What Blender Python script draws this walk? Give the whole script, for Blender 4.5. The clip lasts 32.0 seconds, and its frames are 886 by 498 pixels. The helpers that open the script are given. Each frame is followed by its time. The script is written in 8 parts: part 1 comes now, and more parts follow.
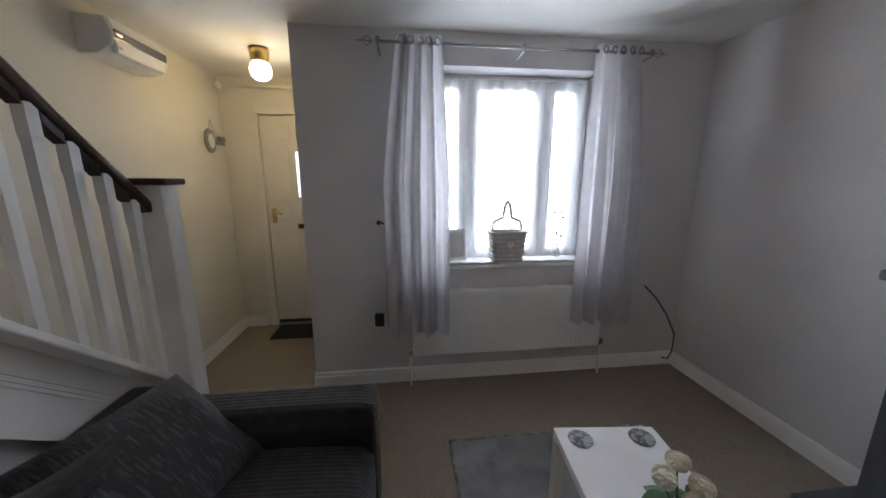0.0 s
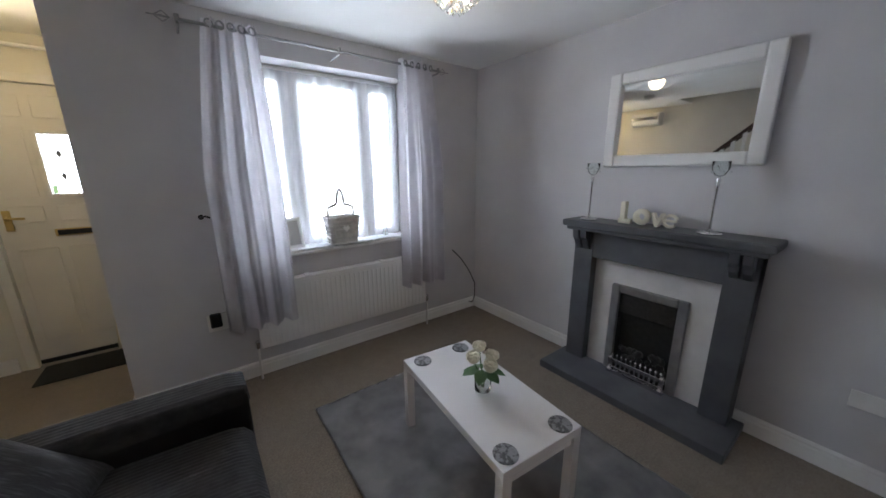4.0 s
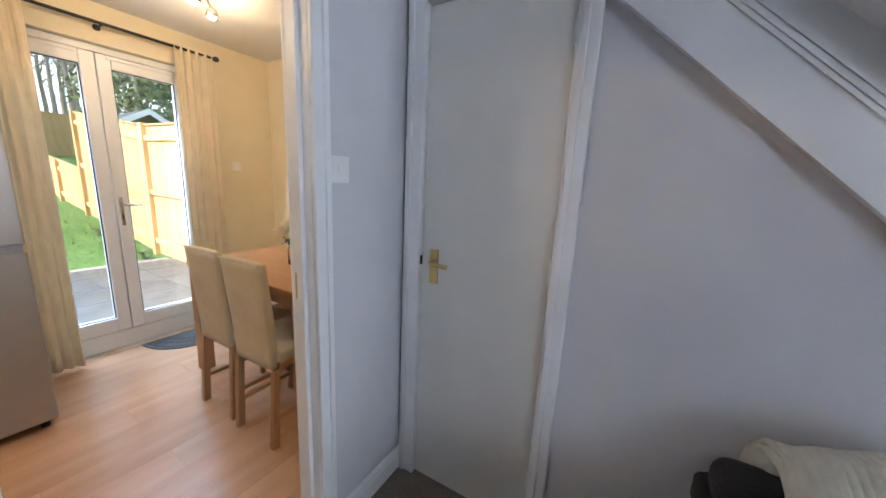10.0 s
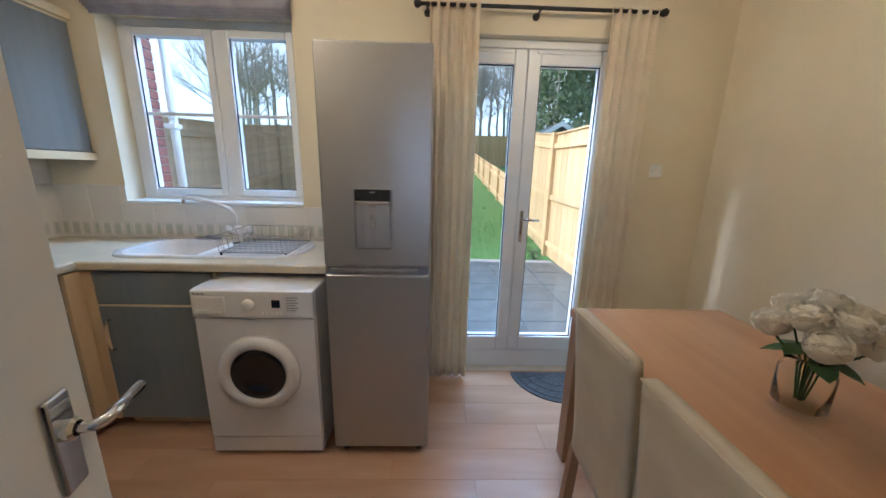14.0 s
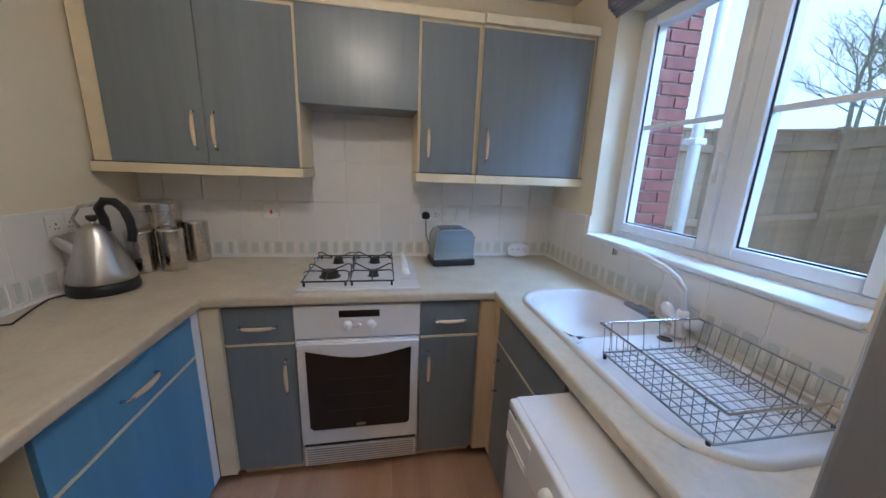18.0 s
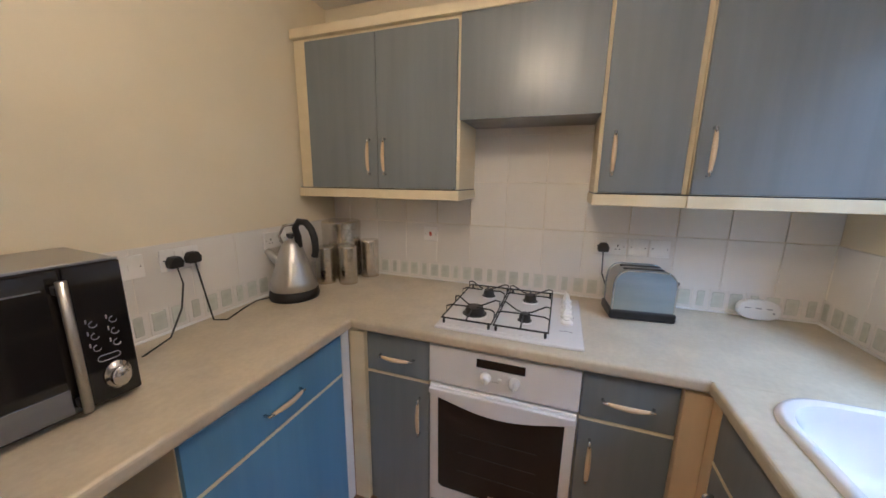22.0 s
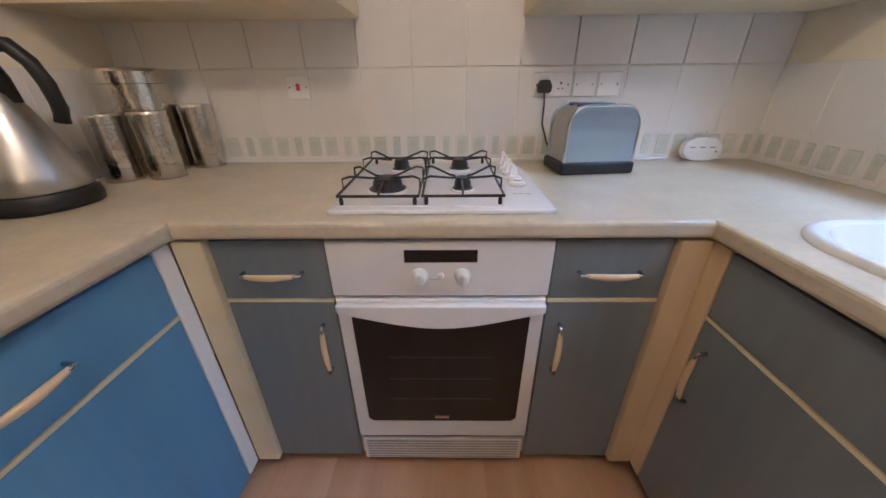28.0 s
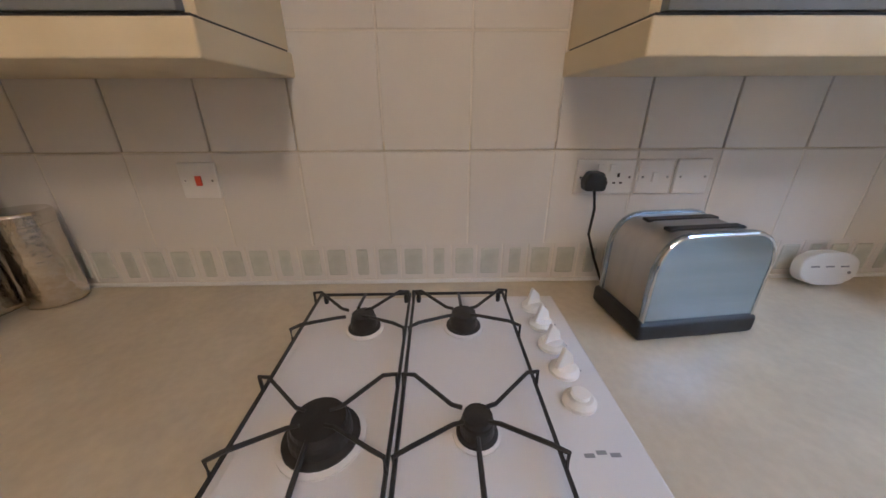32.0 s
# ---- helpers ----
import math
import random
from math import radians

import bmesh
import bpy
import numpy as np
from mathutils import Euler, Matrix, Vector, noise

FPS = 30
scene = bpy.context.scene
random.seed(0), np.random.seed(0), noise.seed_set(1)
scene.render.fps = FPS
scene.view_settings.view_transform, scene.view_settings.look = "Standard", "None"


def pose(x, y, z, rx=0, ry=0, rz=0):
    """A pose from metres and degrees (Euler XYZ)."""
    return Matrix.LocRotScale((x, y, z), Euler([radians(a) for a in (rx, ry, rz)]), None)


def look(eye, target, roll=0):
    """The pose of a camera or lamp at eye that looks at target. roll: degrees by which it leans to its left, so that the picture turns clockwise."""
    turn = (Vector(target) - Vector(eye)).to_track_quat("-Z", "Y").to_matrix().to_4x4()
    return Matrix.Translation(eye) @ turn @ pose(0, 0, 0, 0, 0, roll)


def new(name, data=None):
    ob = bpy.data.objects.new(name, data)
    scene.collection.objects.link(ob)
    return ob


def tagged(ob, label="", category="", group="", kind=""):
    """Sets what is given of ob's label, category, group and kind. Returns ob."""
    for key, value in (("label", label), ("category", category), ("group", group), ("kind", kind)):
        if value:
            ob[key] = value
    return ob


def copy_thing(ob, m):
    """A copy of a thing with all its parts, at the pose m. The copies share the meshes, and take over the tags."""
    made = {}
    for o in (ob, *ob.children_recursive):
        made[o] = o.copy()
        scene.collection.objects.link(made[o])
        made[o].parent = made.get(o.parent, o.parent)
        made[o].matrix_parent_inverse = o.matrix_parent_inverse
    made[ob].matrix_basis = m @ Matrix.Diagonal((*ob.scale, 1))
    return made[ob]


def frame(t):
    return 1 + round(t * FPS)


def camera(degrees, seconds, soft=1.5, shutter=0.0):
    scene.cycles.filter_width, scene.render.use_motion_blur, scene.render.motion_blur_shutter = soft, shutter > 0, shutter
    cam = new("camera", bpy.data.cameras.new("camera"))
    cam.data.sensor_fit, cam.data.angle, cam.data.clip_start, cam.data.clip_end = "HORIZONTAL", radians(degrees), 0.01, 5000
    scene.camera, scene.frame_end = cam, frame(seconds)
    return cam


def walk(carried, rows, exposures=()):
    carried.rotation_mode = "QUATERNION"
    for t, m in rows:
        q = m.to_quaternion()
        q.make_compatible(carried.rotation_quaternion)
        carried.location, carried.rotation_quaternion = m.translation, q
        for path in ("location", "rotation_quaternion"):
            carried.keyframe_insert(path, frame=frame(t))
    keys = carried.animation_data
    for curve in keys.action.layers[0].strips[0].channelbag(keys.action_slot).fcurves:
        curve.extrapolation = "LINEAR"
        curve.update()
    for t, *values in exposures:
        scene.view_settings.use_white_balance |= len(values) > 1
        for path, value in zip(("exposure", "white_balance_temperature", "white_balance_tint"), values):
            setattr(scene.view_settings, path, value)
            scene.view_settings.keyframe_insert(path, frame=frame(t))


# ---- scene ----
cam = camera(106.0, 32.0, soft=1.6)
PATH = [
    (0, (-2.060, 2.402, 1.482), (-1.835, 4.348, 1.080), -0.0),
    (0.5, (-2.202, 2.290, 1.460), (-1.738, 4.194, 1.062), 0.1),
    (1, (-2.334, 2.162, 1.459), (-1.599, 3.975, 1.046), 0.0),
    (1.5, (-2.487, 2.005, 1.419), (-1.569, 3.721, 0.959), -0.1),
    (2, (-2.588, 1.924, 1.423), (-1.473, 3.495, 0.886), -0.2),
    (2.5, (-2.633, 1.888, 1.459), (-1.366, 3.317, 0.865), -0.4),
    (4.5, (-2.204, 2.211, 1.490), (-1.204, 3.904, 1.123), 0.6),
    (5, (-2.228, 2.279, 1.463), (-2.178, 4.247, 1.108), 2.4),
    (5.5, (-2.291, 2.318, 1.452), (-3.046, 4.134, 1.085), 2.1),
    (6, (-2.334, 2.421, 1.420), (-3.740, 3.808, 1.102), 0.6),
    (6.5, (-2.240, 2.400, 1.378), (-4.041, 3.226, 1.112), 0.3),
    (7, (-2.188, 2.409, 1.342), (-4.120, 2.804, 1.011), 1.4),
    (7.5, (-2.096, 2.334, 1.344), (-4.062, 2.465, 0.998), 3.0),
    (8, (-2.061, 2.328, 1.380), (-4.011, 2.152, 0.970), 3.5),
    (8.5, (-2.020, 2.329, 1.381), (-3.958, 1.973, 1.039), 3.2),
    (9, (-1.978, 2.279, 1.366), (-3.913, 1.867, 1.072), 3.1),
    (9.5, (-2.006, 2.272, 1.377), (-3.865, 1.616, 1.037), 2.7),
    (10, (-2.037, 2.237, 1.390), (-3.742, 1.264, 1.003), 2.7),
    (10.5, (-2.110, 2.138, 1.376), (-3.598, 0.856, 0.998), 3.6),
    (11, (-2.262, 2.012, 1.403), (-3.403, 0.425, 0.976), 2.2),
    (11.5, (-2.350, 1.903, 1.425), (-3.139, 0.111, 1.018), 2.0),
    (12, (-2.393, 1.757, 1.410), (-2.841, -0.146, 0.988), 2.1),
    (12.5, (-2.403, 1.578, 1.427), (-2.678, -0.349, 0.968), 1.9),
    (13, (-2.413, 1.412, 1.409), (-2.563, -0.521, 0.918), 1.7),
    (13.5, (-2.460, 1.219, 1.422), (-2.555, -0.723, 0.952), 1.3),
    (15.5, (-2.358, 0.477, 1.364), (-1.756, -1.385, 0.952), 3.5),
    (16, (-2.38, 0.269, 1.321), (-1.299, -1.363, 0.912), 3.7),
    (16.5, (-2.256, 0.124, 1.398), (-0.891, -1.275, 0.972), 3.1),
    (17, (-2.192, 0.034, 1.404), (-0.568, -1.058, 0.991), 2.5),
    (17.5, (-2.179, 0.004, 1.464), (-0.398, -0.8, 1.039), 3.3),
    (18, (-2.116, -0.116, 1.511), (-0.202, -0.469, 1.047), 2.3),
    (18.5, (-2.114, -0.155, 1.519), (-0.177, -0.243, 1.028), 2.3),
    (19, (-2.064, -0.157, 1.54), (-0.15, 0.064, 1.007), 1.7),
    (19.5, (-1.92, -0.135, 1.529), (-0.039, 0.354, 1.056), 1.5),
    (20, (-1.844, -0.142, 1.522), (-0.006, 0.545, 1.133), 1.0),
    (20.5, (-1.81, -0.152, 1.505), (0.009, 0.588, 1.129), 0.8),
    (21, (-1.792, -0.161, 1.515), (0.022, 0.582, 1.116), 0.8),
    (21.5, (-1.776, -0.172, 1.517), (0.054, 0.536, 1.127), 0.7),
    (22, (-1.78, -0.182, 1.532), (0.067, 0.473, 1.133), 0.7),
    (22.5, (-1.816, -0.182, 1.549), (0.057, 0.387, 1.136), 0.8),
    (23, (-1.932, -0.171, 1.551), (-0.026, 0.186, 1.06), 0.8),
    (23.5, (-2.056, -0.152, 1.539), (-0.136, -0.008, 0.996), 0.6),
    (24, (-2.083, -0.098, 1.534), (-0.166, -0.152, 0.966), 0.1),
    (24.5, (-2.098, -0.005, 1.531), (-0.197, -0.149, 0.926), -0.7),
    (25, (-2.101, 0.05, 1.465), (-0.222, -0.121, 0.801), -1.1),
    (25.5, (-2.055, 0.063, 1.431), (-0.197, -0.133, 0.719), -1.6),
    (27.5, (-1.435, -0.027, 1.299), (0.373, -0.027, 0.444), -0.7),
    (28, (-1.354, -0.021, 1.227), (0.435, 0.007, 0.334), -0.6),
    (28.5, (-1.321, -0.014, 1.21), (0.429, 0.045, 0.245), -0.5),
    (29, (-1.267, -0.001, 1.233), (0.466, 0.114, 0.241), -0.5),
    (29.5, (-1.176, -0.002, 1.277), (0.574, 0.178, 0.327), -0.7),
    (30, (-1.016, 0.01, 1.321), (0.74, 0.204, 0.382), -0.2),
    (30.5, (-0.914, 0.023, 1.33), (0.849, 0.247, 0.412), -0.2),
    (31, (-0.86, 0.021, 1.325), (0.904, 0.254, 0.41), 0.1),
    (31.5, (-0.8, -0.013, 1.325), (0.983, 0.209, 0.447), -0.0),
    (32, (-0.727, -0.012, 1.376), (1.115, -0.046, 0.596), -0.3),
]
walk(cam, [(t, look(eye, target, roll)) for t, eye, target, roll in PATH],
     exposures=[(0.0, 0.15, 6500, 14), (1.0, 0.0, 6500, 15), (2.5, 0.08, 6500, 15), (5.0, 0.45, 6300, 13), (6.0, 0.05, 6400, 13), (7.0, 0.55, 6100, 16), (9.0, 0.75, 6000, 15), (11.0, 0.5, 5700, 13), (12.0, 0.1, 5900, 14), (13.0, 0.1, 5150, 12),
                (16.0, -0.2, 4800, 9), (17.0, -0.2, 4700, 16), (18.5, 0.0, 4500, 12), (20.0, 0.15, 5150, 18), (23.0, 0.2, 5050, 16), (25.0, 0.05, 5000, 16), (28.0, 0.35, 5050, 20), (30.0, 0.4, 5100, 21), (32.0, -0.05, 5300, 21)])

# ---- plan, in metres: x east, y north, floor at z 0 ----
XE = 0.115            # kitchen east wall, tile face
XEL = 0.10            # living room east wall
XS = -3.20            # stair side wall, living face
XW = -3.71            # west party wall of the hall
XD = -4.36            # west wall of the dining end
YK, YL = 1.27, 1.37   # partition, kitchen face and living face
YN = 4.70             # window wall of the living room
YD = 5.86             # front door wall
YS = -1.31            # rear wall, kitchen face
HC = 2.40             # ceiling
HCK = 2.54            # kitchen ceiling
XH = -2.725            # end of the window wall, at the hall
WX0, WX1, WZ0, WZ1 = -1.925, -0.705, 0.895, 2.20    # front window opening
DX0, DX1, DZ = -3.395, -2.735, 2.085                # front door leaf
KX0, KX1 = -2.76, -2.02                          # kitchen doorway
FX0, FX1, FZ = -3.67, -2.42, 2.27                # french doors
QX0, QX1, QZ0, QZ1 = -1.545, -0.36, 1.16, 2.34    # kitchen window
SWY = 4.13            # north edge of the stairwell opening
YSTAIR0 = 3.95        # newel post
KF = -0.10            # kitchen floor
CT = 0.925            # worktop
XB = -3.085           # newel post
XR = -3.115           # handrail and balusters
# kitchen units
OV0, OV1 = -0.2985, 0.2985                        # oven, south and north side
NX0, NX1, NYF = -1.32, -0.655, 0.705              # blue cabinet on the north run
SX0, SX1, SYF = -1.27, -0.655, -0.705             # cabinet on the sink run
TXF, TYN, TYS = -0.605, 0.665, -0.665             # worktop front edges
WM0, WM1, WMY = -1.87, -1.285, -0.50              # washing machine
FR0, FR1, FRY, FRH, FRS = -2.432, -1.93, -0.503, 1.94, 0.965   # fridge freezer
DPX0, DPX1, DPZ0, DPZ1 = -2.245, -2.085, 1.065, 1.335         # its dispenser
UZ0, UZ1 = 1.49, 2.26                             # wall units
HD0, HD1, HDZ = -0.315, 0.315, 1.81               # hood
HBX0, HBX1, HBY0, HBY1 = -0.555, 0.0, -0.299, 0.289           # hob
SKZ = 1.215                                       # sockets over the worktop
KT = (-0.455, 1.115)                               # kettle
TO = (-0.075, -0.545)                              # toaster
MW = (-1.25, 0.945, -4)                           # microwave, front right corner and turn
CANS = [(-0.01, 1.135, 0.118, 0.355, "large hammered steel bread canister at the back"), (-0.185, 1.125, 0.056, 0.218, "small hammered steel canister beside the kettle"),
        (-0.145, 1.0, 0.056, 0.222, "small hammered steel canister in front of the large one"), (0.04, 0.965, 0.058, 0.235, "small hammered steel canister at the end of the row")]

# ---- world and lights ----
world = bpy.data.worlds.new("World")
scene.world = world
world.use_nodes = True
wn = world.node_tree
sky = wn.nodes.new("ShaderNodeTexSky")
sky.sky_type = 'NISHITA'
sky.sun_disc = False
sky.sun_elevation = radians(30)
sky.sun_rotation = radians(104)
sky.air_density, sky.dust_density = 1.2, 3.0
wn.links.new(sky.outputs[0], wn.nodes["Background"].inputs[0])
wn.nodes["Background"].inputs[1].default_value = 0.15


def lamp(name, kind, m, energy, colour=(1, 1, 1), **kw):
    data = bpy.data.lights.new(name, kind)
    data.energy, data.color = energy, colour
    ob = new(name, data)
    ob.matrix_world = m
    return ob


sun = lamp("sun", 'SUN', look((10, -2.5, 6), (0, 0, 0)), 4.5, (1.0, 0.95, 0.88))
sun.data.angle = radians(10)


def sky_area(name, x, y, z, w, h, facing, energy, colour=(0.86, 0.93, 1.0)):
    """Daylight that enters through a window opening."""
    ob = lamp(name, 'AREA', look((x, y, z), (x, y + facing, z)), energy, colour)
    ob.data.shape, ob.data.size, ob.data.size_y = 'RECTANGLE', w, h
    return ob


sky_area("daylight_front_window", -1.315, YN + 0.25, 1.54, 1.2, 1.28, -1, 50, (0.80, 0.90, 1.0))


def hidden_sky_fill(name, x, y, z, target, w, h, energy, colour=(0.62, 0.82, 1.0)):
    """Unseen fill lamp over the garden, above the windows, added to boost the sky's light."""
    ob = lamp(name, 'AREA', look((x, y, z), target), energy, colour)
    ob.data.shape, ob.data.size, ob.data.size_y = 'RECTANGLE', w, h
    return ob


hidden_sky_fill("daylight_fill_kitchen_window", -0.95, YS - 1.45, 3.8, (-0.95, -0.3, 1.0), 2.0, 1.4, 130, (0.58, 0.81, 1.0))
hidden_sky_fill("daylight_fill_french_door", -3.0, YS - 1.55, 3.9, (-3.0, -0.4, 0.7), 2.4, 1.6, 170)

# ---- materials ----


def mat(name, colour, rough=0.6, metal=0.0, second=None, scale=8.0, bump=0.0, bump_scale=60.0, detail=6.0, contrast=(0.35, 0.65),
        stretch=(1, 1, 1), vary=0.0, spec=0.5, sheen=0.0, coat=0.0, alpha=1.0, transmission=0.0, ior=1.45):
    m = bpy.data.materials.new(name)
    m.use_nodes = True
    nt = m.node_tree
    b = nt.nodes["Principled BSDF"]
    b.inputs["Base Color"].default_value = (*colour, 1)
    b.inputs["Roughness"].default_value = rough
    b.inputs["Metallic"].default_value = metal
    b.inputs["Specular IOR Level"].default_value = spec
    b.inputs["Sheen Weight"].default_value = sheen
    b.inputs["Coat Weight"].default_value = coat
    b.inputs["Transmission Weight"].default_value = transmission
    b.inputs["IOR"].default_value = ior
    b.inputs["Alpha"].default_value = alpha
    tc = nt.nodes.new("ShaderNodeTexCoord")
    mp = nt.nodes.new("ShaderNodeMapping")
    mp.inputs["Scale"].default_value = stretch
    nt.links.new(tc.outputs["Object"], mp.inputs[0])
    last = None
    if second:
        nz = nt.nodes.new("ShaderNodeTexNoise")
        nz.inputs["Scale"].default_value, nz.inputs["Detail"].default_value = scale, detail
        nt.links.new(mp.outputs[0], nz.inputs["Vector"])
        rp = nt.nodes.new("ShaderNodeValToRGB")
        rp.color_ramp.elements[0].position, rp.color_ramp.elements[1].position = contrast
        rp.color_ramp.elements[0].color, rp.color_ramp.elements[1].color = (*colour, 1), (*second, 1)
        nt.links.new(nz.outputs[0], rp.inputs[0])
        last = rp.outputs[0]
        # a coarse second scale
        n2 = nt.nodes.new("ShaderNodeTexNoise")
        n2.inputs["Scale"].default_value, n2.inputs["Detail"].default_value = scale * 0.17, 3
        nt.links.new(mp.outputs[0], n2.inputs["Vector"])
        mr = nt.nodes.new("ShaderNodeMapRange")
        mr.inputs[1].default_value, mr.inputs[2].default_value, mr.inputs[3].default_value, mr.inputs[4].default_value = 0.3, 0.7, 0.93, 1.07
        nt.links.new(n2.outputs[0], mr.inputs[0])
        mx = nt.nodes.new("ShaderNodeVectorMath")
        mx.operation = 'SCALE'
        nt.links.new(last, mx.inputs[0])
        nt.links.new(mr.outputs[0], mx.inputs["Scale"])
        last = mx.outputs[0]
    if vary:
        oi = nt.nodes.new("ShaderNodeObjectInfo")
        mr = nt.nodes.new("ShaderNodeMapRange")
        mr.inputs[3].default_value, mr.inputs[4].default_value = 1 - vary, 1 + vary
        nt.links.new(oi.outputs["Random"], mr.inputs[0])
        mx = nt.nodes.new("ShaderNodeVectorMath")
        mx.operation = 'SCALE'
        if last:
            nt.links.new(last, mx.inputs[0])
        else:
            mx.inputs[0].default_value = colour
        nt.links.new(mr.outputs[0], mx.inputs["Scale"])
        last = mx.outputs[0]
    if last:
        nt.links.new(last, b.inputs["Base Color"])
    if bump:
        nb = nt.nodes.new("ShaderNodeTexNoise")
        nb.inputs["Scale"].default_value, nb.inputs["Detail"].default_value = bump_scale, 4
        nt.links.new(mp.outputs[0], nb.inputs["Vector"])
        bp = nt.nodes.new("ShaderNodeBump")
        bp.inputs["Strength"].default_value, bp.inputs["Distance"].default_value = bump, 0.004
        nt.links.new(nb.outputs[0], bp.inputs["Height"])
        nt.links.new(bp.outputs[0], b.inputs["Normal"])
    return m


def glow(name, colour, strength):
    m = bpy.data.materials.new(name)
    m.use_nodes = True
    b = m.node_tree.nodes["Principled BSDF"]
    b.inputs["Base Color"].default_value = (*colour, 1)
    b.inputs["Emission Color"].default_value = (*colour, 1)
    b.inputs["Emission Strength"].default_value = strength
    return m


M_WALL = mat("painted_wall_grey", (0.60, 0.585, 0.60), 0.75, second=(0.645, 0.63, 0.64), scale=3, bump=0.10, bump_scale=180)
M_WALLK = mat("painted_wall_cream", (0.74, 0.66, 0.49), 0.75, second=(0.78, 0.70, 0.53), scale=3, bump=0.10, bump_scale=180)
M_WALLH = mat("painted_wall_ivory", (0.70, 0.67, 0.60), 0.75, second=(0.74, 0.71, 0.64), scale=3, bump=0.10, bump_scale=180)
M_CEIL = mat("ceiling_paint", (0.80, 0.79, 0.77), 0.85, second=(0.84, 0.83, 0.81), scale=2, bump=0.12, bump_scale=120)
M_GLOSS = mat("white_gloss_paint", (0.80, 0.79, 0.78), 0.35, second=(0.83, 0.82, 0.81), scale=5, bump=0.03, bump_scale=40)
M_DOOR = mat("cream_door_paint", (0.74, 0.71, 0.66), 0.5, second=(0.78, 0.75, 0.70), scale=4, bump=0.04, bump_scale=40)
M_UPVC = mat("white_upvc", (0.82, 0.83, 0.85), 0.3, second=(0.86, 0.87, 0.88), scale=3)
M_CARPET = mat("beige_carpet", (0.20, 0.16, 0.12), 0.95, second=(0.27, 0.22, 0.17), scale=90, bump=0.9, bump_scale=420, sheen=0.2)
M_RUG = mat("grey_rug", (0.30, 0.295, 0.30), 0.95, second=(0.43, 0.425, 0.43), scale=7, bump=0.8, bump_scale=260, sheen=0.3)
M_DARKWOOD = mat("dark_stained_wood", (0.035, 0.018, 0.014), 0.35, second=(0.06, 0.03, 0.022), scale=14, stretch=(1, 0.2, 1), bump=0.1)
M_BRASS = mat("polished_brass", (0.70, 0.52, 0.22), 0.28, 1.0, second=(0.62, 0.46, 0.2), scale=20)
M_CHROME = mat("chrome", (0.72, 0.72, 0.73), 0.12, 1.0, second=(0.66, 0.66, 0.67), scale=30)
M_STEEL = mat("brushed_steel", (0.50, 0.49, 0.48), 0.32, 1.0, second=(0.56, 0.55, 0.54), scale=40, stretch=(1, 1, 0.03), bump=0.03, bump_scale=200)
M_DARKSTEEL = mat("dark_polished_steel", (0.22, 0.23, 0.25), 0.16, 1.0, second=(0.26, 0.27, 0.29), scale=40, stretch=(0.05, 1, 1))
M_SILVER = mat("silver_grey_enamel", (0.40, 0.385, 0.37), 0.36, 0.7, second=(0.412, 0.397, 0.382), scale=5)
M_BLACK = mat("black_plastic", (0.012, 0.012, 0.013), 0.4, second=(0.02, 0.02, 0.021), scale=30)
M_BLKGLASS = mat("black_glass", (0.008, 0.007, 0.007), 0.08, second=(0.012, 0.01, 0.01), scale=9, spec=0.6)
M_IRON = mat("black_iron", (0.018, 0.017, 0.017), 0.5, second=(0.03, 0.028, 0.028), scale=40, bump=0.2, bump_scale=140)
M_WHITE = mat("white_enamel", (0.72, 0.70, 0.70), 0.22, second=(0.76, 0.74, 0.74), scale=4)
M_PLASTIC = mat("white_plastic", (0.78, 0.77, 0.75), 0.4, second=(0.82, 0.81, 0.79), scale=12)
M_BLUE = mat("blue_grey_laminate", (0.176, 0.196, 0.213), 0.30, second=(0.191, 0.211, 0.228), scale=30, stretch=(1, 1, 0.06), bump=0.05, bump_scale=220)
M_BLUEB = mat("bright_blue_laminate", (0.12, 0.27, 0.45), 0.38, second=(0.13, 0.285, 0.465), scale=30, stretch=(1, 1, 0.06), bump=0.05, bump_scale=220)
M_BEECH = mat("pale_beech", (0.62, 0.45, 0.26), 0.45, second=(0.70, 0.53, 0.33), scale=10, stretch=(1, 1, 0.12), bump=0.05)
M_BEECHP = mat("pale_beech_pelmet", (0.70, 0.60, 0.40), 0.45, second=(0.76, 0.66, 0.46), scale=10, stretch=(1, 0.12, 1), bump=0.04)
M_TOP = mat("beige_worktop", (0.52, 0.45, 0.335), 0.30, second=(0.56, 0.49, 0.37), scale=55, detail=8, bump=0.04, bump_scale=200)
M_TILE = mat("white_tile", (0.74, 0.71, 0.67), 0.18, second=(0.78, 0.755, 0.72), scale=4, vary=0.03, bump=0.03, bump_scale=25)
M_GROUT = mat("grout", (0.82, 0.78, 0.72), 0.9, second=(0.74, 0.70, 0.63), scale=20, bump=0.3, bump_scale=200)
M_BORDER = mat("pale_green_border_tile", (0.56, 0.58, 0.52), 0.22, second=(0.68, 0.68, 0.62), scale=22, vary=0.06, bump=0.3, bump_scale=45)
M_VINYL = mat("wood_floor", (0.47, 0.28, 0.17), 0.27, second=(0.55, 0.35, 0.225), scale=9, stretch=(0.14, 1, 1), vary=0.07, bump=0.04, bump_scale=80)
M_CORD = mat("charcoal_corduroy", (0.018, 0.017, 0.018), 0.9, second=(0.034, 0.032, 0.034), scale=26, bump=0.4, bump_scale=240, sheen=0.10)
M_SLUB = mat("slub_weave", (0.022, 0.022, 0.025), 0.85, second=(0.085, 0.087, 0.095), scale=16, bump=0.5, bump_scale=90, stretch=(9, 1.2, 1.2), contrast=(0.5, 0.75), sheen=0.1)
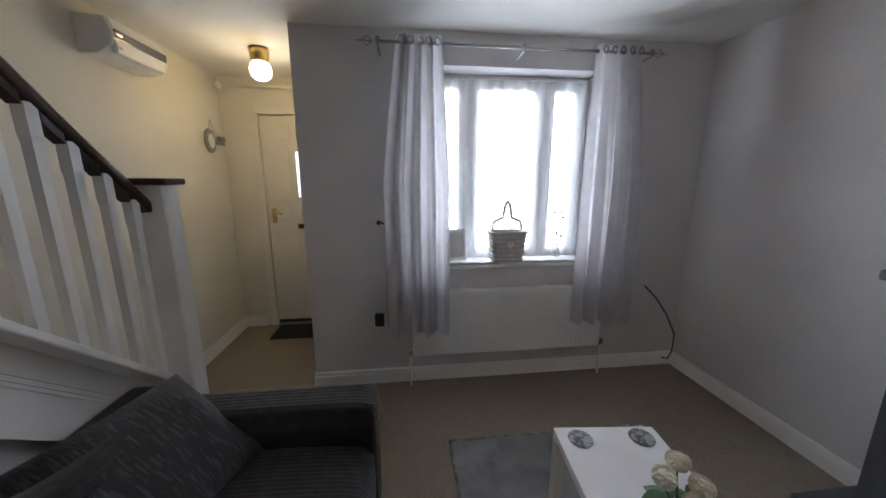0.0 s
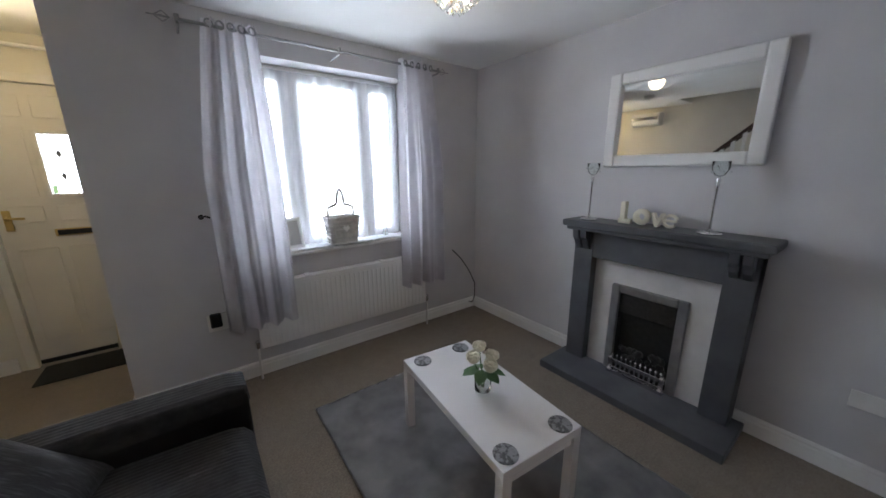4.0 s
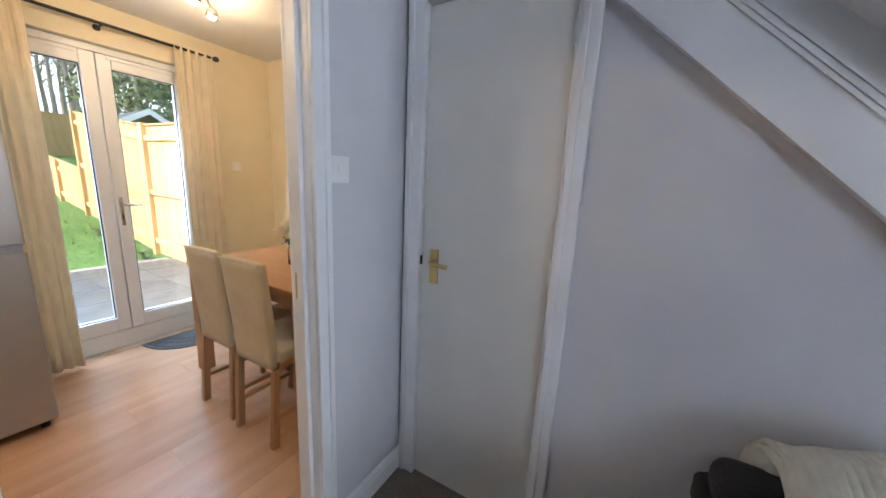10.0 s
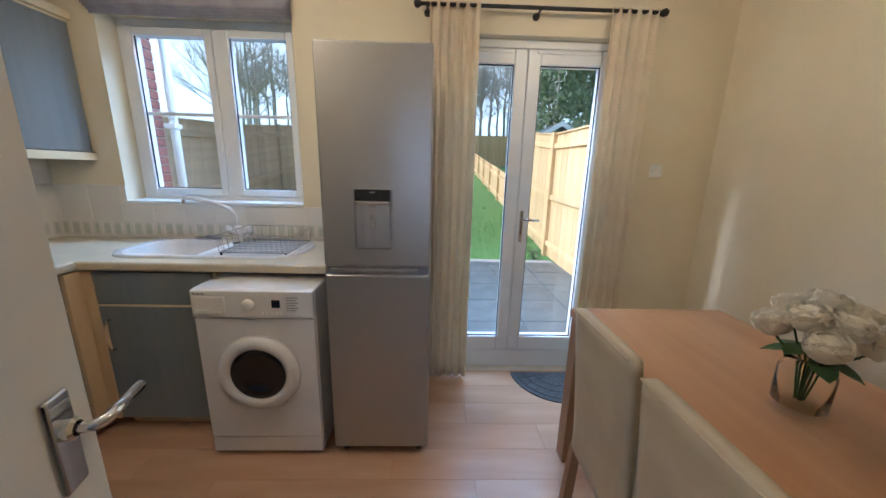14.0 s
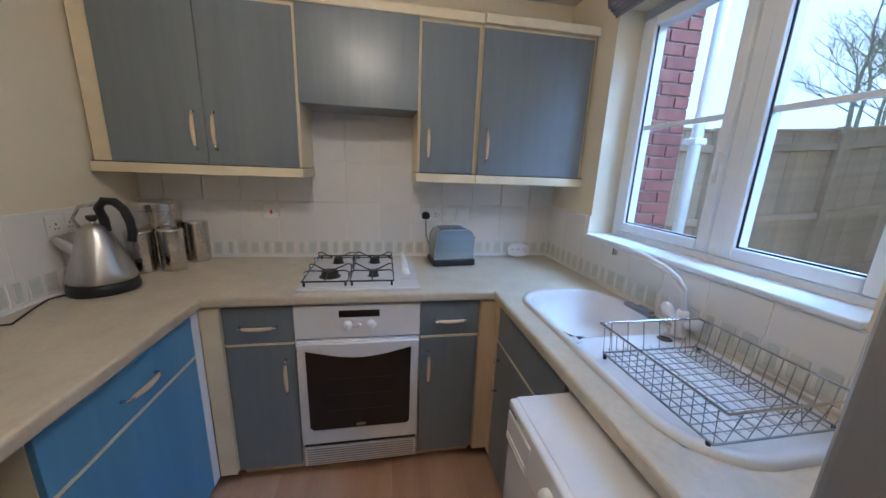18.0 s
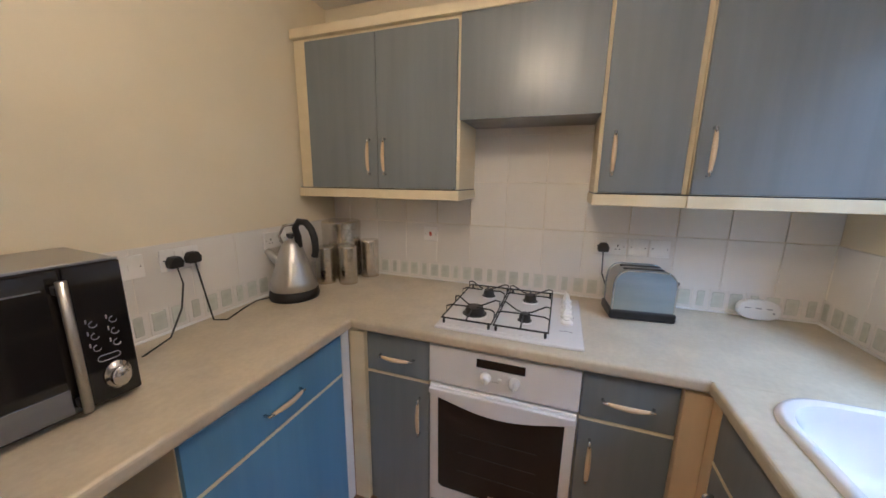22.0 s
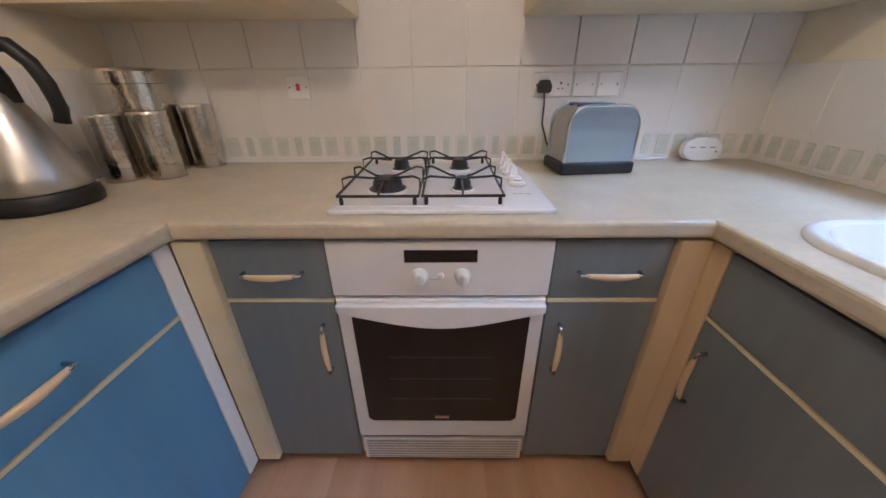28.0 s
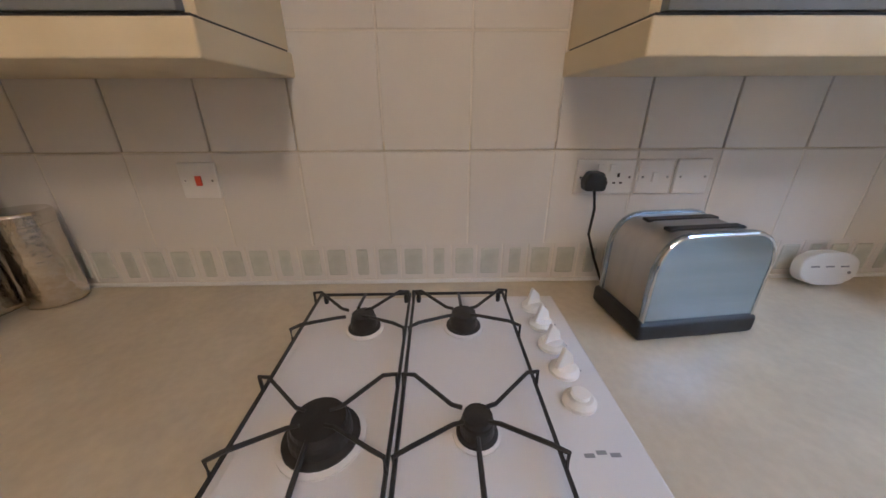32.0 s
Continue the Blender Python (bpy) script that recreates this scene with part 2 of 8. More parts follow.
M_BLKLEATH = mat("black_faux_leather", (0.010, 0.009, 0.010), 0.45, second=(0.018, 0.016, 0.017), scale=14, bump=0.25, bump_scale=160)
M_VELVET = mat("grey_crushed_velvet", (0.10, 0.10, 0.11), 0.55, second=(0.26, 0.26, 0.275), scale=9, bump=0.5, bump_scale=30, sheen=0.7)
M_THROW = mat("cream_knit", (0.62, 0.58, 0.48), 0.95, second=(0.70, 0.66, 0.56), scale=20, bump=0.6, bump_scale=300, sheen=0.3)
M_FIREGREY = mat("grey_painted_wood", (0.085, 0.088, 0.098), 0.45, second=(0.11, 0.113, 0.123), scale=7, bump=0.06, bump_scale=60)
M_MARBLE = mat("off_white_panel", (0.62, 0.60, 0.59), 0.4, second=(0.69, 0.67, 0.66), scale=9, bump=0.05)
M_OAK = mat("oak_table_top", (0.38, 0.19, 0.085), 0.30, second=(0.45, 0.245, 0.12), scale=8, stretch=(1, 0.12, 1), bump=0.05, bump_scale=90)
M_OAKLEG = mat("oak_leg", (0.33, 0.18, 0.09), 0.45, second=(0.40, 0.23, 0.125), scale=8, stretch=(1, 1, 0.14), bump=0.05, bump_scale=90)
M_CHAIR = mat("cream_faux_leather", (0.47, 0.39, 0.27), 0.45, second=(0.54, 0.46, 0.33), scale=7, bump=0.12, bump_scale=140)
M_LEAF = mat("green_leaf", (0.04, 0.10, 0.03), 0.55, second=(0.07, 0.14, 0.05), scale=20)
M_GRASS = mat("lawn", (0.10, 0.21, 0.05), 0.95, second=(0.18, 0.31, 0.09), scale=14, bump=0.8, bump_scale=160)
M_FENCE = mat("timber_fence", (0.60, 0.40, 0.18), 0.8, second=(0.70, 0.49, 0.25), scale=8, stretch=(1, 1, 0.2), vary=0.12, bump=0.3, bump_scale=60)
M_FENCEG = mat("weathered_fence", (0.50, 0.38, 0.25), 0.85, second=(0.60, 0.47, 0.33), scale=8, stretch=(0.2, 0.2, 1), vary=0.10, bump=0.3, bump_scale=60)
M_SLAB = mat("wet_paving_slab", (0.075, 0.09, 0.10), 0.32, second=(0.12, 0.135, 0.145), scale=6, vary=0.12, bump=0.15, bump_scale=40)
M_BRICK = mat("red_brick", (0.23, 0.08, 0.065), 0.85, second=(0.30, 0.115, 0.09), scale=16, vary=0.14, bump=0.4, bump_scale=90)
M_MORTAR = mat("mortar", (0.46, 0.42, 0.38), 0.95, second=(0.40, 0.36, 0.33), scale=30, bump=0.4, bump_scale=120)
M_BARK = mat("bark", (0.40, 0.36, 0.30), 0.9, second=(0.55, 0.50, 0.43), scale=14, stretch=(1, 1, 0.25), bump=0.6, bump_scale=40)
M_IVY = mat("evergreen", (0.11, 0.15, 0.07), 0.7, second=(0.20, 0.25, 0.13), scale=20, vary=0.2)
M_MAT = mat("black_doormat", (0.02, 0.02, 0.022), 0.95, second=(0.035, 0.034, 0.034), scale=60, bump=0.8, bump_scale=300)
M_RUBBER = mat("grey_rubber_mat", (0.05, 0.05, 0.055), 0.7, second=(0.075, 0.075, 0.08), scale=40, bump=0.4)
M_GLASS = mat("clear_glass", (0.97, 0.98, 0.98), 0.0, transmission=1.0, ior=1.45)
M_VASE = mat("vase_glass", (0.94, 0.97, 0.97), 0.03, transmission=1.0, ior=1.12)
M_MIRROR = mat("mirror", (0.86, 0.87, 0.87), 0.02, 1.0)
M_LACE = mat("white_lace", (0.85, 0.86, 0.88), 0.9, second=(0.9, 0.9, 0.92), scale=60, bump=0.6, bump_scale=200)
M_WICKER = mat("grey_white_wicker", (0.50, 0.48, 0.46), 0.85, second=(0.62, 0.60, 0.57), scale=40, bump=0.6, bump_scale=120)
M_GALV = mat("grey_metal", (0.30, 0.30, 0.31), 0.4, 0.8, second=(0.36, 0.36, 0.37), scale=18)
M_RED = mat("red_rocker", (0.45, 0.04, 0.02), 0.4, second=(0.5, 0.06, 0.03), scale=30)
M_BULB = glow("lamp_globe", (1.0, 0.80, 0.47), 9)
M_SPOT = glow("spot_bulb", (1.0, 0.85, 0.58), 40)
M_FABRICK = mat("grey_blind", (0.30, 0.28, 0.31), 0.8, second=(0.36, 0.34, 0.37), scale=14, bump=0.2, bump_scale=200)
M_INK = mat("black_print", (0.02, 0.02, 0.02), 0.5)
M_INKG = mat("grey_print", (0.25, 0.25, 0.26), 0.5)



def cloth(name, colour, second, share):
    """Curtain fabric that lets part of the daylight through."""
    m = mat(name, colour, 0.85, second=second, scale=9, bump=0.2, bump_scale=300, sheen=0.3)
    nt = m.node_tree
    tr = nt.nodes.new("ShaderNodeBsdfTranslucent")
    tr.inputs[0].default_value = (*second, 1)
    mix = nt.nodes.new("ShaderNodeMixShader")
    mix.inputs[0].default_value = share
    nt.links.new(nt.nodes["Principled BSDF"].outputs[0], mix.inputs[1])
    nt.links.new(tr.outputs[0], mix.inputs[2])
    nt.links.new(mix.outputs[0], nt.nodes["Material Output"].inputs[0])
    return m


M_CURT = cloth("grey_curtain", (0.52, 0.505, 0.53), (0.70, 0.68, 0.71), 0.62)
M_CURTK = cloth("cream_curtain", (0.80, 0.70, 0.53), (0.86, 0.77, 0.60), 0.28)
M_HAMMER = mat("hammered_steel", (0.62, 0.58, 0.51), 0.13, 1.0, second=(0.70, 0.66, 0.59), scale=30, bump=0.35, bump_scale=70)
M_PETAL = cloth("cream_petal", (0.84, 0.80, 0.66), (0.90, 0.86, 0.74), 0.2)
M_PETALW = cloth("ivory_petal", (0.84, 0.79, 0.68), (0.88, 0.83, 0.72), 0.12)

# ---- mesh helpers ----


def obj(name, bm, material=None, parent=None, smooth=False, label=""):
    me = bpy.data.meshes.new(name)
    bmesh.ops.recalc_face_normals(bm, faces=bm.faces)
    bm.to_mesh(me)
    bm.free()
    if material:
        me.materials.append(material)
    if smooth:
        for p in me.polygons:
            p.use_smooth = True
    ob = new(name, me)
    if parent:
        ob.parent = parent
    if label:
        ob["label"] = label
    return ob


def part(name, bm, material, parent, label="", smooth=False):
    return obj(name, bm, material, parent, smooth, label)


def thing(name, m, label, category, group="", kind=""):
    ob = new(name)
    ob.empty_display_size = 0.1
    ob.matrix_world = m
    return tagged(ob, label, category, group, kind)


def structure(name, bm, material, label="", category="", parent=None):
    return tagged(obj(name, bm, material, parent), label or name.replace("_", " "), category or name.split("_")[0], kind="structure")


def box(x0, x1, y0, y1, z0, z1, bevel=0.0, seg=2, bm=None):
    bm2 = bmesh.new()
    bmesh.ops.create_cube(bm2, size=1)
    for v in bm2.verts:
        v.co = Vector((x0 + (v.co.x + 0.5) * (x1 - x0), y0 + (v.co.y + 0.5) * (y1 - y0), z0 + (v.co.z + 0.5) * (z1 - z0)))
    if bevel:
        bmesh.ops.bevel(bm2, geom=list(bm2.edges), offset=bevel, segments=seg, affect='EDGES', profile=0.5)
    return merge(bm, bm2)


def merge(bm, other):
    if bm is None:
        return other
    me = bpy.data.meshes.new("tmp")
    other.to_mesh(me)
    other.free()
    bm.from_mesh(me)
    bpy.data.meshes.remove(me)
    return bm


def shaped(bm, m):
    bmesh.ops.transform(bm, matrix=m, verts=bm.verts)
    return bm


def lathe(profile, seg=24, bm=None, m=None):
    """A surface turned round z from (radius, height) pairs."""
    b = bmesh.new()
    rings = []
    for r, z in profile:
        if r < 1e-5:
            rings.append([b.verts.new((0, 0, z))])
        else:
            rings.append([b.verts.new((r * math.cos(2 * math.pi * k / seg), r * math.sin(2 * math.pi * k / seg), z)) for k in range(seg)])
    for a, c in zip(rings, rings[1:]):
        for k in range(seg):
            if len(a) == 1 and len(c) == 1:
                continue
            if len(a) == 1:
                b.faces.new((a[0], c[k], c[(k + 1) % seg]))
            elif len(c) == 1:
                b.faces.new((a[k], a[(k + 1) % seg], c[0]))
            else:
                b.faces.new((a[k], a[(k + 1) % seg], c[(k + 1) % seg], c[k]))
    if m is not None:
        shaped(b, m)
    return merge(bm, b)


def tube(points, r, seg=8, bm=None, closed=False):
    """A round bar along points."""
    b = bmesh.new()
    pts = [Vector(p) for p in points]
    n = len(pts)
    rings = []
    up = Vector((0.13, 0.21, 0.97)).normalized()
    for i, p in enumerate(pts):
        a = pts[i - 1] if i or closed else pts[0]
        c = pts[(i + 1) % n] if i < n - 1 or closed else pts[-1]
        d = (c - a).normalized()
        s = d.cross(up)
        if s.length < 0.05:
            s = d.cross(Vector((1, 0, 0)))
        s.normalize()
        u = s.cross(d)
        rings.append([b.verts.new(p + r * (math.cos(2 * math.pi * k / seg) * s + math.sin(2 * math.pi * k / seg) * u)) for k in range(seg)])
    for i in range(n if closed else n - 1):
        a, c = rings[i], rings[(i + 1) % n]
        for k in range(seg):
            b.faces.new((a[k], a[(k + 1) % seg], c[(k + 1) % seg], c[k]))
    if not closed:
        b.faces.new(rings[0][::-1])
        b.faces.new(rings[-1])
    return merge(bm, b)


def prism(outline, axis, lo, hi, bm=None, bevel=0.0):
    """A solid from a 2D outline, pulled along an axis ('x': outline is y,z; 'y': x,z; 'z': x,y)."""
    b = bmesh.new()

    def at(p, d):
        return {'x': (d, p[0], p[1]), 'y': (p[0], d, p[1]), 'z': (p[0], p[1], d)}[axis]
    lo_v = [b.verts.new(at(p, lo)) for p in outline]
    hi_v = [b.verts.new(at(p, hi)) for p in outline]
    b.faces.new(lo_v)
    b.faces.new(hi_v[::-1])
    n = len(outline)
    for k in range(n):
        b.faces.new((lo_v[k], lo_v[(k + 1) % n], hi_v[(k + 1) % n], hi_v[k]))
    if bevel:
        bmesh.ops.bevel(b, geom=list(b.edges), offset=bevel, segments=2, affect='EDGES', profile=0.5)
    return merge(bm, b)


def sheet(fn, nu, nv, thick=0.0):
    """A surface from fn(u, v), u and v from 0 to 1, thickened if wanted."""
    b = bmesh.new()
    g = [[b.verts.new(fn(i / nu, j / nv)) for j in range(nv + 1)] for i in range(nu + 1)]
    for i in range(nu):
        for j in range(nv):
            b.faces.new((g[i][j], g[i + 1][j], g[i + 1][j + 1], g[i][j + 1]))
    if thick:
        bmesh.ops.recalc_face_normals(b, faces=b.faces)
        bmesh.ops.solidify(b, geom=list(b.faces), thickness=thick)
    return b


def pillow(w, h, t, n=18, seedv=0.0, puff=0.55):
    """A soft cushion, w by h, t thick, lying in the xz plane, its lower edge on z 0."""
    b = bmesh.new()
    grids = []
    for side in (1, -1):
        g = []
        for i in range(n + 1):
            row = []
            for j in range(n + 1):
                u, v = 2 * i / n - 1, 2 * j / n - 1
                e = max(0.0, (1 - abs(u) ** 3.2)) ** puff * max(0.0, (1 - abs(v) ** 3.2)) ** puff
                wr = 0.012 * noise.noise(Vector((u * 2.3 + seedv, v * 2.3, side * 3 + seedv)))
                pull = 1 - 0.05 * (1 - abs(u)) * abs(v) ** 3
                pull2 = 1 - 0.05 * (1 - abs(v)) * abs(u) ** 3
                row.append(b.verts.new((u * w / 2 * pull2, side * (e * t / 2 + wr * e), (v * pull + 1) * h / 2)))
            g.append(row)
        grids.append(g)
    for g in grids:
        for i in range(n):
            for j in range(n):
                b.faces.new((g[i][j], g[i + 1][j], g[i + 1][j + 1], g[i][j + 1]))
    bmesh.ops.remove_doubles(b, verts=b.verts, dist=1e-5)
    return b


sky_area("daylight_door_glass", -3.01, YD + 0.30, 1.54, 0.2, 0.5, -1, 24, (0.80, 0.90, 1.0))
# lamps that the place has
lamp("hall_globe_bulb", 'POINT', pose(-3.06, 5.14, 2.10), 2.5, (1.0, 0.78, 0.38)).data.shadow_soft_size = 0.07
lamp("crystal_light_bulb", 'POINT', pose(-1.08, 3.57, HC - 0.17), 1.0, (1.0, 0.80, 0.55)).data.shadow_soft_size = 0.06
for bx, by, watts in ((-3.24, -0.30, 5), (-3.40, -0.42, 5), (-1.42, 0.09, 12.5), (-1.58, -0.03, 12.5)):
    lamp("spot_bulb", 'POINT', pose(bx, by, 2.36), watts, (1.0, 0.715, 0.39)).data.shadow_soft_size = 0.04

# ---- the large structure ----


def wall_x(name, y0, y1, x0, x1, z1, openings, material, label, z0=0.0, reveal=None):
    """A wall that runs along x, with openings (x0, x1, z0, z1) that go through it."""
    bm = None
    xs = x0
    for a, b, c, d in sorted(openings):
        bm = box(xs, a, y0, y1, z0, z1, bm=bm)
        if c > z0 + 0.001:
            bm = box(a, b, y0, y1, z0, c, bm=bm)
        if d < z1 - 0.001:
            bm = box(a, b, y0, y1, d, z1, bm=bm)
        xs = b
    bm = box(xs, x1, y0, y1, z0, z1, bm=bm)
    return structure(name, bm, material, label, "wall")


def wall_y(name, x0, x1, y0, y1, z1, openings, material, label, z0=0.0):
    bm = None
    ys = y0
    for a, b, c, d in sorted(openings):
        bm = box(x0, x1, ys, a, z0, z1, bm=bm)
        if c > z0 + 0.001:
            bm = box(x0, x1, a, b, z0, c, bm=bm)
        if d < z1 - 0.001:
            bm = box(x0, x1, a, b, d, z1, bm=bm)
        ys = b
    bm = box(x0, x1, ys, y1, z0, z1, bm=bm)
    return structure(name, bm, material, label, "wall")


UP = 4.7  # top of the stairwell
# living room and hall
wall_y("wall_east_living", XEL, XEL + 0.12, YL, YN, HC, [], M_WALL, "pale grey painted living room wall behind the fireplace")
wall_x("wall_north_window", YN, YN + 0.30, XH, XEL + 0.12, HC, [(WX0, WX1, WZ0, WZ1)], M_WALL, "pale grey painted wall round the front window")
wall_y("wall_hall_east", XH, XH + 0.12, YN + 0.30, YD, HC, [], M_WALLH, "ivory painted side wall of the entrance hall")
wall_x("wall_front_door", YD, YD + 0.25, XW - 0.1, XH + 0.12, HC, [(DX0 - 0.05, DX1 + 0.05, 0, DZ + 0.05)], M_WALLH, "ivory painted wall round the front door")
wall_y("wall_west_party", XW - 0.12, XW, YL + 0.004, YD, UP, [], M_WALLH, "ivory painted party wall beside the stairs")
wall_x("partition_kitchen", YK + 0.004, YL, XD - 0.12, XEL + 0.12, HCK, [(KX0, KX1, KF, 2.04)], M_WALL, "grey painted partition with the kitchen doorway", z0=KF)
wall_x("partition_kitchen_lining", YK, YK + 0.004, XD - 0.12, XEL + 0.12, HCK, [(KX0, KX1, KF, 2.04)], M_WALLK, "cream painted kitchen face of the partition", z0=KF)
wall_x("stairwell_wall_south", YL - 0.1, YL, XW - 0.12, XS + 0.1, UP, [], M_WALL, "grey painted upper wall of the stairwell", z0=HC + 0.12)
wall_y("stairwell_wall_east", XS, XS + 0.1, YL, SWY, UP, [], M_WALL, "grey painted upper wall of the stairwell", z0=HC + 0.12)
wall_x("stairwell_wall_north", SWY, SWY + 0.1, XW - 0.12, XS + 0.1, UP, [], M_WALL, "grey painted upper wall of the stairwell", z0=HC + 0.12)
# kitchen
wall_y("wall_east_kitchen", XE, XE + 0.12, YS - 0.3, YK, HCK, [], M_WALLK, "cream painted kitchen wall behind the hob", z0=KF)
wall_x("wall_south_rear", YS - 0.28, YS, XD - 0.12, XE, HCK, [(FX0, FX1, KF, FZ), (QX0, QX1, QZ0, QZ1)], M_WALLK, "cream painted rear wall with window and french doors", z0=KF)
wall_y("wall_west_dining", XD - 0.12, XD, YS, YK, HCK, [], M_WALLK, "cream painted dining wall behind the table", z0=KF)

# floors
structure("floor_carpet", box(XW - 0.12, XEL + 0.12, YL - 0.05, YD + 0.1, -0.24, 0), M_CARPET, "beige carpet of living room and hall", "carpet")
structure("floor_kitchen_base", box(XD - 0.12, XE + 0.12, YS - 0.28, YL - 0.05, KF - 0.12, KF - 0.006), M_GROUT, "sub floor under the kitchen planks", "floor")
# ceilings
bm = box(XS, XEL + 0.12, YL, YN + 0.3, HC, HC + 0.12)
bm = box(XW - 0.12, XS, SWY, YN + 0.3, HC, HC + 0.12, bm=bm)
bm = box(XW - 0.12, XH + 0.12, YN + 0.3, YD + 0.25, HC, HC + 0.12, bm=bm)
structure("ceiling_living", bm, M_CEIL, "white living room and hall ceiling", "ceiling")
structure("ceiling_kitchen", box(XD - 0.12, XE + 0.12, YS - 0.28, YL - 0.1, HCK, HCK + 0.12), M_CEIL, "white kitchen ceiling", "ceiling")
structure("ceiling_stairwell", box(XW - 0.12, XS + 0.1, YL - 0.1, SWY + 0.1, UP, UP + 0.1), M_CEIL, "white ceiling over the stairs", "ceiling")


def skirting(name, a, b, side, h=0.11, base=0.0):
    """A moulded skirting board from a to b; side: unit normal into the room."""
    ax, ay = a
    bx, by = b
    nx, ny = side
    prof = [(0, 0), (0.018, 0), (0.018, h - 0.035), (0.013, h - 0.025), (0.014, h - 0.012), (0.006, h), (0, h)]
    bm = bmesh.new()
    rows = [[bm.verts.new((px + nx * d, py + ny * d, base + z)) for d, z in prof] for px, py in ((ax, ay), (bx, by))]
    n = len(prof)
    for k in range(n):
        bm.faces.new((rows[0][k], rows[0][(k + 1) % n], rows[1][(k + 1) % n], rows[1][k]))
    bm.faces.new(rows[0])
    bm.faces.new(rows[1][::-1])
    return structure(name, bm, M_GLOSS, "white gloss skirting board", "skirting board")


skirting("baseboard_window", (XH, YN), (XEL, YN), (0, -1))
skirting("baseboard_east_a", (XEL, YL), (XEL, YN - 0.018), (-1, 0))
skirting("baseboard_partition_a", (XS, YL), (KX0 - 0.07, YL), (0, 1))
skirting("baseboard_partition_b", (KX1 + 0.07, YL), (XEL - 0.018, YL), (0, 1))
skirting("baseboard_hall_west", (XW, YSTAIR0 + 0.05), (XW, YD), (1, 0))
skirting("baseboard_hall_door", (XW + 0.018, YD), (DX0 - 0.1, YD), (0, -1))
skirting("baseboard_hall_corner", (XH, YN + 0.0), (XH, YD), (-1, 0))
skirting("baseboard_dining", (XD, YS), (XD, YK), (1, 0), base=KF)
skirting("baseboard_dining_b", (XD + 0.018, YK), (KX0 - 0.07, YK), (0, -1), base=KF)
skirting("baseboard_rear", (XD + 0.018, YS), (FX0 - 0.02, YS), (0, 1), base=KF)


def architrave(name, x0, x1, ztop, y, out, w=0.065, t=0.018, base=0.0):
    """A moulded door surround on a wall that runs along x."""
    bm = None
    for a, b in ((x0 - w, x0), (x1, x1 + w)):
        lo, hi = sorted((y, y + out * t))
        bm = box(a, b, lo, hi, base, ztop + w, 0.005, bm=bm)
        lo, hi = sorted((y, y + out * (t + 0.008)))
        c = a + 0.008 if a < x0 else b - 0.008
        bm = box(min(c, c + (0.02 if a < x0 else -0.02)), max(c, c + (0.02 if a < x0 else -0.02)), lo, hi, base, ztop + w, 0.004, bm=bm)
    lo, hi = sorted((y, y + out * t))
    bm = box(x0, x1, lo, hi, ztop, ztop + w, 0.005, bm=bm)
    return structure(name, bm, M_GLOSS, "white gloss door architrave", "trim")


architrave("trim_kitchen_doorway", KX0 + 0.03, KX1 - 0.03, 2.01, YL, 1)
architrave("trim_kitchen_doorway_inner", KX0 + 0.03, KX1 - 0.03, 2.01, YK, -1, base=KF)
t = thing("door_lining_kitchen", pose(0, 0, 0), "white gloss door lining", "trim", kind="structure")
part("jamb", box(KX0, KX0 + 0.03, YK, YL, KF, 2.04), M_GLOSS, t)
part("jamb", box(KX1 - 0.03, KX1, YK, YL, KF, 2.04), M_GLOSS, t)
part("head", box(KX0 + 0.03, KX1 - 0.03, YK, YL, 2.01, 2.04), M_GLOSS, t)
part("stop", box(KX0 + 0.03, KX0 + 0.045, YK + 0.035, YL - 0.035, KF, 2.01), M_GLOSS, t)

# ---- kitchen: units ----


def spindle(length, r=0.0085):
    """A bowed wooden grip with a swelling middle, along x."""
    b = bmesh.new()
    n, seg = 10, 8
    rings = []
    for i in range(n + 1):
        u = i / n
        rr = r * (0.55 + 0.45 * math.sin(math.pi * u) ** 0.7)
        off = -0.022 - 0.008 * math.sin(math.pi * u)
        rings.append([b.verts.new(((u - 0.5) * length, off + rr * math.cos(2 * math.pi * k / seg), rr * 1.15 * math.sin(2 * math.pi * k / seg))) for k in range(seg)])
    for a, c in zip(rings, rings[1:]):
        for k in range(seg):
            b.faces.new((a[k], a[(k + 1) % seg], c[(k + 1) % seg], c[k]))
    b.faces.new(rings[0][::-1])
    b.faces.new(rings[-1])
    return b


def grip(parent, x, z, upright=False, y=-0.021):
    """A beech bow handle on chrome posts, on a front that looks towards -y."""
    turn = pose(x, y, z, 0, 90 if upright else 0, 0)
    size = 0.155 if upright else 0.14
    bm = spindle(size)
    h = part("handle", bm, M_BEECH, parent, "beech bow handle with chrome ends", smooth=True)
    h.matrix_local = turn
    for s in (-1, 1):
        part("handle_post", tube([(s * (size / 2 + 0.010), 0.002, 0), (s * (size / 2 + 0.008), -0.022, 0), (s * (size / 2 - 0.012), -0.024, 0)], 0.0055, 8), M_CHROME, h, smooth=True)
    return h


def front(name, x0, x1, z0, z1, material, parent):
    """A slab front with a pale edging strip."""
    f = part(name, box(x0 + 0.002, x1 - 0.002, -0.020, -0.001, z0 + 0.002, z1 - 0.002, 0.002), material, parent)
    return f


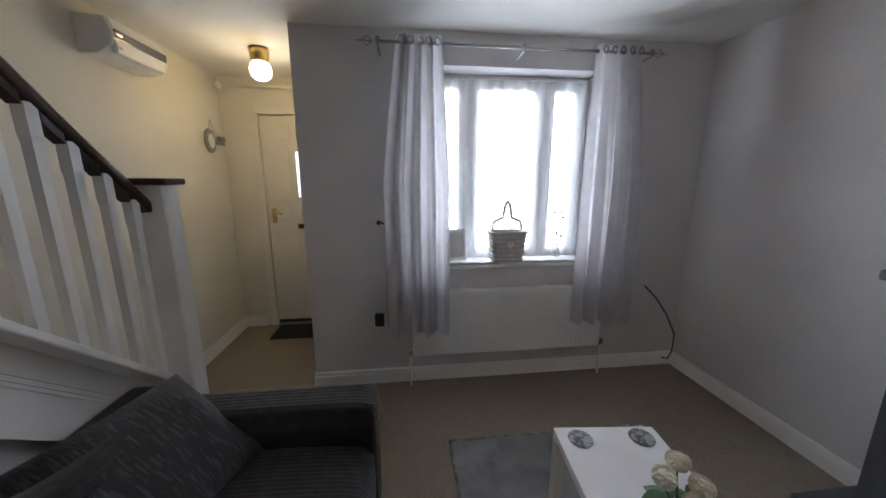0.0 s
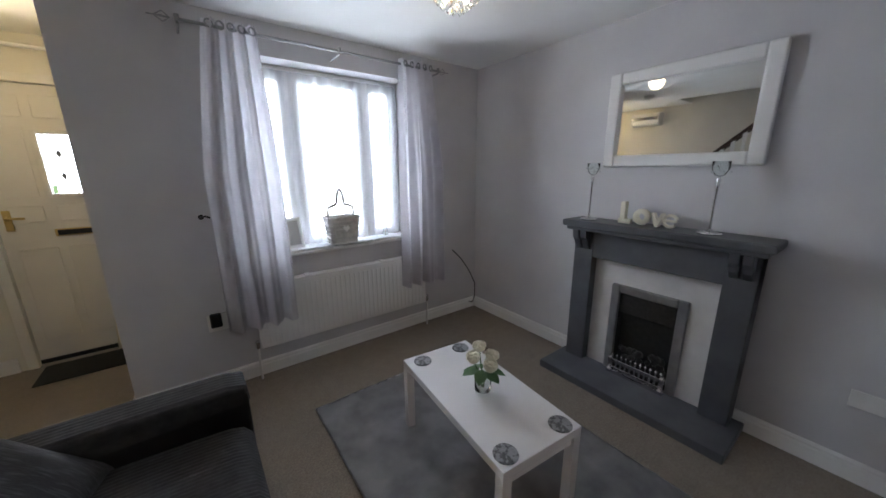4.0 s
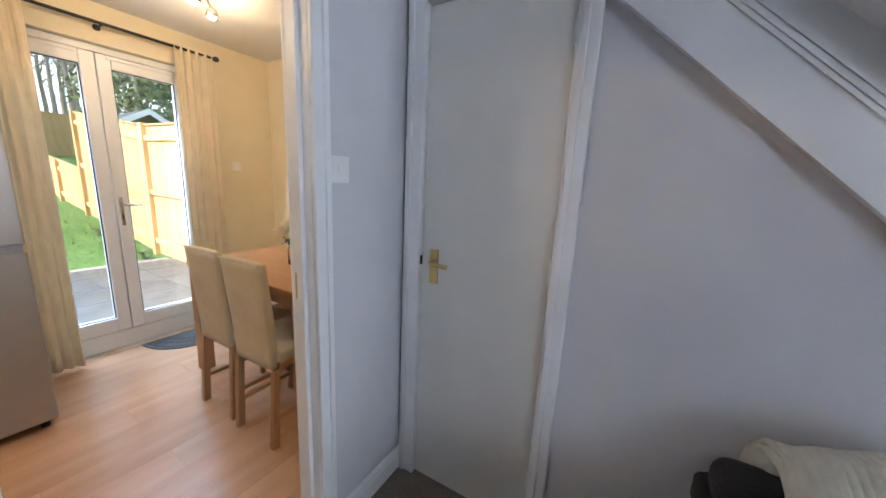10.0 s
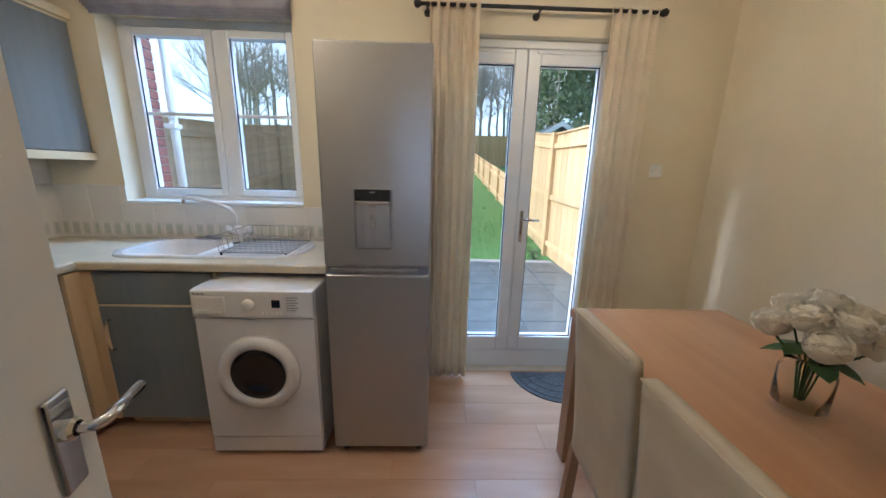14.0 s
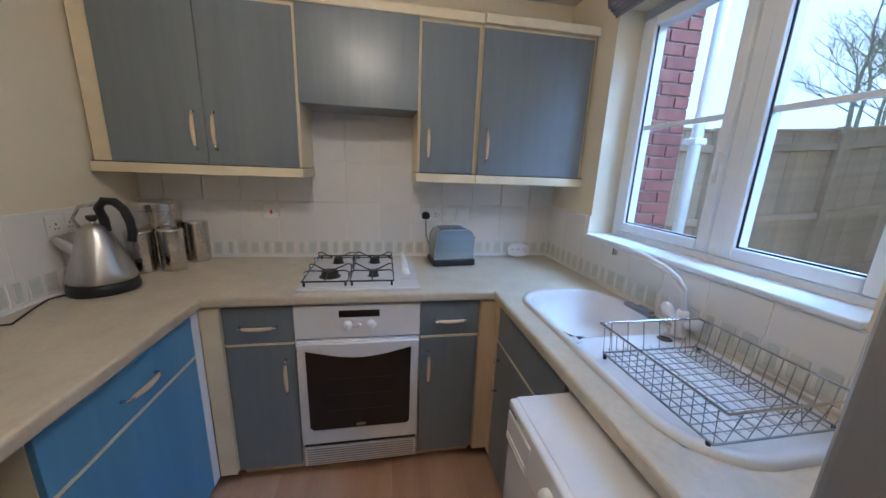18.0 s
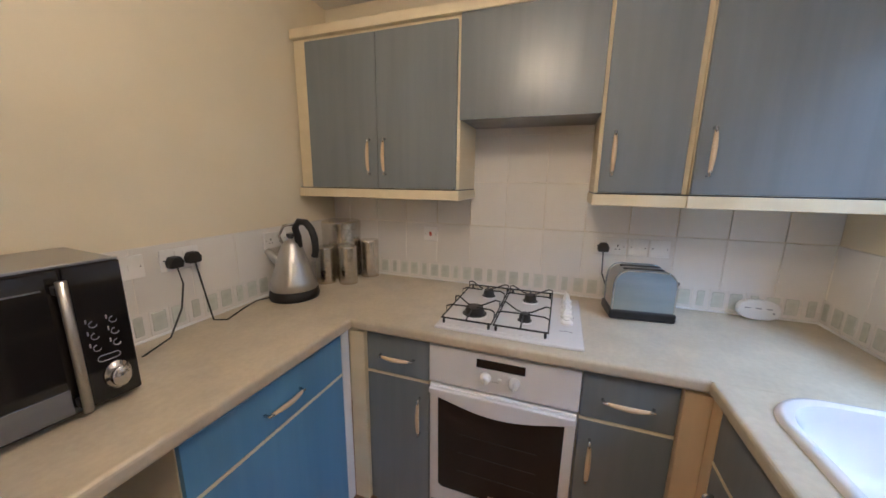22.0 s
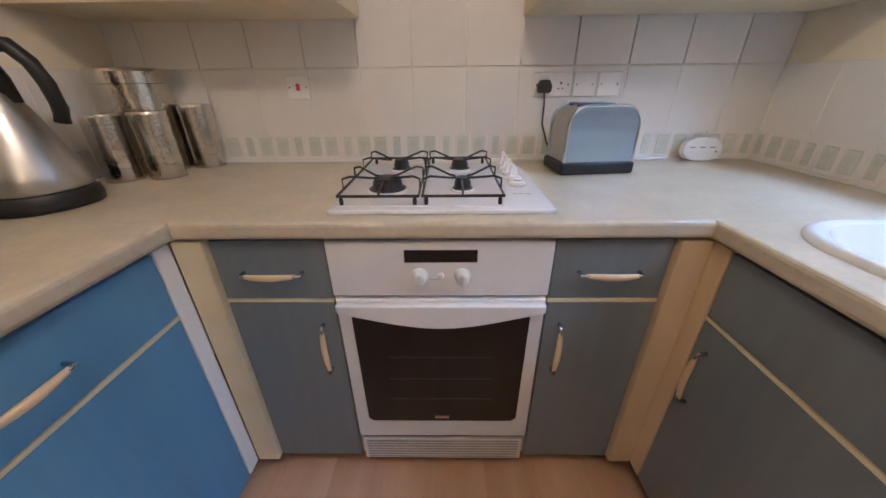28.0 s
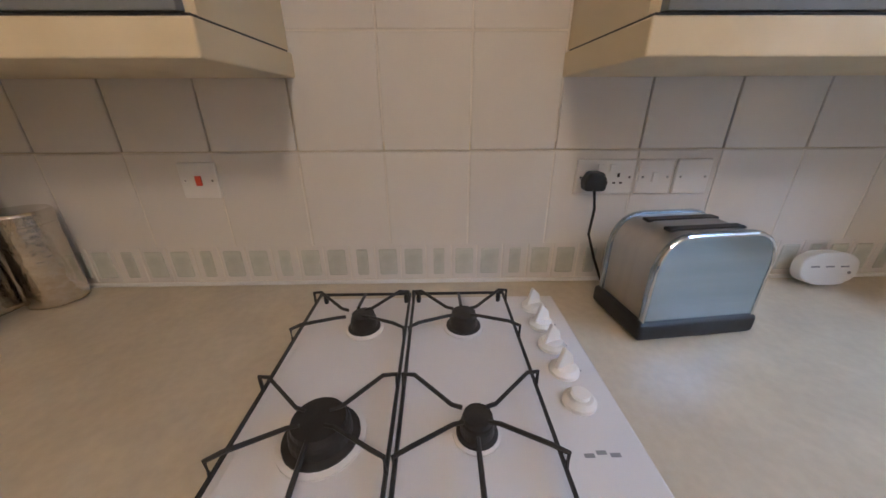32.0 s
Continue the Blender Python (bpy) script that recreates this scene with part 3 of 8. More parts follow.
def base_unit(m, w, material, label, side="right", drawer=True, depth=0.56, z0=-0.02, z1=0.868, split=0.685, pull=True):
    t = thing("base_cabinet", m, label, "kitchen cabinet", "base cabinets of the kitchen")
    part("carcass", box(0, w, 0.0, depth, z0, z1 if pull else 0.70), M_BEECHP, t)
    part("plinth", box(0, w, 0.045, 0.06, KF, z0), M_BEECH, t, "beech plinth at the floor")
    top = z1
    if drawer:
        d = front("drawer_front", 0, w, split, z1, material, t)
        if pull:
            grip(d, w / 2, (split + z1) / 2 - 0.005)
        part("edging", box(0.001, w - 0.001, -0.021, -0.002, split - 0.0105, split - 0.0005), M_BEECHP, t, "pale beech edging strip")
        top = split - 0.011
    d = front("cabinet_door", 0, w, z0, top, material, t)
    x = {"right": w - 0.045, "left": 0.045}[side]
    grip(d, x, top - 0.165, True)
    return t


def east(y, z=0.0, x=None):
    """Local x runs south, the front looks west."""
    return pose(XF if x is None else x, y, z, 0, 0, -90)


def north(x, y):
    return pose(x, y, 0, 0, 0, 0)


def south(x, y):
    return pose(x, y, 0, 0, 0, 180)


XF = -0.56           # carcass fronts on the hob run
base_unit(east(OV1 + 0.305), 0.305, M_BLUE, "blue-grey laminate drawer cabinet between corner post and oven", "right")
base_unit(east(OV0), 0.305, M_BLUE, "blue-grey laminate drawer cabinet between oven and beech post", "left")
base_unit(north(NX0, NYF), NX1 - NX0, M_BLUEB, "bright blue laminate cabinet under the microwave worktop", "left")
base_unit(south(SX1, SYF), SX1 - SX0, M_BLUE, "blue-grey laminate cabinet under the sink", "left", pull=False)


def post(name, x0, x1, y0, y1, material, label):
    t = tagged(obj(name, box(x0, x1, y0, y1, -0.022, 0.87, 0.003), material), label, "corner post")
    return t


post("corner_post", -0.60, XF + 0.02, OV1 + 0.307, NYF - 0.022, M_BEECHP, "cream wooden corner post beside the blue cabinet")
post("corner_post", NX1 + 0.003, NX1 + 0.055, NYF - 0.02, NYF + 0.02, M_GLOSS, "white corner post strip beside the blue cabinet")
post("corner_post", -0.60, XF + 0.02, SYF + 0.022, OV0 - 0.307, M_BEECH, "beech corner post beside the sink cabinet")
post("corner_post", SX1 + 0.003, XF + 0.02, SYF - 0.02, SYF + 0.020, M_BEECH, "narrow beech corner post at the sink run")
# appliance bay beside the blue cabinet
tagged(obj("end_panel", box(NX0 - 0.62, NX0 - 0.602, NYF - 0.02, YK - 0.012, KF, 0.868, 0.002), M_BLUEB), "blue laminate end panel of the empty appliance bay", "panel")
tagged(obj("back_panel", box(NX0 - 0.60, NX0 - 0.004, YK - 0.03, YK - 0.008, KF, 0.868), M_BEECH), "bare brown back of the appliance bay", "panel")
tagged(obj("end_panel", box(WM0 - 0.03, WM0 - 0.012, YS + 0.03, SYF + 0.03, KF, 0.868, 0.002), M_BEECH), "beech end panel between washing machine and fridge", "panel")
tagged(obj("end_panel", box(SX0 - 0.016, SX0 - 0.002, YS + 0.03, SYF + 0.005, KF, 0.868, 0.002), M_BEECHP), "pale panel beside the washing machine", "panel")

# worktops, with a rolled front edge


def top_profile(front_d, back_d):
    z0, z1, r = 0.878, CT, 0.012
    s = 1 if back_d > front_d else -1
    return [(back_d, z0), (back_d, z1)] + [(front_d + s * r * (1 - math.sin(a)), z1 - r * (1 - math.cos(a))) for a in (0, .5, 1.0, 1.57)] + \
           [(front_d + s * r * (1 - math.sin(a)), z0 + r * (1 - math.cos(a))) for a in (1.57, 1.0, .5, 0)]


SINKX0, SINKX1, SINKY0, SINKY1 = -1.68, -0.62, -1.255, -0.755
t = thing("worktop", pose(0, 0, 0), "beige stone-effect laminate worktop in a U shape", "worktop")
part("hob_run", prism(top_profile(TXF, XE - 0.012), 'y', TYS, TYN), M_TOP, t)
part("corner_north", box(TXF + 0.0005, XE - 0.012, TYN, YK - 0.012, 0.878, CT), M_TOP, t)
part("corner_south", box(TXF + 0.0005, XE - 0.012, YS + 0.012, TYS, 0.878, CT), M_TOP, t)
part("north_run", prism(top_profile(TYN, YK - 0.012), 'x', NX0 - 0.63, TXF), M_TOP, t)
part("sink_run", prism(top_profile(TYS, SINKY1 - 0.02), 'x', WM0 - 0.012, TXF), M_TOP, t)
part("sink_run", box(SINKX1 - 0.03, TXF, YS + 0.012, SINKY1 - 0.02, 0.878, CT), M_TOP, t)
part("sink_run", box(WM0 - 0.012, SINKX0 + 0.03, YS + 0.012, SINKY1 - 0.02, 0.878, CT), M_TOP, t)
part("sink_run", box(SINKX0 + 0.03, SINKX1 - 0.03, YS + 0.012, SINKY0 + 0.03, 0.878, CT), M_TOP, t)

for cx0, cx1 in ((SINKX0 + 0.03, SINKX0 + 0.080), (SINKX1 - 0.080, SINKX1 - 0.03)):
    for cy0, cy1 in ((SINKY1 - 0.080, SINKY1 - 0.02), (SINKY0 + 0.03, SINKY0 + 0.080)):
        part("sink_corner", box(cx0, cx1, cy0, cy1, 0.878, CT), M_TOP, t)
bm = tube([(XE - 0.014, YK - 0.016, CT + 0.004), (XE - 0.014, YS + 0.016, CT + 0.004)], 0.006)
bm = tube([(XE - 0.016, YK - 0.014, CT + 0.004), (NX0 - 0.62, YK - 0.014, CT + 0.004)], 0.006, bm=bm)
bm = tube([(XE - 0.016, YS + 0.014, CT + 0.004), (WM0 - 0.01, YS + 0.014, CT + 0.004)], 0.006, bm=bm)
part("sealant", bm, M_PLASTIC, t, "white sealant bead along the tiles")

# ---- wall units ----


def wall_unit(m, w, doors, label, z0=UZ0, z1=UZ1, pel=True, depth=0.30, sides=(0.0, 0.0)):
    t = thing("wall_cabinet", m, label, "kitchen cabinet", "wall cabinets of the kitchen")
    part("carcass", box(-sides[0], w + sides[1], 0, depth, z0, z1), M_BEECHP, t)
    n = len(doors)
    for k, s in enumerate(doors):
        a, b = w * k / n, w * (k + 1) / n
        d = front("cabinet_door", a, b, z0, z1 - 0.02, M_BLUE, t)
        if s:
            grip(d, b - 0.045 if s == "right" else a + 0.045, z0 + 0.16, True)
    if pel:
        part("pelmet", box(-sides[0] - 0.006, w + sides[1] + 0.006, -0.024, depth, z0 - 0.052, z0 - 0.004, 0.003), M_BEECHP, t, "pale beech light pelmet")
        # black strip stands in for the shade between doors and pelmet
        part("gap_shade_strip", box(-sides[0], w + sides[1], -0.016, depth - 0.01, z0 - 0.0045, z0 + 0.0005), M_BLACK, t)
    part("cornice", box(-sides[0], w + sides[1], -0.03, depth, z1 - 0.002, z1 + 0.045, 0.004), M_BEECHP, t, "pale beech cornice")
    return t


UX = XE - 0.305      # carcass fronts of the wall units
wall_unit(east(1.165, x=UX), 1.165 - HD1, ["right", "left"], "double wall cabinet with blue-grey doors and beech pelmet", sides=(0.085, 0.012))
wall_unit(east(HD0, x=UX), 0.305, ["left"], "narrow wall cabinet with one blue-grey door", sides=(0.012, 0.02))
wall_unit(east(HD0 - 0.328, x=UX - 0.012), abs(YS) - 0.03 - (abs(HD0) + 0.328), ["left"], "wide corner wall cabinet with one blue-grey door", sides=(0.0, 0.02))
t = thing("cooker_hood", east(HD1 - 0.014, x=UX), "built-in cooker hood behind a plain blue-grey front", "cooker hood")
part("hood_front", box(0, HD1 - HD0 - 0.028, -0.020, -0.001, HDZ, UZ1, 0.002), M_BLUE, t)
part("hood_body", box(0, HD1 - HD0 - 0.028, 0, 0.30, HDZ + 0.004, UZ1), M_GALV, t)
part("cornice", box(-0.01, HD1 - HD0 - 0.018, -0.03, 0.30, UZ1 - 0.002, UZ1 + 0.045, 0.004), M_BEECHP, t)

# ---- oven ----
OW = OV1 - OV0
t = thing("oven", east(OV1, x=XF), "white built-under electric oven with black glass door", "oven")
part("oven_body", box(0.004, OW - 0.004, 0, 0.55, 0.0, 0.868), M_WHITE, t)
panel = part("control_panel", box(0.002, OW - 0.002, -0.028, -0.001, 0.700, 0.866, 0.004), M_WHITE, t)
part("display", box(OW * 0.345, OW * 0.665, -0.0305, -0.027, 0.806, 0.842, 0.001), M_BLKGLASS, panel, "black clock display")
for k, cx in enumerate((OW * 0.41, OW * 0.60)):
    kn = part("knob", lathe([(0, 0.030), (0.012, 0.030), (0.017, 0.026), (0.020, 0.006), (0.0225, 0.0), (0, 0)], 20), M_PLASTIC, panel, smooth=True)
    kn.matrix_local = pose(cx, -0.028, 0.766, 90, 0, 0)
    part("knob_ridge", box(-0.003, 0.003, -0.017, 0.017, 0.028, 0.034, 0.001), M_WHITE, kn)
b = part("button", lathe([(0, 0.006), (0.006, 0.006), (0.008, 0.004), (0.009, 0), (0, 0)], 14), M_PLASTIC, panel, smooth=True)
b.matrix_local = pose(OW * 0.505, -0.028, 0.765, 90, 0, 0)
for k in range(4):
    part("dial_mark", box(OW * 0.455 + 0.007 * k, OW * 0.455 + 0.0035 + 0.007 * k, -0.0292, -0.0275, 0.752, 0.7555), M_INKG, panel)
door = part("oven_door", box(0.006, OW - 0.006, -0.030, -0.001, 0.104, 0.690, 0.004), M_WHITE, t)
# the glass has a curved upper edge under the grip
gx0, gx1 = 0.045, OW - 0.045
arc = [(gx0 + (gx1 - gx0) * k / 14, 0.645 - 0.046 * math.sin(math.pi * k / 14)) for k in range(15)]
glass = part("oven_glass", prism(arc + [(gx1 - 0.004, 0.205), (gx1 - 0.02, 0.190), (gx0 + 0.02, 0.190), (gx0 + 0.004, 0.205)], 'y', -0.0335, -0.029), M_BLKGLASS, door, "black tinted oven window")
bm = None
for z in (0.30, 0.39, 0.48):
    bm = tube([(gx0 + 0.09, -0.0345, z), (gx1 - 0.09, -0.0345, z)], 0.0012, 6, bm=bm)
part("rack_line", bm, mat("oven_rack_brown", (0.030, 0.021, 0.015), 0.5, second=(0.022, 0.016, 0.012), scale=20), glass)
lip = [(0.008, 0.682), (0.008, 0.655)] + [(0.008 + (OW - 0.016) * k / 14, 0.655 - 0.050 * math.sin(math.pi * k / 14) ** 1.3) for k in range(1, 14)] + [(OW - 0.008, 0.655), (OW - 0.008, 0.682)]
part("oven_grip", prism(lip, 'y', -0.052, -0.028, bevel=0.006), M_WHITE, door, "white bowed door grip")
part("badge", box(OW * 0.46, OW * 0.54, -0.0345, -0.033, 0.202, 0.216, 0.001), M_CHROME, door, "small silver badge")
part("dark_gap", box(0.01, OW - 0.01, -0.012, -0.001, 0.076, 0.103), M_BLACK, t)
vent = part("vent_panel", box(0.012, OW - 0.012, -0.022, -0.001, -0.035, 0.076, 0.002), M_WHITE, t)
for k in range(7):
    part("vent_slot", box(0.024, OW - 0.024, -0.0235, -0.0215, -0.026 + 0.0145 * k, -0.0205 + 0.0145 * k), M_GALV, vent, "dark vent slot")
part("plinth", box(0, OW, 0.045, 0.06, KF, 0.0), M_BEECH, t)

# ---- gas hob ----
HBW, HBD = HBY1 - HBY0, HBX1 - HBX0
t = thing("gas_hob", east(HBY1, CT, HBX0) @ Matrix.Diagonal((1, 1, 1.3, 1)), "white four-burner gas hob with black pan supports", "hob")
part("hob_plate", box(0, HBW, 0, HBD, 0.0, 0.010, 0.004), M_WHITE, t)
part("hob_well", box(0.02, HBW - 0.13, 0.028, HBD - 0.02, 0.0095, 0.0125, 0.001), M_WHITE, t)
gw = (HBW - 0.155) / 2
burners = [(0.025 + gw * 0.5, HBD * 0.30, 0.043), (0.025 + gw * 0.55, HBD * 0.76, 0.027), (0.030 + gw * 1.5, HBD * 0.30, 0.024), (0.030 + gw * 1.5, HBD * 0.76, 0.029)]
for x, y, r in burners:
    bn = part("burner", lathe([(r * 1.25, 0.0), (r * 1.25, 0.006), (r * 1.02, 0.008), (r * 1.0, 0.018), (r * 0.96, 0.022), (r * 0.9, 0.024), (r * 0.86, 0.030), (0, 0.031)], 28), M_IRON, t, smooth=False)
    bn.location = (x, y, 0.0125)
    rim = part("burner_ring", lathe([(r * 1.45, 0.0), (r * 1.45, 0.003), (r * 1.27, 0.005), (r * 1.27, 0.0)], 28), M_WHITE, bn)
for gx in (0.022, 0.028 + gw):
    sup = part("pan_support", tube([(gx, 0.035, 0.030), (gx + gw - 0.004, 0.035, 0.030), (gx + gw - 0.004, HBD - 0.028, 0.030), (gx, HBD - 0.028, 0.030)], 0.0034, 6, closed=True), M_IRON, t, "black wire pan support")
    mid = gx + (gw - 0.004) / 2
    for y0 in (HBD * 0.30, HBD * 0.76):
        for sx in (gx, gx + gw - 0.004):
            for sy in (-0.075, 0.075):
                part("support_arm", tube([(sx, y0 + sy * 0.9, 0.030), (sx, y0 + sy * 0.9, 0.052), (sx + (mid - sx) * 0.18, y0 + sy * 0.80, 0.056), (mid + (sx - mid) * 0.30, y0 + sy * 0.22, 0.044), (mid + (sx - mid) * 0.16, y0 + sy * 0.16, 0.043)], 0.0029, 6), M_IRON, sup)
        for ye in ((0.035,) if y0 < HBD / 2 else (HBD - 0.028,)):
            part("support_arm", tube([(mid, ye, 0.030), (mid, ye + (y0 - ye) * 0.35, 0.036), (mid, ye + (y0 - ye) * 0.75, 0.040)], 0.0036, 6), M_IRON, sup)
    for fx in (gx + 0.01, gx + gw - 0.014):
        for fy in (0.035, HBD - 0.028):
            part("support_foot", lathe([(0.005, 0), (0.006, 0.008), (0.004, 0.018), (0, 0.018)], 8, m=Matrix.Translation((fx, fy, 0.0125))), M_BLACK, sup)
for k in range(5):
    kx, ky = HBW - 0.062, HBD * (0.90 - 0.125 * k)
    kn = part("hob_knob", lathe([(0.021, 0), (0.021, 0.004), (0.016, 0.008), (0, 0.009)], 20), M_PLASTIC, t)
    kn.location = (kx, ky, 0.010)
    kn.scale = (1.25, 1.25, 1.35)
    if k < 4:
        f = part("knob_fin", prism([(-0.017, 0.006), (0.015, 0.006), (0.010, 0.020), (-0.006, 0.032)], 'y', -0.0035, 0.0035, bevel=0.002), M_PLASTIC, kn)
        f.rotation_euler[2] = 0.35
    else:
        part("ignition_button", lathe([(0.012, 0.009), (0.011, 0.012), (0, 0.0125)], 16), M_PLASTIC, kn)
for k in range(4):
    part("knob_mark", box(HBW - 0.036, HBW - 0.031, HBD * (0.90 - 0.125 * k) - 0.002, HBD * (0.90 - 0.125 * k) + 0.002, 0.0098, 0.0104), M_INKG, t)
for k in range(3):
    part("brand_mark", box(HBW - 0.090 + 0.018 * k, HBW - 0.076 + 0.018 * k, 0.130 + 0.004 * (k % 2), 0.136 + 0.004 * (k % 2), 0.0098, 0.0104), M_INKG, t)

# ---- tiles ----
TW, TH = 0.2065, 0.248
BZ0, BZ1 = CT + 0.007, 1.032


def mesh_box(name, w, h, d, bevel):
    b = box(-w / 2, w / 2, -d, 0, 0, h, bevel, 1)
    me = bpy.data.meshes.new(name)
    b.to_mesh(me)
    b.free()
    return me


def tile_wall(name, m, length, ztop_fn, first, label, low=None):
    """Tiles on a wall, in a local frame: x along the wall, front towards -y."""
    back = box(0, low[0] if low else length, -0.0072, 0.0, CT + 0.002, BZ1 + TH)
    if low:
        back = box(low[0], length, -0.0072, 0.0, CT + 0.002, low[1], bm=back)
    root = tagged(obj(name, back, M_GROUT), label, "tiles", kind="structure")
    root.matrix_world = m
    big = mesh_box("tile", TW - 0.004, TH - 0.004, 0.009, 0.0015)
    big.materials.append(M_TILE)
    halves = {}
    x = first
    while x < length:
        a, b = max(0, x), min(length, x + TW)
        if b - a > 0.02:
            z = BZ1
            while z < ztop_fn((a + b) / 2) - 0.02:
                h = min(TH, ztop_fn((a + b) / 2) - z)
                key = (round(b - a, 3), round(h, 3))
                if key not in halves:
                    me = mesh_box("tile", b - a - 0.004, h - 0.004, 0.009, 0.0015)
                    me.materials.append(M_TILE)
                    halves[key] = me
                o = new("tile", halves[key])
                o.parent = root
                o.location = ((a + b) / 2, 0, z + 0.002)
                z += TH
        x += TW
    # border of small framed tiles
    bt = mesh_box("border_tile", 0.066, 0.104, 0.009, 0.0015)
    bt.materials.append(M_TILE)
    fr = box(-0.024, 0.024, -0.0115, -0.008, 0.014, 0.09, 0.003, 1)
    frm = bpy.data.meshes.new("border_relief")
    fr.to_mesh(frm)
    fr.free()
    frm.materials.append(M_BORDER)
    x, k = 0.035, 0
    while x < length - 0.03:
        o = new("border_tile", bt)
        o.parent = root
        o.location = (x, 0, BZ0 + 0.003)
        r = new("border_relief", frm)
        r.parent = o
        r.scale = (1.0 if k % 3 else 0.62, 1, 1)
        x += 0.0695
        k += 1
    return root


def east_top(x):
    y = YK - x
    return HDZ + 0.01 if HD0 < y < HD1 else UZ0 - 0.03


tr = tile_wall("wall_tiles_hob", pose(XE, YK, 0, 0, 0, -90), YK - YS, east_top, (YK - 0.113) % TW - TW, "white square tiles with a pale green border")
bm = box(YK - HD1, YK - HD0, -0.0068, 0.0, 1.30, HDZ + 0.02)
g = structure("grout_hood", bm, M_GROUT, "grout behind the hood tiles", "tiles")
g.matrix_world = pose(XE, YK, 0, 0, 0, -90)
tile_wall("wall_tiles_north", pose(NX0 - 0.62, YK, 0, 0, 0, 0), XE - NX0 + 0.62, lambda x: BZ1 + TH, 0.05 - TW, "white wall tiles behind the kettle with a pale green border")
tile_wall("wall_tiles_sink", pose(XE, YS, 0, 0, 0, 180), XE - WM0, lambda x: BZ1 + TH if x < XE - QX1 - 0.02 else QZ0 - 0.004, 0.02 - TW, "white wall tiles behind the sink with a pale green border", low=(XE - QX1, QZ0 - 0.002))

# ---- kitchen: appliances and loose things ----
# fridge freezer
FW, FD, FH = FR1 - FR0, FRY - (YS + 0.06), FRH
t = thing("fridge_freezer", south(FR1, FRY), "tall silver-grey fridge freezer with a water dispenser", "fridge freezer")
part("cabinet_body", box(0.004, FW - 0.004, 0.05, FD, KF + 0.03, FH - 0.004, 0.006), M_SILVER, t)
SPZ = FRS
up = part("upper_door", box(0, FW, 0, 0.055, SPZ + 0.006, FH, 0.010, 3), M_SILVER, t)
lo = part("lower_door", box(0, FW, 0, 0.055, -0.05, SPZ - 0.034, 0.010, 3), M_SILVER, t)
part("grip_recess", box(0.012, FW - 0.012, 0.012, 0.05, SPZ - 0.034, SPZ + 0.006), M_GALV, t, "dark grip slot between the doors")
part("grip_bar", box(0.03, FW - 0.06, -0.004, 0.016, SPZ - 0.024, SPZ - 0.004, 0.005), M_GALV, t)
for fx in (0.05, FW - 0.05):
    part("foot", lathe([(0.02, 0), (0.02, 0.03), (0.012, 0.046), (0, 0.046)], 12, m=Matrix.Translation((fx, 0.06, KF))), M_BLACK, t)
DW0, DW1 = FW - (FR1 - DPX0), FW - (FR1 - DPX1)
dx0, dx1 = FR1 - DPX1, FR1 - DPX0
dp = part("water_dispenser", box(dx0 - 0.006, dx1 + 0.006, -0.004, 0.004, DPZ0 - 0.006, DPZ1 + 0.004, 0.003), M_GALV, up, "recessed water dispenser")
part("dispenser_panel", box(dx0, dx1, -0.010, -0.003, DPZ1 - 0.052, DPZ1, 0.002), M_BLACK, dp)
part("dispenser_niche", box(dx0 + 0.004, dx1 - 0.004, -0.0055, -0.003, DPZ0, DPZ1 - 0.054, 0.001), M_STEEL, dp)
part("dispenser_lever", prism([(-0.014, 0), (0.014, 0), (0.008, -0.05), (0.011, -0.10), (-0.011, -0.10), (-0.008, -0.05)], 'y', -0.016, -0.005, bevel=0.003), M_CHROME, dp).location = ((dx0 + dx1) / 2, 0, DPZ1 - 0.075)
part("dispenser_lip", box(dx0 + 0.004, dx1 - 0.004, -0.018, -0.004, DPZ1 - 0.066, DPZ1 - 0.052, 0.003), M_CHROME, dp)
part("indicator_light", box((dx0 + dx1) / 2 - 0.012, (dx0 + dx1) / 2 + 0.012, -0.0112, -0.009, DPZ1 - 0.016, DPZ1 - 0.010), M_INKG, dp)

# washing machine
WW = WM1 - WM0
t = thing("washing_machine", south(WM1, WMY), "white front-loading washing machine beside the fridge", "washing machine")
part("cabinet_body", box(0, WW, 0.012, 0.56, KF + 0.022, 0.848, 0.008, 3), M_WHITE, t)
fr = part("front_panel", box(0.004, WW - 0.004, 0.0, 0.02, 0.02, 0.70, 0.006), M_WHITE, t)
part("kick_panel", box(0.004, WW - 0.004, 0.003, 0.02, -0.075, 0.016, 0.004), M_WHITE, t)
cp = part("control_panel", box(0.002, WW - 0.002, -0.008, 0.02, 0.705, 0.845, 0.008, 3), M_WHITE, t)
part("detergent_drawer", box(0.015, 0.165, -0.013, -0.006, 0.722, 0.815, 0.006), M_WHITE, cp, "white detergent drawer with a scooped grip")
part("drawer_scoop", box(0.022, 0.150, -0.016, -0.011, 0.728, 0.748, 0.005), M_PLASTIC, cp)
part("program_dial", lathe([(0.028, 0), (0.028, 0.010), (0.024, 0.018), (0, 0.019)], 24, m=pose(0.275, -0.008, 0.775, 90, 0, 0)), M_PLASTIC, cp, smooth=True)
part("display", box(0.385, 0.425, -0.0098, -0.007, 0.760, 0.800, 0.001), M_BLKGLASS, cp, "black display")
for k in range(6):
    part("program_text", box(0.455, 0.50 + 0.012 * (k % 2), -0.0092, -0.0075, 0.745 + 0.013 * k, 0.7485 + 0.013 * k), M_INKG, cp)
for k in range(3):
    part("brand_mark", box(0.02 + 0.02 * k, 0.035 + 0.02 * k, -0.0146, -0.0125, 0.826, 0.834), M_INKG, cp)
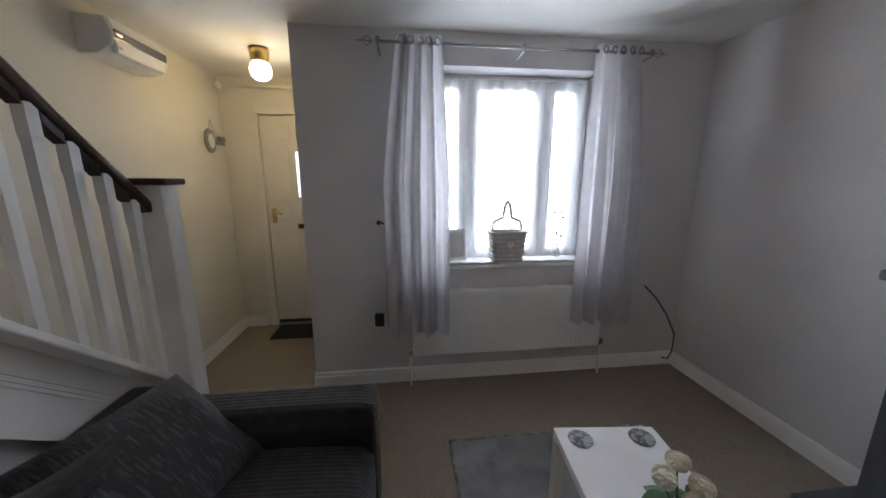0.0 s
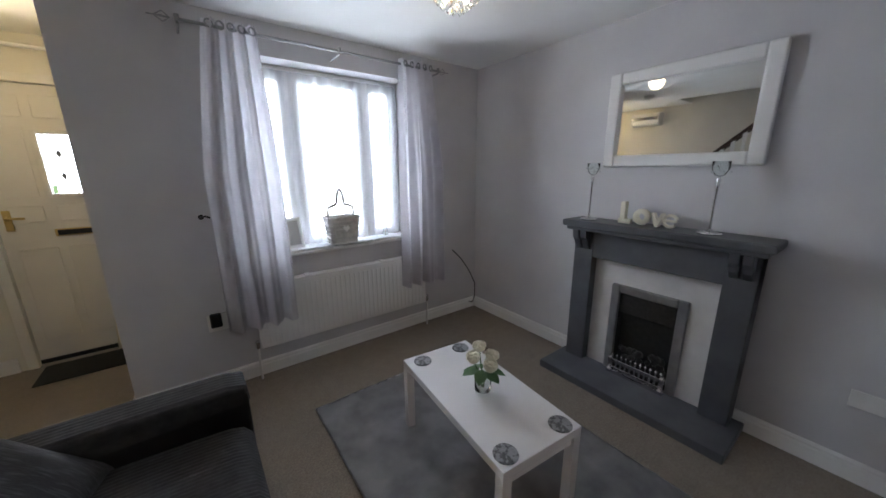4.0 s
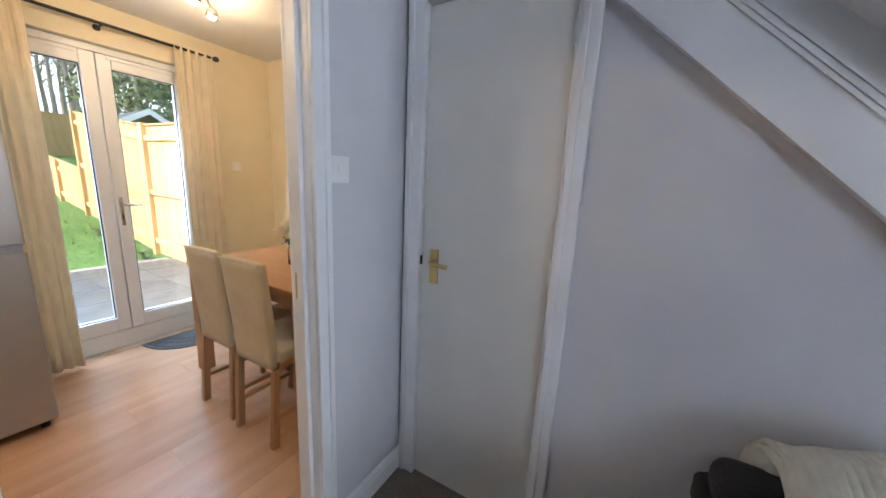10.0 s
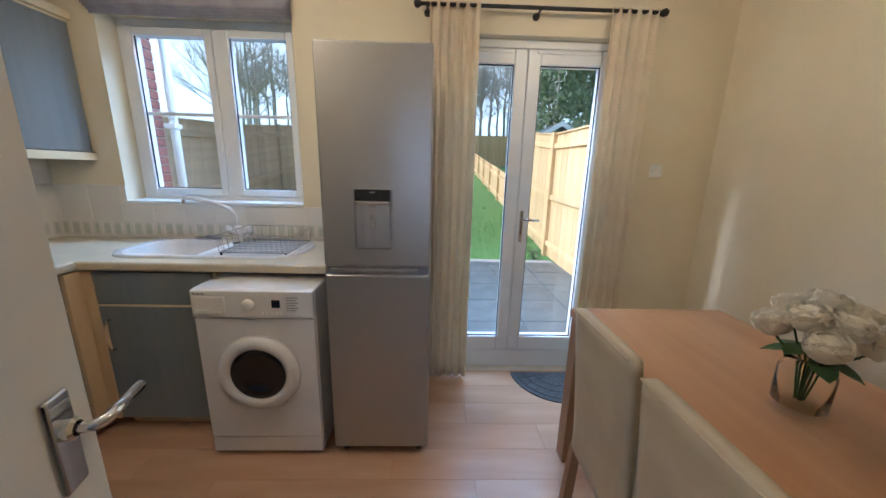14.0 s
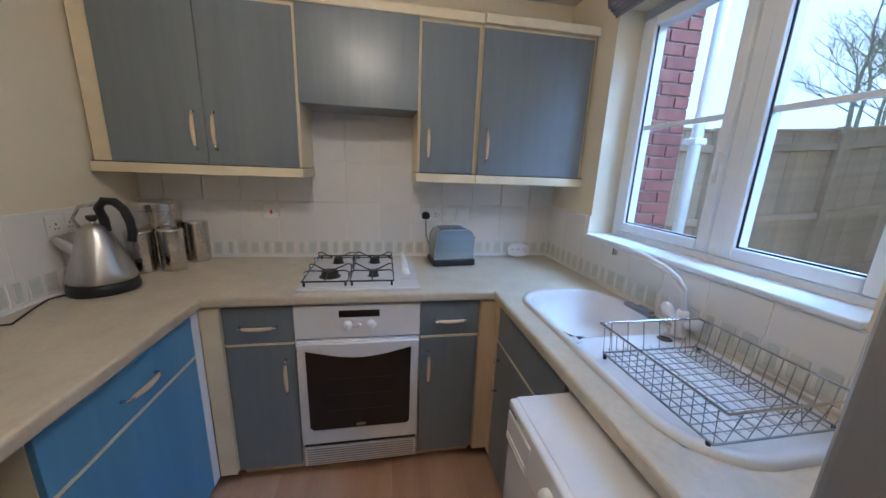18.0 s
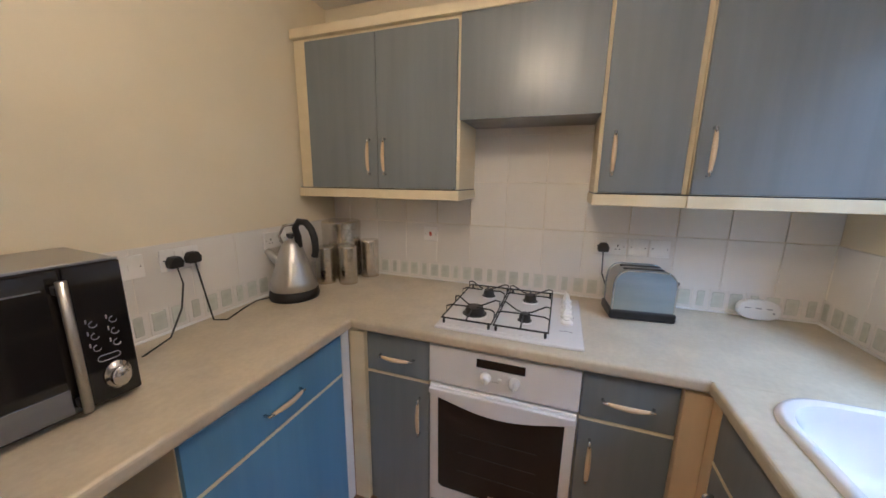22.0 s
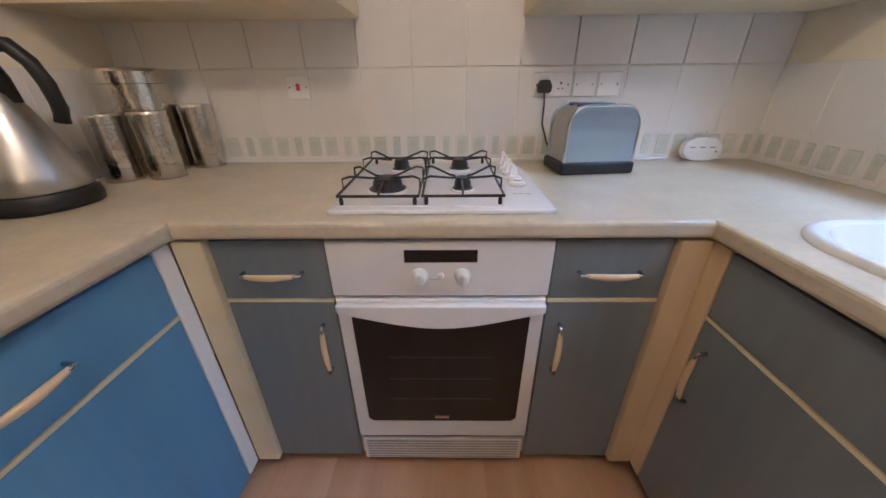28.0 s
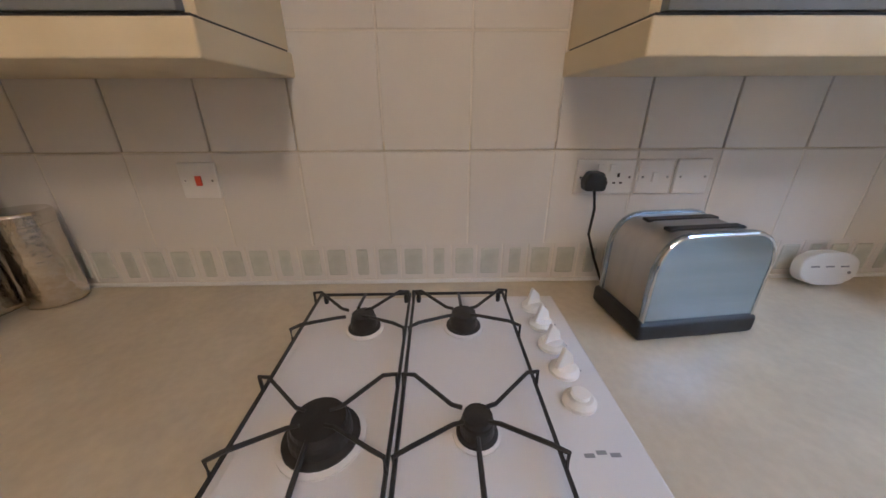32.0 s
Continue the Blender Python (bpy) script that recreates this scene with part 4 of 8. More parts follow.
for k in range(5):
    part("button", lathe([(0.006, 0), (0.006, 0.004), (0, 0.005)], 10, m=pose(0.34 + 0.022 * k, -0.008, 0.73, 90, 0, 0)), M_PLASTIC, cp)
CX, CZ = WW * 0.5, 0.405
dr = part("porthole_door", lathe([(0.135, 0.016), (0.142, 0.030), (0.162, 0.038), (0.190, 0.032), (0.203, 0.014), (0.205, 0.0), (0.135, 0.0)], 48, m=pose(CX, 0, CZ, 90, 0, 0)), M_WHITE, t, "round white door ring", smooth=True)
part("porthole_glass", lathe([(0, 0.004), (0.05, 0.006), (0.10, 0.016), (0.136, 0.024), (0.138, 0.016)], 40, m=pose(CX, 0, CZ, 90, 0, 0)), M_BLKGLASS, dr, "dark bowl glass", smooth=True)
part("door_grip", box(CX + 0.155, CX + 0.185, -0.045, -0.03, CZ - 0.05, CZ + 0.05, 0.006), M_WHITE, dr)
for fx in (0.05, WW - 0.05):
    part("foot", lathe([(0.022, 0), (0.022, 0.02), (0, 0.026)], 12, m=Matrix.Translation((fx, 0.08, KF))), M_BLACK, t)

# inset sink with drainer
t = thing("kitchen_sink", pose(0, 0, CT), "white inset sink with a grooved drainer", "sink")


def rounded(x0, x1, y0, y1, r0, r1, n=8):
    """A rectangle with rounded corners; r0 at the x0 end, r1 at the x1 end."""
    pts = []
    for cx, cy, r, a0 in ((x1 - r1, y1 - r1, r1, 0), (x0 + r0, y1 - r0, r0, 90), (x0 + r0, y0 + r0, r0, 180), (x1 - r1, y0 + r1, r1, 270)):
        pts += [(cx + r * math.cos(radians(a0 + 90 * k / n)), cy + r * math.sin(radians(a0 + 90 * k / n))) for k in range(n + 1)]
    return pts


def loft(loops):
    b = bmesh.new()
    rows = [[b.verts.new((x, y, z)) for x, y in pts] for pts, z in loops]
    n = len(rows[0])
    for a, c in zip(rows, rows[1:]):
        for k in range(n):
            b.faces.new((a[k], a[(k + 1) % n], c[(k + 1) % n], c[k]))
    b.faces.new(rows[-1])
    return b


SB0 = SINKX1 - 0.50  # split between bowl and drainer
ins = lambda d, r0, r1, x0=SINKX0, x1=SINKX1: rounded(x0 + d, x1 - d, SINKY0 + d, SINKY1 - d, r0, r1)
rim = loft([(ins(0, .19, .16), 0.0), (ins(0.004, .19, .16), 0.012), (ins(0.018, .18, .15), 0.016), (ins(0.034, .17, .14), 0.010)])
bmesh.ops.delete(rim, geom=[f for f in rim.faces if len(f.verts) > 4], context='FACES')
part("sink_rim", rim, M_WHITE, t, smooth=True)
part("sink_bowl", loft([(rounded(SB0, SINKX1 - 0.034, SINKY0 + 0.034, SINKY1 - 0.034, .06, .14), 0.010), (rounded(SB0 + 0.02, SINKX1 - 0.05, SINKY0 + 0.05, SINKY1 - 0.05, .06, .13), -0.02),
                        (rounded(SB0 + 0.05, SINKX1 - 0.08, SINKY0 + 0.08, SINKY1 - 0.08, .06, .10), -0.13), (rounded(SB0 + 0.11, SINKX1 - 0.14, SINKY0 + 0.14, SINKY1 - 0.14, .05, .05), -0.145)]), M_WHITE, t, smooth=True)
part("drainer", loft([(rounded(SINKX0 + 0.034, SB0 + 0.001, SINKY0 + 0.034, SINKY1 - 0.034, .17, .05), 0.010), (rounded(SINKX0 + 0.05, SB0 - 0.01, SINKY0 + 0.05, SINKY1 - 0.05, .16, .05), 0.003)]), M_WHITE, t, smooth=True)
for cy in (SINKY0 + 0.044, SINKY1 - 0.044):
    part("sink_deck", box(SB0 - 0.024, SB0 + 0.020, cy - 0.012, cy + 0.012, 0.002, 0.0095, 0.002), M_WHITE, t)
for k in range(9):
    part("drainer_ridge", box(SINKX0 + 0.10, SB0 - 0.07, SINKY0 + 0.10 + 0.033 * k, SINKY0 + 0.112 + 0.033 * k, 0.0025, 0.007, 0.002), M_WHITE, t)
part("waste", lathe([(0.0, -0.140), (0.03, -0.140), (0.038, -0.143)], 20, m=Matrix.Translation(((SB0 + SINKX1) / 2, (SINKY0 + SINKY1) / 2, 0))), M_CHROME, t)
part("overflow", lathe([(0, 0), (0.02, 0.002), (0.026, 0.0)], 18, m=Matrix.Translation((SB0 - 0.03, SINKY0 + 0.11, 0.0065))), M_BLACK, t)
# tap
TX, TY = -1.135, SINKY0 + 0.04
t = thing("mixer_tap", pose(TX, TY, CT + 0.012) @ Matrix.Diagonal((1, 1, 1.2, 1)), "white swan-neck mixer tap behind the sink", "tap")
part("tap_body", lathe([(0.030, 0), (0.030, 0.012), (0.024, 0.03), (0.022, 0.075), (0.017, 0.082), (0, 0.084)], 20), M_WHITE, t, smooth=True)
pts = [(0, 0, 0.05), (0, 0, 0.10), (0.01, 0.005, 0.145), (0.035, 0.015, 0.175), (0.08, 0.035, 0.20), (0.16, 0.07, 0.225), (0.225, 0.125, 0.240), (0.240, 0.135, 0.232)]
part("tap_spout", tube(pts, 0.011, 10), M_WHITE, t, smooth=True)
part("tap_nozzle", lathe([(0.010, 0), (0.012, -0.02), (0, -0.02)], 12, m=Matrix.Translation((0.240, 0.135, 0.230))), M_CHROME, t)
for s in (-1, 1):
    part("tap_lever", lathe([(0.0, 0.075), (0.014, 0.072), (0.022, 0.05), (0.019, 0.03), (0.012, 0.02), (0.012, 0.0)], 14, m=pose(s * 0.025, 0, 0.04, 0, s * 62, 0)), M_WHITE, t, smooth=True)
tagged(obj("scrubbing_brush", merge(box(TX + 0.13, TX + 0.29, SINKY0 + 0.015, SINKY0 + 0.052, CT + 0.012, CT + 0.03, 0.008), box(TX + 0.14, TX + 0.22, SINKY0 + 0.02, SINKY0 + 0.048, CT + 0.028, CT + 0.042, 0.004)), M_GALV), "dark washing-up sponge and brush behind the bowl", "brush")

# wire dish rack on the drainer
RX0, RX1, RY0, RY1, RZ = -1.62, -1.24, SINKY0 + 0.07, SINKY1 - 0.07, CT + 0.013
t = thing("dish_rack", pose(0, 0, RZ), "grey wire dish rack standing on the drainer", "dish rack")
part("top_rim", tube([(RX0 - 0.02, RY0 - 0.01, 0.105), (RX1 + 0.02, RY0 - 0.01, 0.105), (RX1 + 0.02, RY1 + 0.01, 0.105), (RX0 - 0.02, RY1 + 0.01, 0.105)], 0.0042, 8, closed=True), M_CHROME, t)
part("base_rim", tube([(RX0, RY0, 0.010), (RX1, RY0, 0.010), (RX1, RY1, 0.010), (RX0, RY1, 0.010)], 0.0035, 8, closed=True), M_GALV, t)
for k in range(14):
    x = RX0 + (RX1 - RX0) * k / 13
    part("wire", tube([(x, RY0 - 0.01, 0.105), (x, RY0, 0.012), (x, RY1, 0.012), (x, RY1 + 0.01, 0.105)], 0.0017, 5), M_GALV, t)
for k in range(6):
    y = RY0 + (RY1 - RY0) * (k + 0.5) / 6
    part("wire", tube([(RX0 - 0.02, y, 0.105), (RX0, y, 0.012), (RX1, y, 0.012), (RX1 + 0.02, y, 0.105)], 0.0017, 5), M_GALV, t)
for k in range(9):
    x = RX0 + 0.03 + (RX1 - RX0 - 0.06) * k / 8
    part("plate_holder", tube([(x - 0.012, RY0 + 0.09, 0.012), (x, RY0 + 0.09, 0.065), (x + 0.012, RY0 + 0.09, 0.012)], 0.0017, 5), M_GALV, t)
for fx in (RX0 + 0.01, RX1 - 0.01):
    for fy in (RY0, RY1):
        part("foot", lathe([(0.006, -0.006), (0.006, 0.01), (0, 0.011)], 8, m=Matrix.Translation((fx, fy, 0))), M_BLACK, t)

# kettle
t = thing("kettle", pose(KT[0], KT[1], CT + 0.002, 0, 0, -70) @ Matrix.Diagonal((1.32, 1.32, 1.42, 1)), "brushed steel pyramid kettle with a black handle", "kettle")
part("kettle_base", lathe([(0.0, 0), (0.092, 0), (0.094, 0.012), (0.090, 0.030), (0.086, 0.034), (0, 0.034)], 36), M_BLACK, t, smooth=True)
part("kettle_body", lathe([(0.086, 0.034), (0.090, 0.040), (0.084, 0.065), (0.062, 0.125), (0.044, 0.175), (0.038, 0.186), (0.036, 0.190), (0.0, 0.192)], 40), M_STEEL, t, smooth=True)
ld = part("lid", lathe([(0.037, 0.188), (0.034, 0.198), (0.020, 0.208), (0.008, 0.211), (0.007, 0.222), (0.013, 0.230), (0.009, 0.238), (0, 0.239)], 28), M_STEEL, t, smooth=True)
part("lid_knob", lathe([(0.007, 0.216), (0.015, 0.226), (0.015, 0.234), (0, 0.240)], 20), M_BLACK, ld, smooth=True)
part("spout", lathe([(0.020, 0.0), (0.015, 0.045), (0.011, 0.062), (0.009, 0.062), (0.012, 0.04)], 16, m=pose(-0.052, 0, 0.130, 0, -48, 0)), M_STEEL, t, smooth=True)
part("handle", tube([(0.030, 0, 0.185), (0.028, 0, 0.225), (0.020, 0, 0.255), (0.035, 0, 0.278), (0.062, 0, 0.275), (0.082, 0, 0.250), (0.092, 0, 0.215), (0.094, 0, 0.175), (0.088, 0, 0.150)], 0.0135, 10), M_BLACK, t, "black curved handle", smooth=True)
part("handle_bracket", tube([(-0.03, 0, 0.19), (-0.045, 0, 0.225), (-0.025, 0, 0.262), (0.02, 0, 0.270)], 0.005, 8), M_CHROME, t, smooth=True)


def canister(x, y, z, r, h, label, dented=True):
    t = thing("canister", pose(x, y, z), label, "canister", "steel canisters by the kettle")
    n, seg = 26, 60
    b = bmesh.new()
    rows = []
    for i in range(n + 1):
        zz = h * 0.86 * i / n
        row = []
        for k in range(seg):
            a = 2 * math.pi * k / seg
            rr = r * (1 + (0.016 * noise.noise(Vector((math.cos(a) * r * 110, math.sin(a) * r * 110, zz * 80))) if dented and 0 < i < n else 0))
            row.append(b.verts.new((rr * math.cos(a), rr * math.sin(a), zz)))
        rows.append(row)
    for a, c in zip(rows, rows[1:]):
        for k in range(seg):
            b.faces.new((a[k], a[(k + 1) % seg], c[(k + 1) % seg], c[k]))
    b.faces.new(rows[0][::-1])
    part("canister_body", b, M_HAMMER, t, "hammered steel body", smooth=True)
    part("lid", lathe([(r, h * 0.86), (r * 1.02, h * 0.865), (r * 1.02, h * 0.97), (r * 0.985, h * 0.99), (r * 0.95, h), (0, h)], seg), M_HAMMER, t, smooth=False)
    return t


for x, y, r, h, lab in CANS:
    canister(x, y, CT + 0.002, r, h, lab)

# toaster
t = thing("toaster", pose(TO[0], TO[1], CT + 0.002, 0, 0, -90 + 6) @ Matrix.Diagonal((1.05, 1.05, 1.25, 1)), "blue-silver two-slice toaster on a black base", "toaster")
TL, TWD, THT = 0.245, 0.150, 0.185
M_TOAST = mat("blue_silver_metal", (0.40, 0.49, 0.57), 0.26, 1.0, second=(0.46, 0.55, 0.63), scale=30, stretch=(0.05, 1, 1))


def toaster_outline(half, top, r):
    """A front outline with round shoulders."""
    left = [(-half + r - r * math.cos(a), top - r + r * math.sin(a)) for a in [math.pi / 2 * k / 8 for k in range(9)]]
    return [(-half, 0.030)] + left + [(-x, z) for x, z in reversed(left)] + [(half, 0.030)]


part("toaster_shell", prism(toaster_outline(TL / 2 - 0.006, THT - 0.004, 0.055), 'y', -TWD / 2 + 0.008, TWD / 2 - 0.008, bevel=0.004), M_STEEL, t)
for ya, yb in ((-TWD / 2, -TWD / 2 + 0.012), (TWD / 2 - 0.012, TWD / 2)):
    panel = part("side_panel", prism(toaster_outline(TL / 2, THT, 0.058), 'y', ya, yb, bevel=0.005), M_TOAST, t, "blue-silver side panel")
    part("panel_trim", tube([(x, ya if ya < 0 else yb, z) for x, z in toaster_outline(TL / 2 - 0.004, THT - 0.004, 0.054)], 0.003, 6), M_CHROME, panel)
part("toaster_base", box(-TL / 2 - 0.006, TL / 2 + 0.006, -TWD / 2 - 0.008, TWD / 2 + 0.008, 0.0, 0.034, 0.008, 3), M_BLACK, t)
for s in (-1, 1):
    part("slot", box(-TL * 0.32, TL * 0.32, s * 0.030 - 0.011, s * 0.030 + 0.011, THT - 0.022, THT - 0.002, 0.002), M_BLACK, t)
part("toaster_lever", box(TL / 2 - 0.008, TL / 2 + 0.028, -0.016, 0.016, 0.125, 0.137, 0.004), M_BLACK, t)

# microwave
t = thing("microwave", pose(MW[0], MW[1], CT + 0.011, 0, 0, MW[2]) @ Matrix.Diagonal((1, 1, 1.36, 1)), "black and silver microwave oven on the worktop", "microwave")
MWW, MWD, MWH = 0.50, 0.28, 0.285
part("microwave_case", box(-MWW, 0, 0.0, MWD, 0.0, MWH, 0.006), M_SILVER, t)
part("front_frame", box(-MWW, 0, -0.012, 0.002, 0.0, MWH, 0.004), M_BLACK, t)
part("bright_edge", box(-MWW, 0, -0.0135, -0.004, MWH - 0.004, MWH + 0.001, 0.001), M_STEEL, t)
dr = part("microwave_door", box(-MWW + 0.004, -0.117, -0.024, -0.012, 0.006, MWH - 0.006, 0.003), M_BLKGLASS, t, "black glass door")
part("door_strip", box(-MWW + 0.006, -0.140, -0.0262, -0.0235, 0.009, 0.058, 0.001), M_DARKSTEEL, dr, "brushed steel strip along the door foot")
part("window_line", box(-MWW + 0.006, -0.150, -0.0255, -0.0235, 0.246, 0.2485), M_GALV, dr, "thin silver line above the window")
bar = part("door_grip", tube([(-0.124, -0.052, 0.012), (-0.124, -0.052, 0.262)], 0.0105, 12), M_STEEL, dr, "straight steel bar grip", smooth=True)
for z in (0.03, 0.245):
    part("grip_post", box(-0.136, -0.116, -0.050, -0.022, z - 0.008, z + 0.008, 0.003), M_BLACK, bar)
cpn = part("control_panel", box(-0.112, -0.002, -0.024, -0.012, 0.006, MWH - 0.004, 0.003), M_BLKGLASS, t)
dial = part("dial", lathe([(0.029, 0), (0.029, 0.004), (0.022, 0.006), (0.021, 0.022), (0.018, 0.026), (0, 0.027)], 28, m=pose(-0.048, -0.024, 0.052, 90, 0, 0)), M_CHROME, cpn, smooth=True)
for i in range(2):
    for k in range(3):
        cx, cz = -0.077 + 0.040 * i, 0.118 + 0.024 * k
        part("button", tube([(cx + 0.008 * math.cos(a), -0.0245, cz + 0.0062 * math.sin(a)) for a in [math.pi * (0.5 + 1.4 * j / 8) for j in range(9)]], 0.0010, 5), M_GALV, cpn)
        part("button_mark", box(cx - 0.014, cx - 0.011, -0.0252, -0.0238, cz + 0.004, cz + 0.012), M_GALV, cpn)
part("start_button", tube([(-0.058 + (0.014 if abs(a) < 1.571 else -0.014) + 0.009 * math.cos(a), -0.0245, 0.094 + 0.006 * math.sin(a)) for a in [-1.57 + 2 * math.pi * j / 16 for j in range(9)]] + [(-0.072 - 0.009 * math.cos(a), -0.0245, 0.094 + 0.006 * math.sin(-a)) for a in [-1.57 + math.pi * j / 8 for j in range(9)]], 0.0010, 5, closed=True), M_GALV, cpn)
for fx in (-MWW + 0.04, -0.04):
    for fy in (0.04, MWD - 0.04):
        part("foot", lathe([(0.012, -0.008), (0.012, 0.001), (0, 0.001)], 10, m=Matrix.Translation((fx, fy, 0))), M_BLACK, t)

# sockets, switches, plugs


def plate(m, w, label, rockers=0, holes=0, red=False, h=0.086):
    t = thing("wall_socket" if holes else "wall_switch", m, label, "socket" if holes else "switch")
    part("faceplate", box(-w / 2, w / 2, -0.009, 0, -h / 2, h / 2, 0.003), M_PLASTIC, t)
    for k in range(rockers):
        x = (k - (rockers - 1) / 2) * (0.02 if not holes else 0.03)
        part("rocker", box(x - 0.007, x + 0.007, -0.0125, -0.008, (0.012 if holes else -0.012), (0.032 if holes else 0.012), 0.001), M_RED if red else M_PLASTIC, t)
    for k in range(holes):
        x = (k - (holes - 1) / 2) * 0.066
        b = box(x - 0.003, x + 0.003, -0.0095, -0.0085, 0.0, 0.010)
        b = box(x - 0.012, x - 0.005, -0.0095, -0.0085, -0.016, -0.012, bm=b)
        b = box(x + 0.005, x + 0.012, -0.0095, -0.0085, -0.016, -0.012, bm=b)
        part("socket_hole", b, M_BLACK, t)
    for s in (-1, 1):
        part("screw", lathe([(0.003, 0), (0.003, 0.001), (0, 0.001)], 8, m=pose(s * (w / 2 - 0.012), -0.009, 0, 90, 0, 0)), M_CHROME, t)
    return t


EM = lambda y, z: pose(XE - 0.0095, y, z, 0, 0, -90)
NM = lambda x, z: pose(x, YK - 0.0095, z)
plate(EM(0.565, SKZ), 0.09, "white cooker switch with a red rocker on the tiles", 1, 0, True)
plate(EM(-0.43, SKZ), 0.146, "white double socket on the tiles behind the toaster", 2, 2)
plate(EM(-0.555, SKZ), 0.086, "white fused switch on the tiles", 1)
plate(EM(-0.65, SKZ), 0.086, "white blank faceplate on the tiles")
plate(NM(-1.07, SKZ), 0.088, "white switch plate on the tiles by the microwave", 1)
plate(NM(-0.90, SKZ), 0.146, "white double socket on the tiles by the microwave", 2, 2)
plate(NM(-0.42, SKZ), 0.146, "white double socket behind the kettle", 2, 2)


def plug(m, cable, label):
    t = thing("plug", m, label, "plug")
    part("plug_body", prism([(-0.024, -0.02), (0.024, -0.02), (0.028, 0.004), (0.016, 0.026), (-0.016, 0.026), (-0.028, 0.004)], 'y', -0.036, -0.001, bevel=0.006), M_BLACK, t)
    part("cable", tube(cable, 0.0035, 6), M_BLACK, t, smooth=True)
    return t


plug(pose(XE - 0.019, -0.395, SKZ - 0.008, 0, 0, -90), [(0, -0.03, -0.02), (0, -0.045, -0.06), (0.004, -0.03, -0.13), (0.03, -0.03, -0.20), (0.06, -0.035, SKZ * 0 - 0.27)], "black plug and cable of the toaster")
plug(pose(-0.935, YK - 0.019, SKZ - 0.01), [(0, -0.03, -0.02), (0.0, -0.05, -0.08), (-0.03, -0.07, -0.17), (-0.10, -0.10, -0.255), (-0.20, -0.11, -0.280)], "black plug and cable of the microwave")
plug(pose(-0.865, YK - 0.019, SKZ - 0.004), [(0, -0.03, -0.02), (0.0, -0.045, -0.08), (0.005, -0.06, -0.17), (0.012, -0.075, -0.268), (0.06, -0.09, -0.284), (0.15, -0.075, -0.270), (0.24, -0.06, -0.262), (0.32, -0.055, -0.275), (0.40, -0.06, -0.29)], "black plug and cable of the kettle")
t = thing("plug_adaptor", pose(XE - 0.055, -1.06, CT + 0.003, -8, 0, -90), "white oval plug-in alarm leaning against the tiles", "adaptor")
case = part("adaptor_case", prism([(0.080 * math.copysign(abs(math.cos(a)) ** 0.75, math.cos(a)), 0.045 + 0.045 * math.copysign(abs(math.sin(a)) ** 0.75, math.sin(a))) for a in [2 * math.pi * k / 28 for k in range(28)]], 'y', -0.016, 0.016, bevel=0.006), M_PLASTIC, t)
for x in (-0.044, -0.004, 0.036):
    part("speaker_slot", box(x - 0.011, x + 0.011, -0.0175, -0.0155, 0.050, 0.054), M_INKG, case)
part("indicator", lathe([(0.004, 0), (0.004, 0.002), (0, 0.002)], 10, m=pose(0.052, -0.016, 0.035, 90, 0, 0)), M_INKG, case)

# ---- living room and hall ----
# stairs
SL = 0.93


def s_up(y):
    return 4.205 - SL * y


def s_lo(y):
    return 3.885 - SL * y


def rail_z(y):
    return 5.0 - SL * y


YTOP = 1.55
structure("wall_under_stairs", prism([(2.075, 0), (4.02, 0), (3.96, 0.20), (2.075, s_lo(2.075) + 0.02)], 'x', XS - 0.05, XS), M_WALL, "pale grey wall under the stairs behind the sofa", "wall")
t = thing("staircase", pose(0, 0, 0), "white painted staircase with moulded string and balusters", "staircase", kind="structure")
y0, y1 = YTOP - 0.35, YSTAIR0 - 0.045
part("string", prism([(y0, s_lo(y0)), (y1, max(0.0, s_lo(y1))), (y1, s_up(y1)), (y0, s_up(y0))], 'x', XS - 0.04, XS + 0.030), M_GLOSS, t)
part("lower_moulding", prism([(y0, s_lo(y0) - 0.004), (y1, s_lo(y1) - 0.004), (y1, s_lo(y1) + 0.062), (y0, s_lo(y0) + 0.062)], 'x', XS + 0.030, XS + 0.040), M_GLOSS, t)
for d, w in ((0.166, 0.012), (0.184, 0.016), (0.206, 0.010)):
    part("bead", prism([(y0, s_lo(y0) + d), (y1, s_lo(y1) + d), (y1, s_lo(y1) + d + w), (y0, s_lo(y0) + d + w)], 'x', XS + 0.030, XS + 0.036), M_GLOSS, t)
part("base_rail", prism([(y0, s_up(y0) - 0.012), (y1, s_up(y1) - 0.012), (y1, s_up(y1) + 0.026), (y0, s_up(y0) + 0.026)], 'x', XS - 0.02, XR + 0.036, bevel=0.006), M_GLOSS, t)
# treads behind the string
for k in range(11):
    yy, zz = 3.93 - 0.215 * k, 0.20 * (k + 1)
    part("tread", box(XW, XS - 0.04, yy - 0.235, yy + 0.02, zz - 0.025, zz, 0.006), M_CARPET, t, "carpeted tread")
    part("riser", box(XW, XS - 0.04, yy - 0.012, yy, zz - 0.20, zz - 0.025), M_CARPET, t)
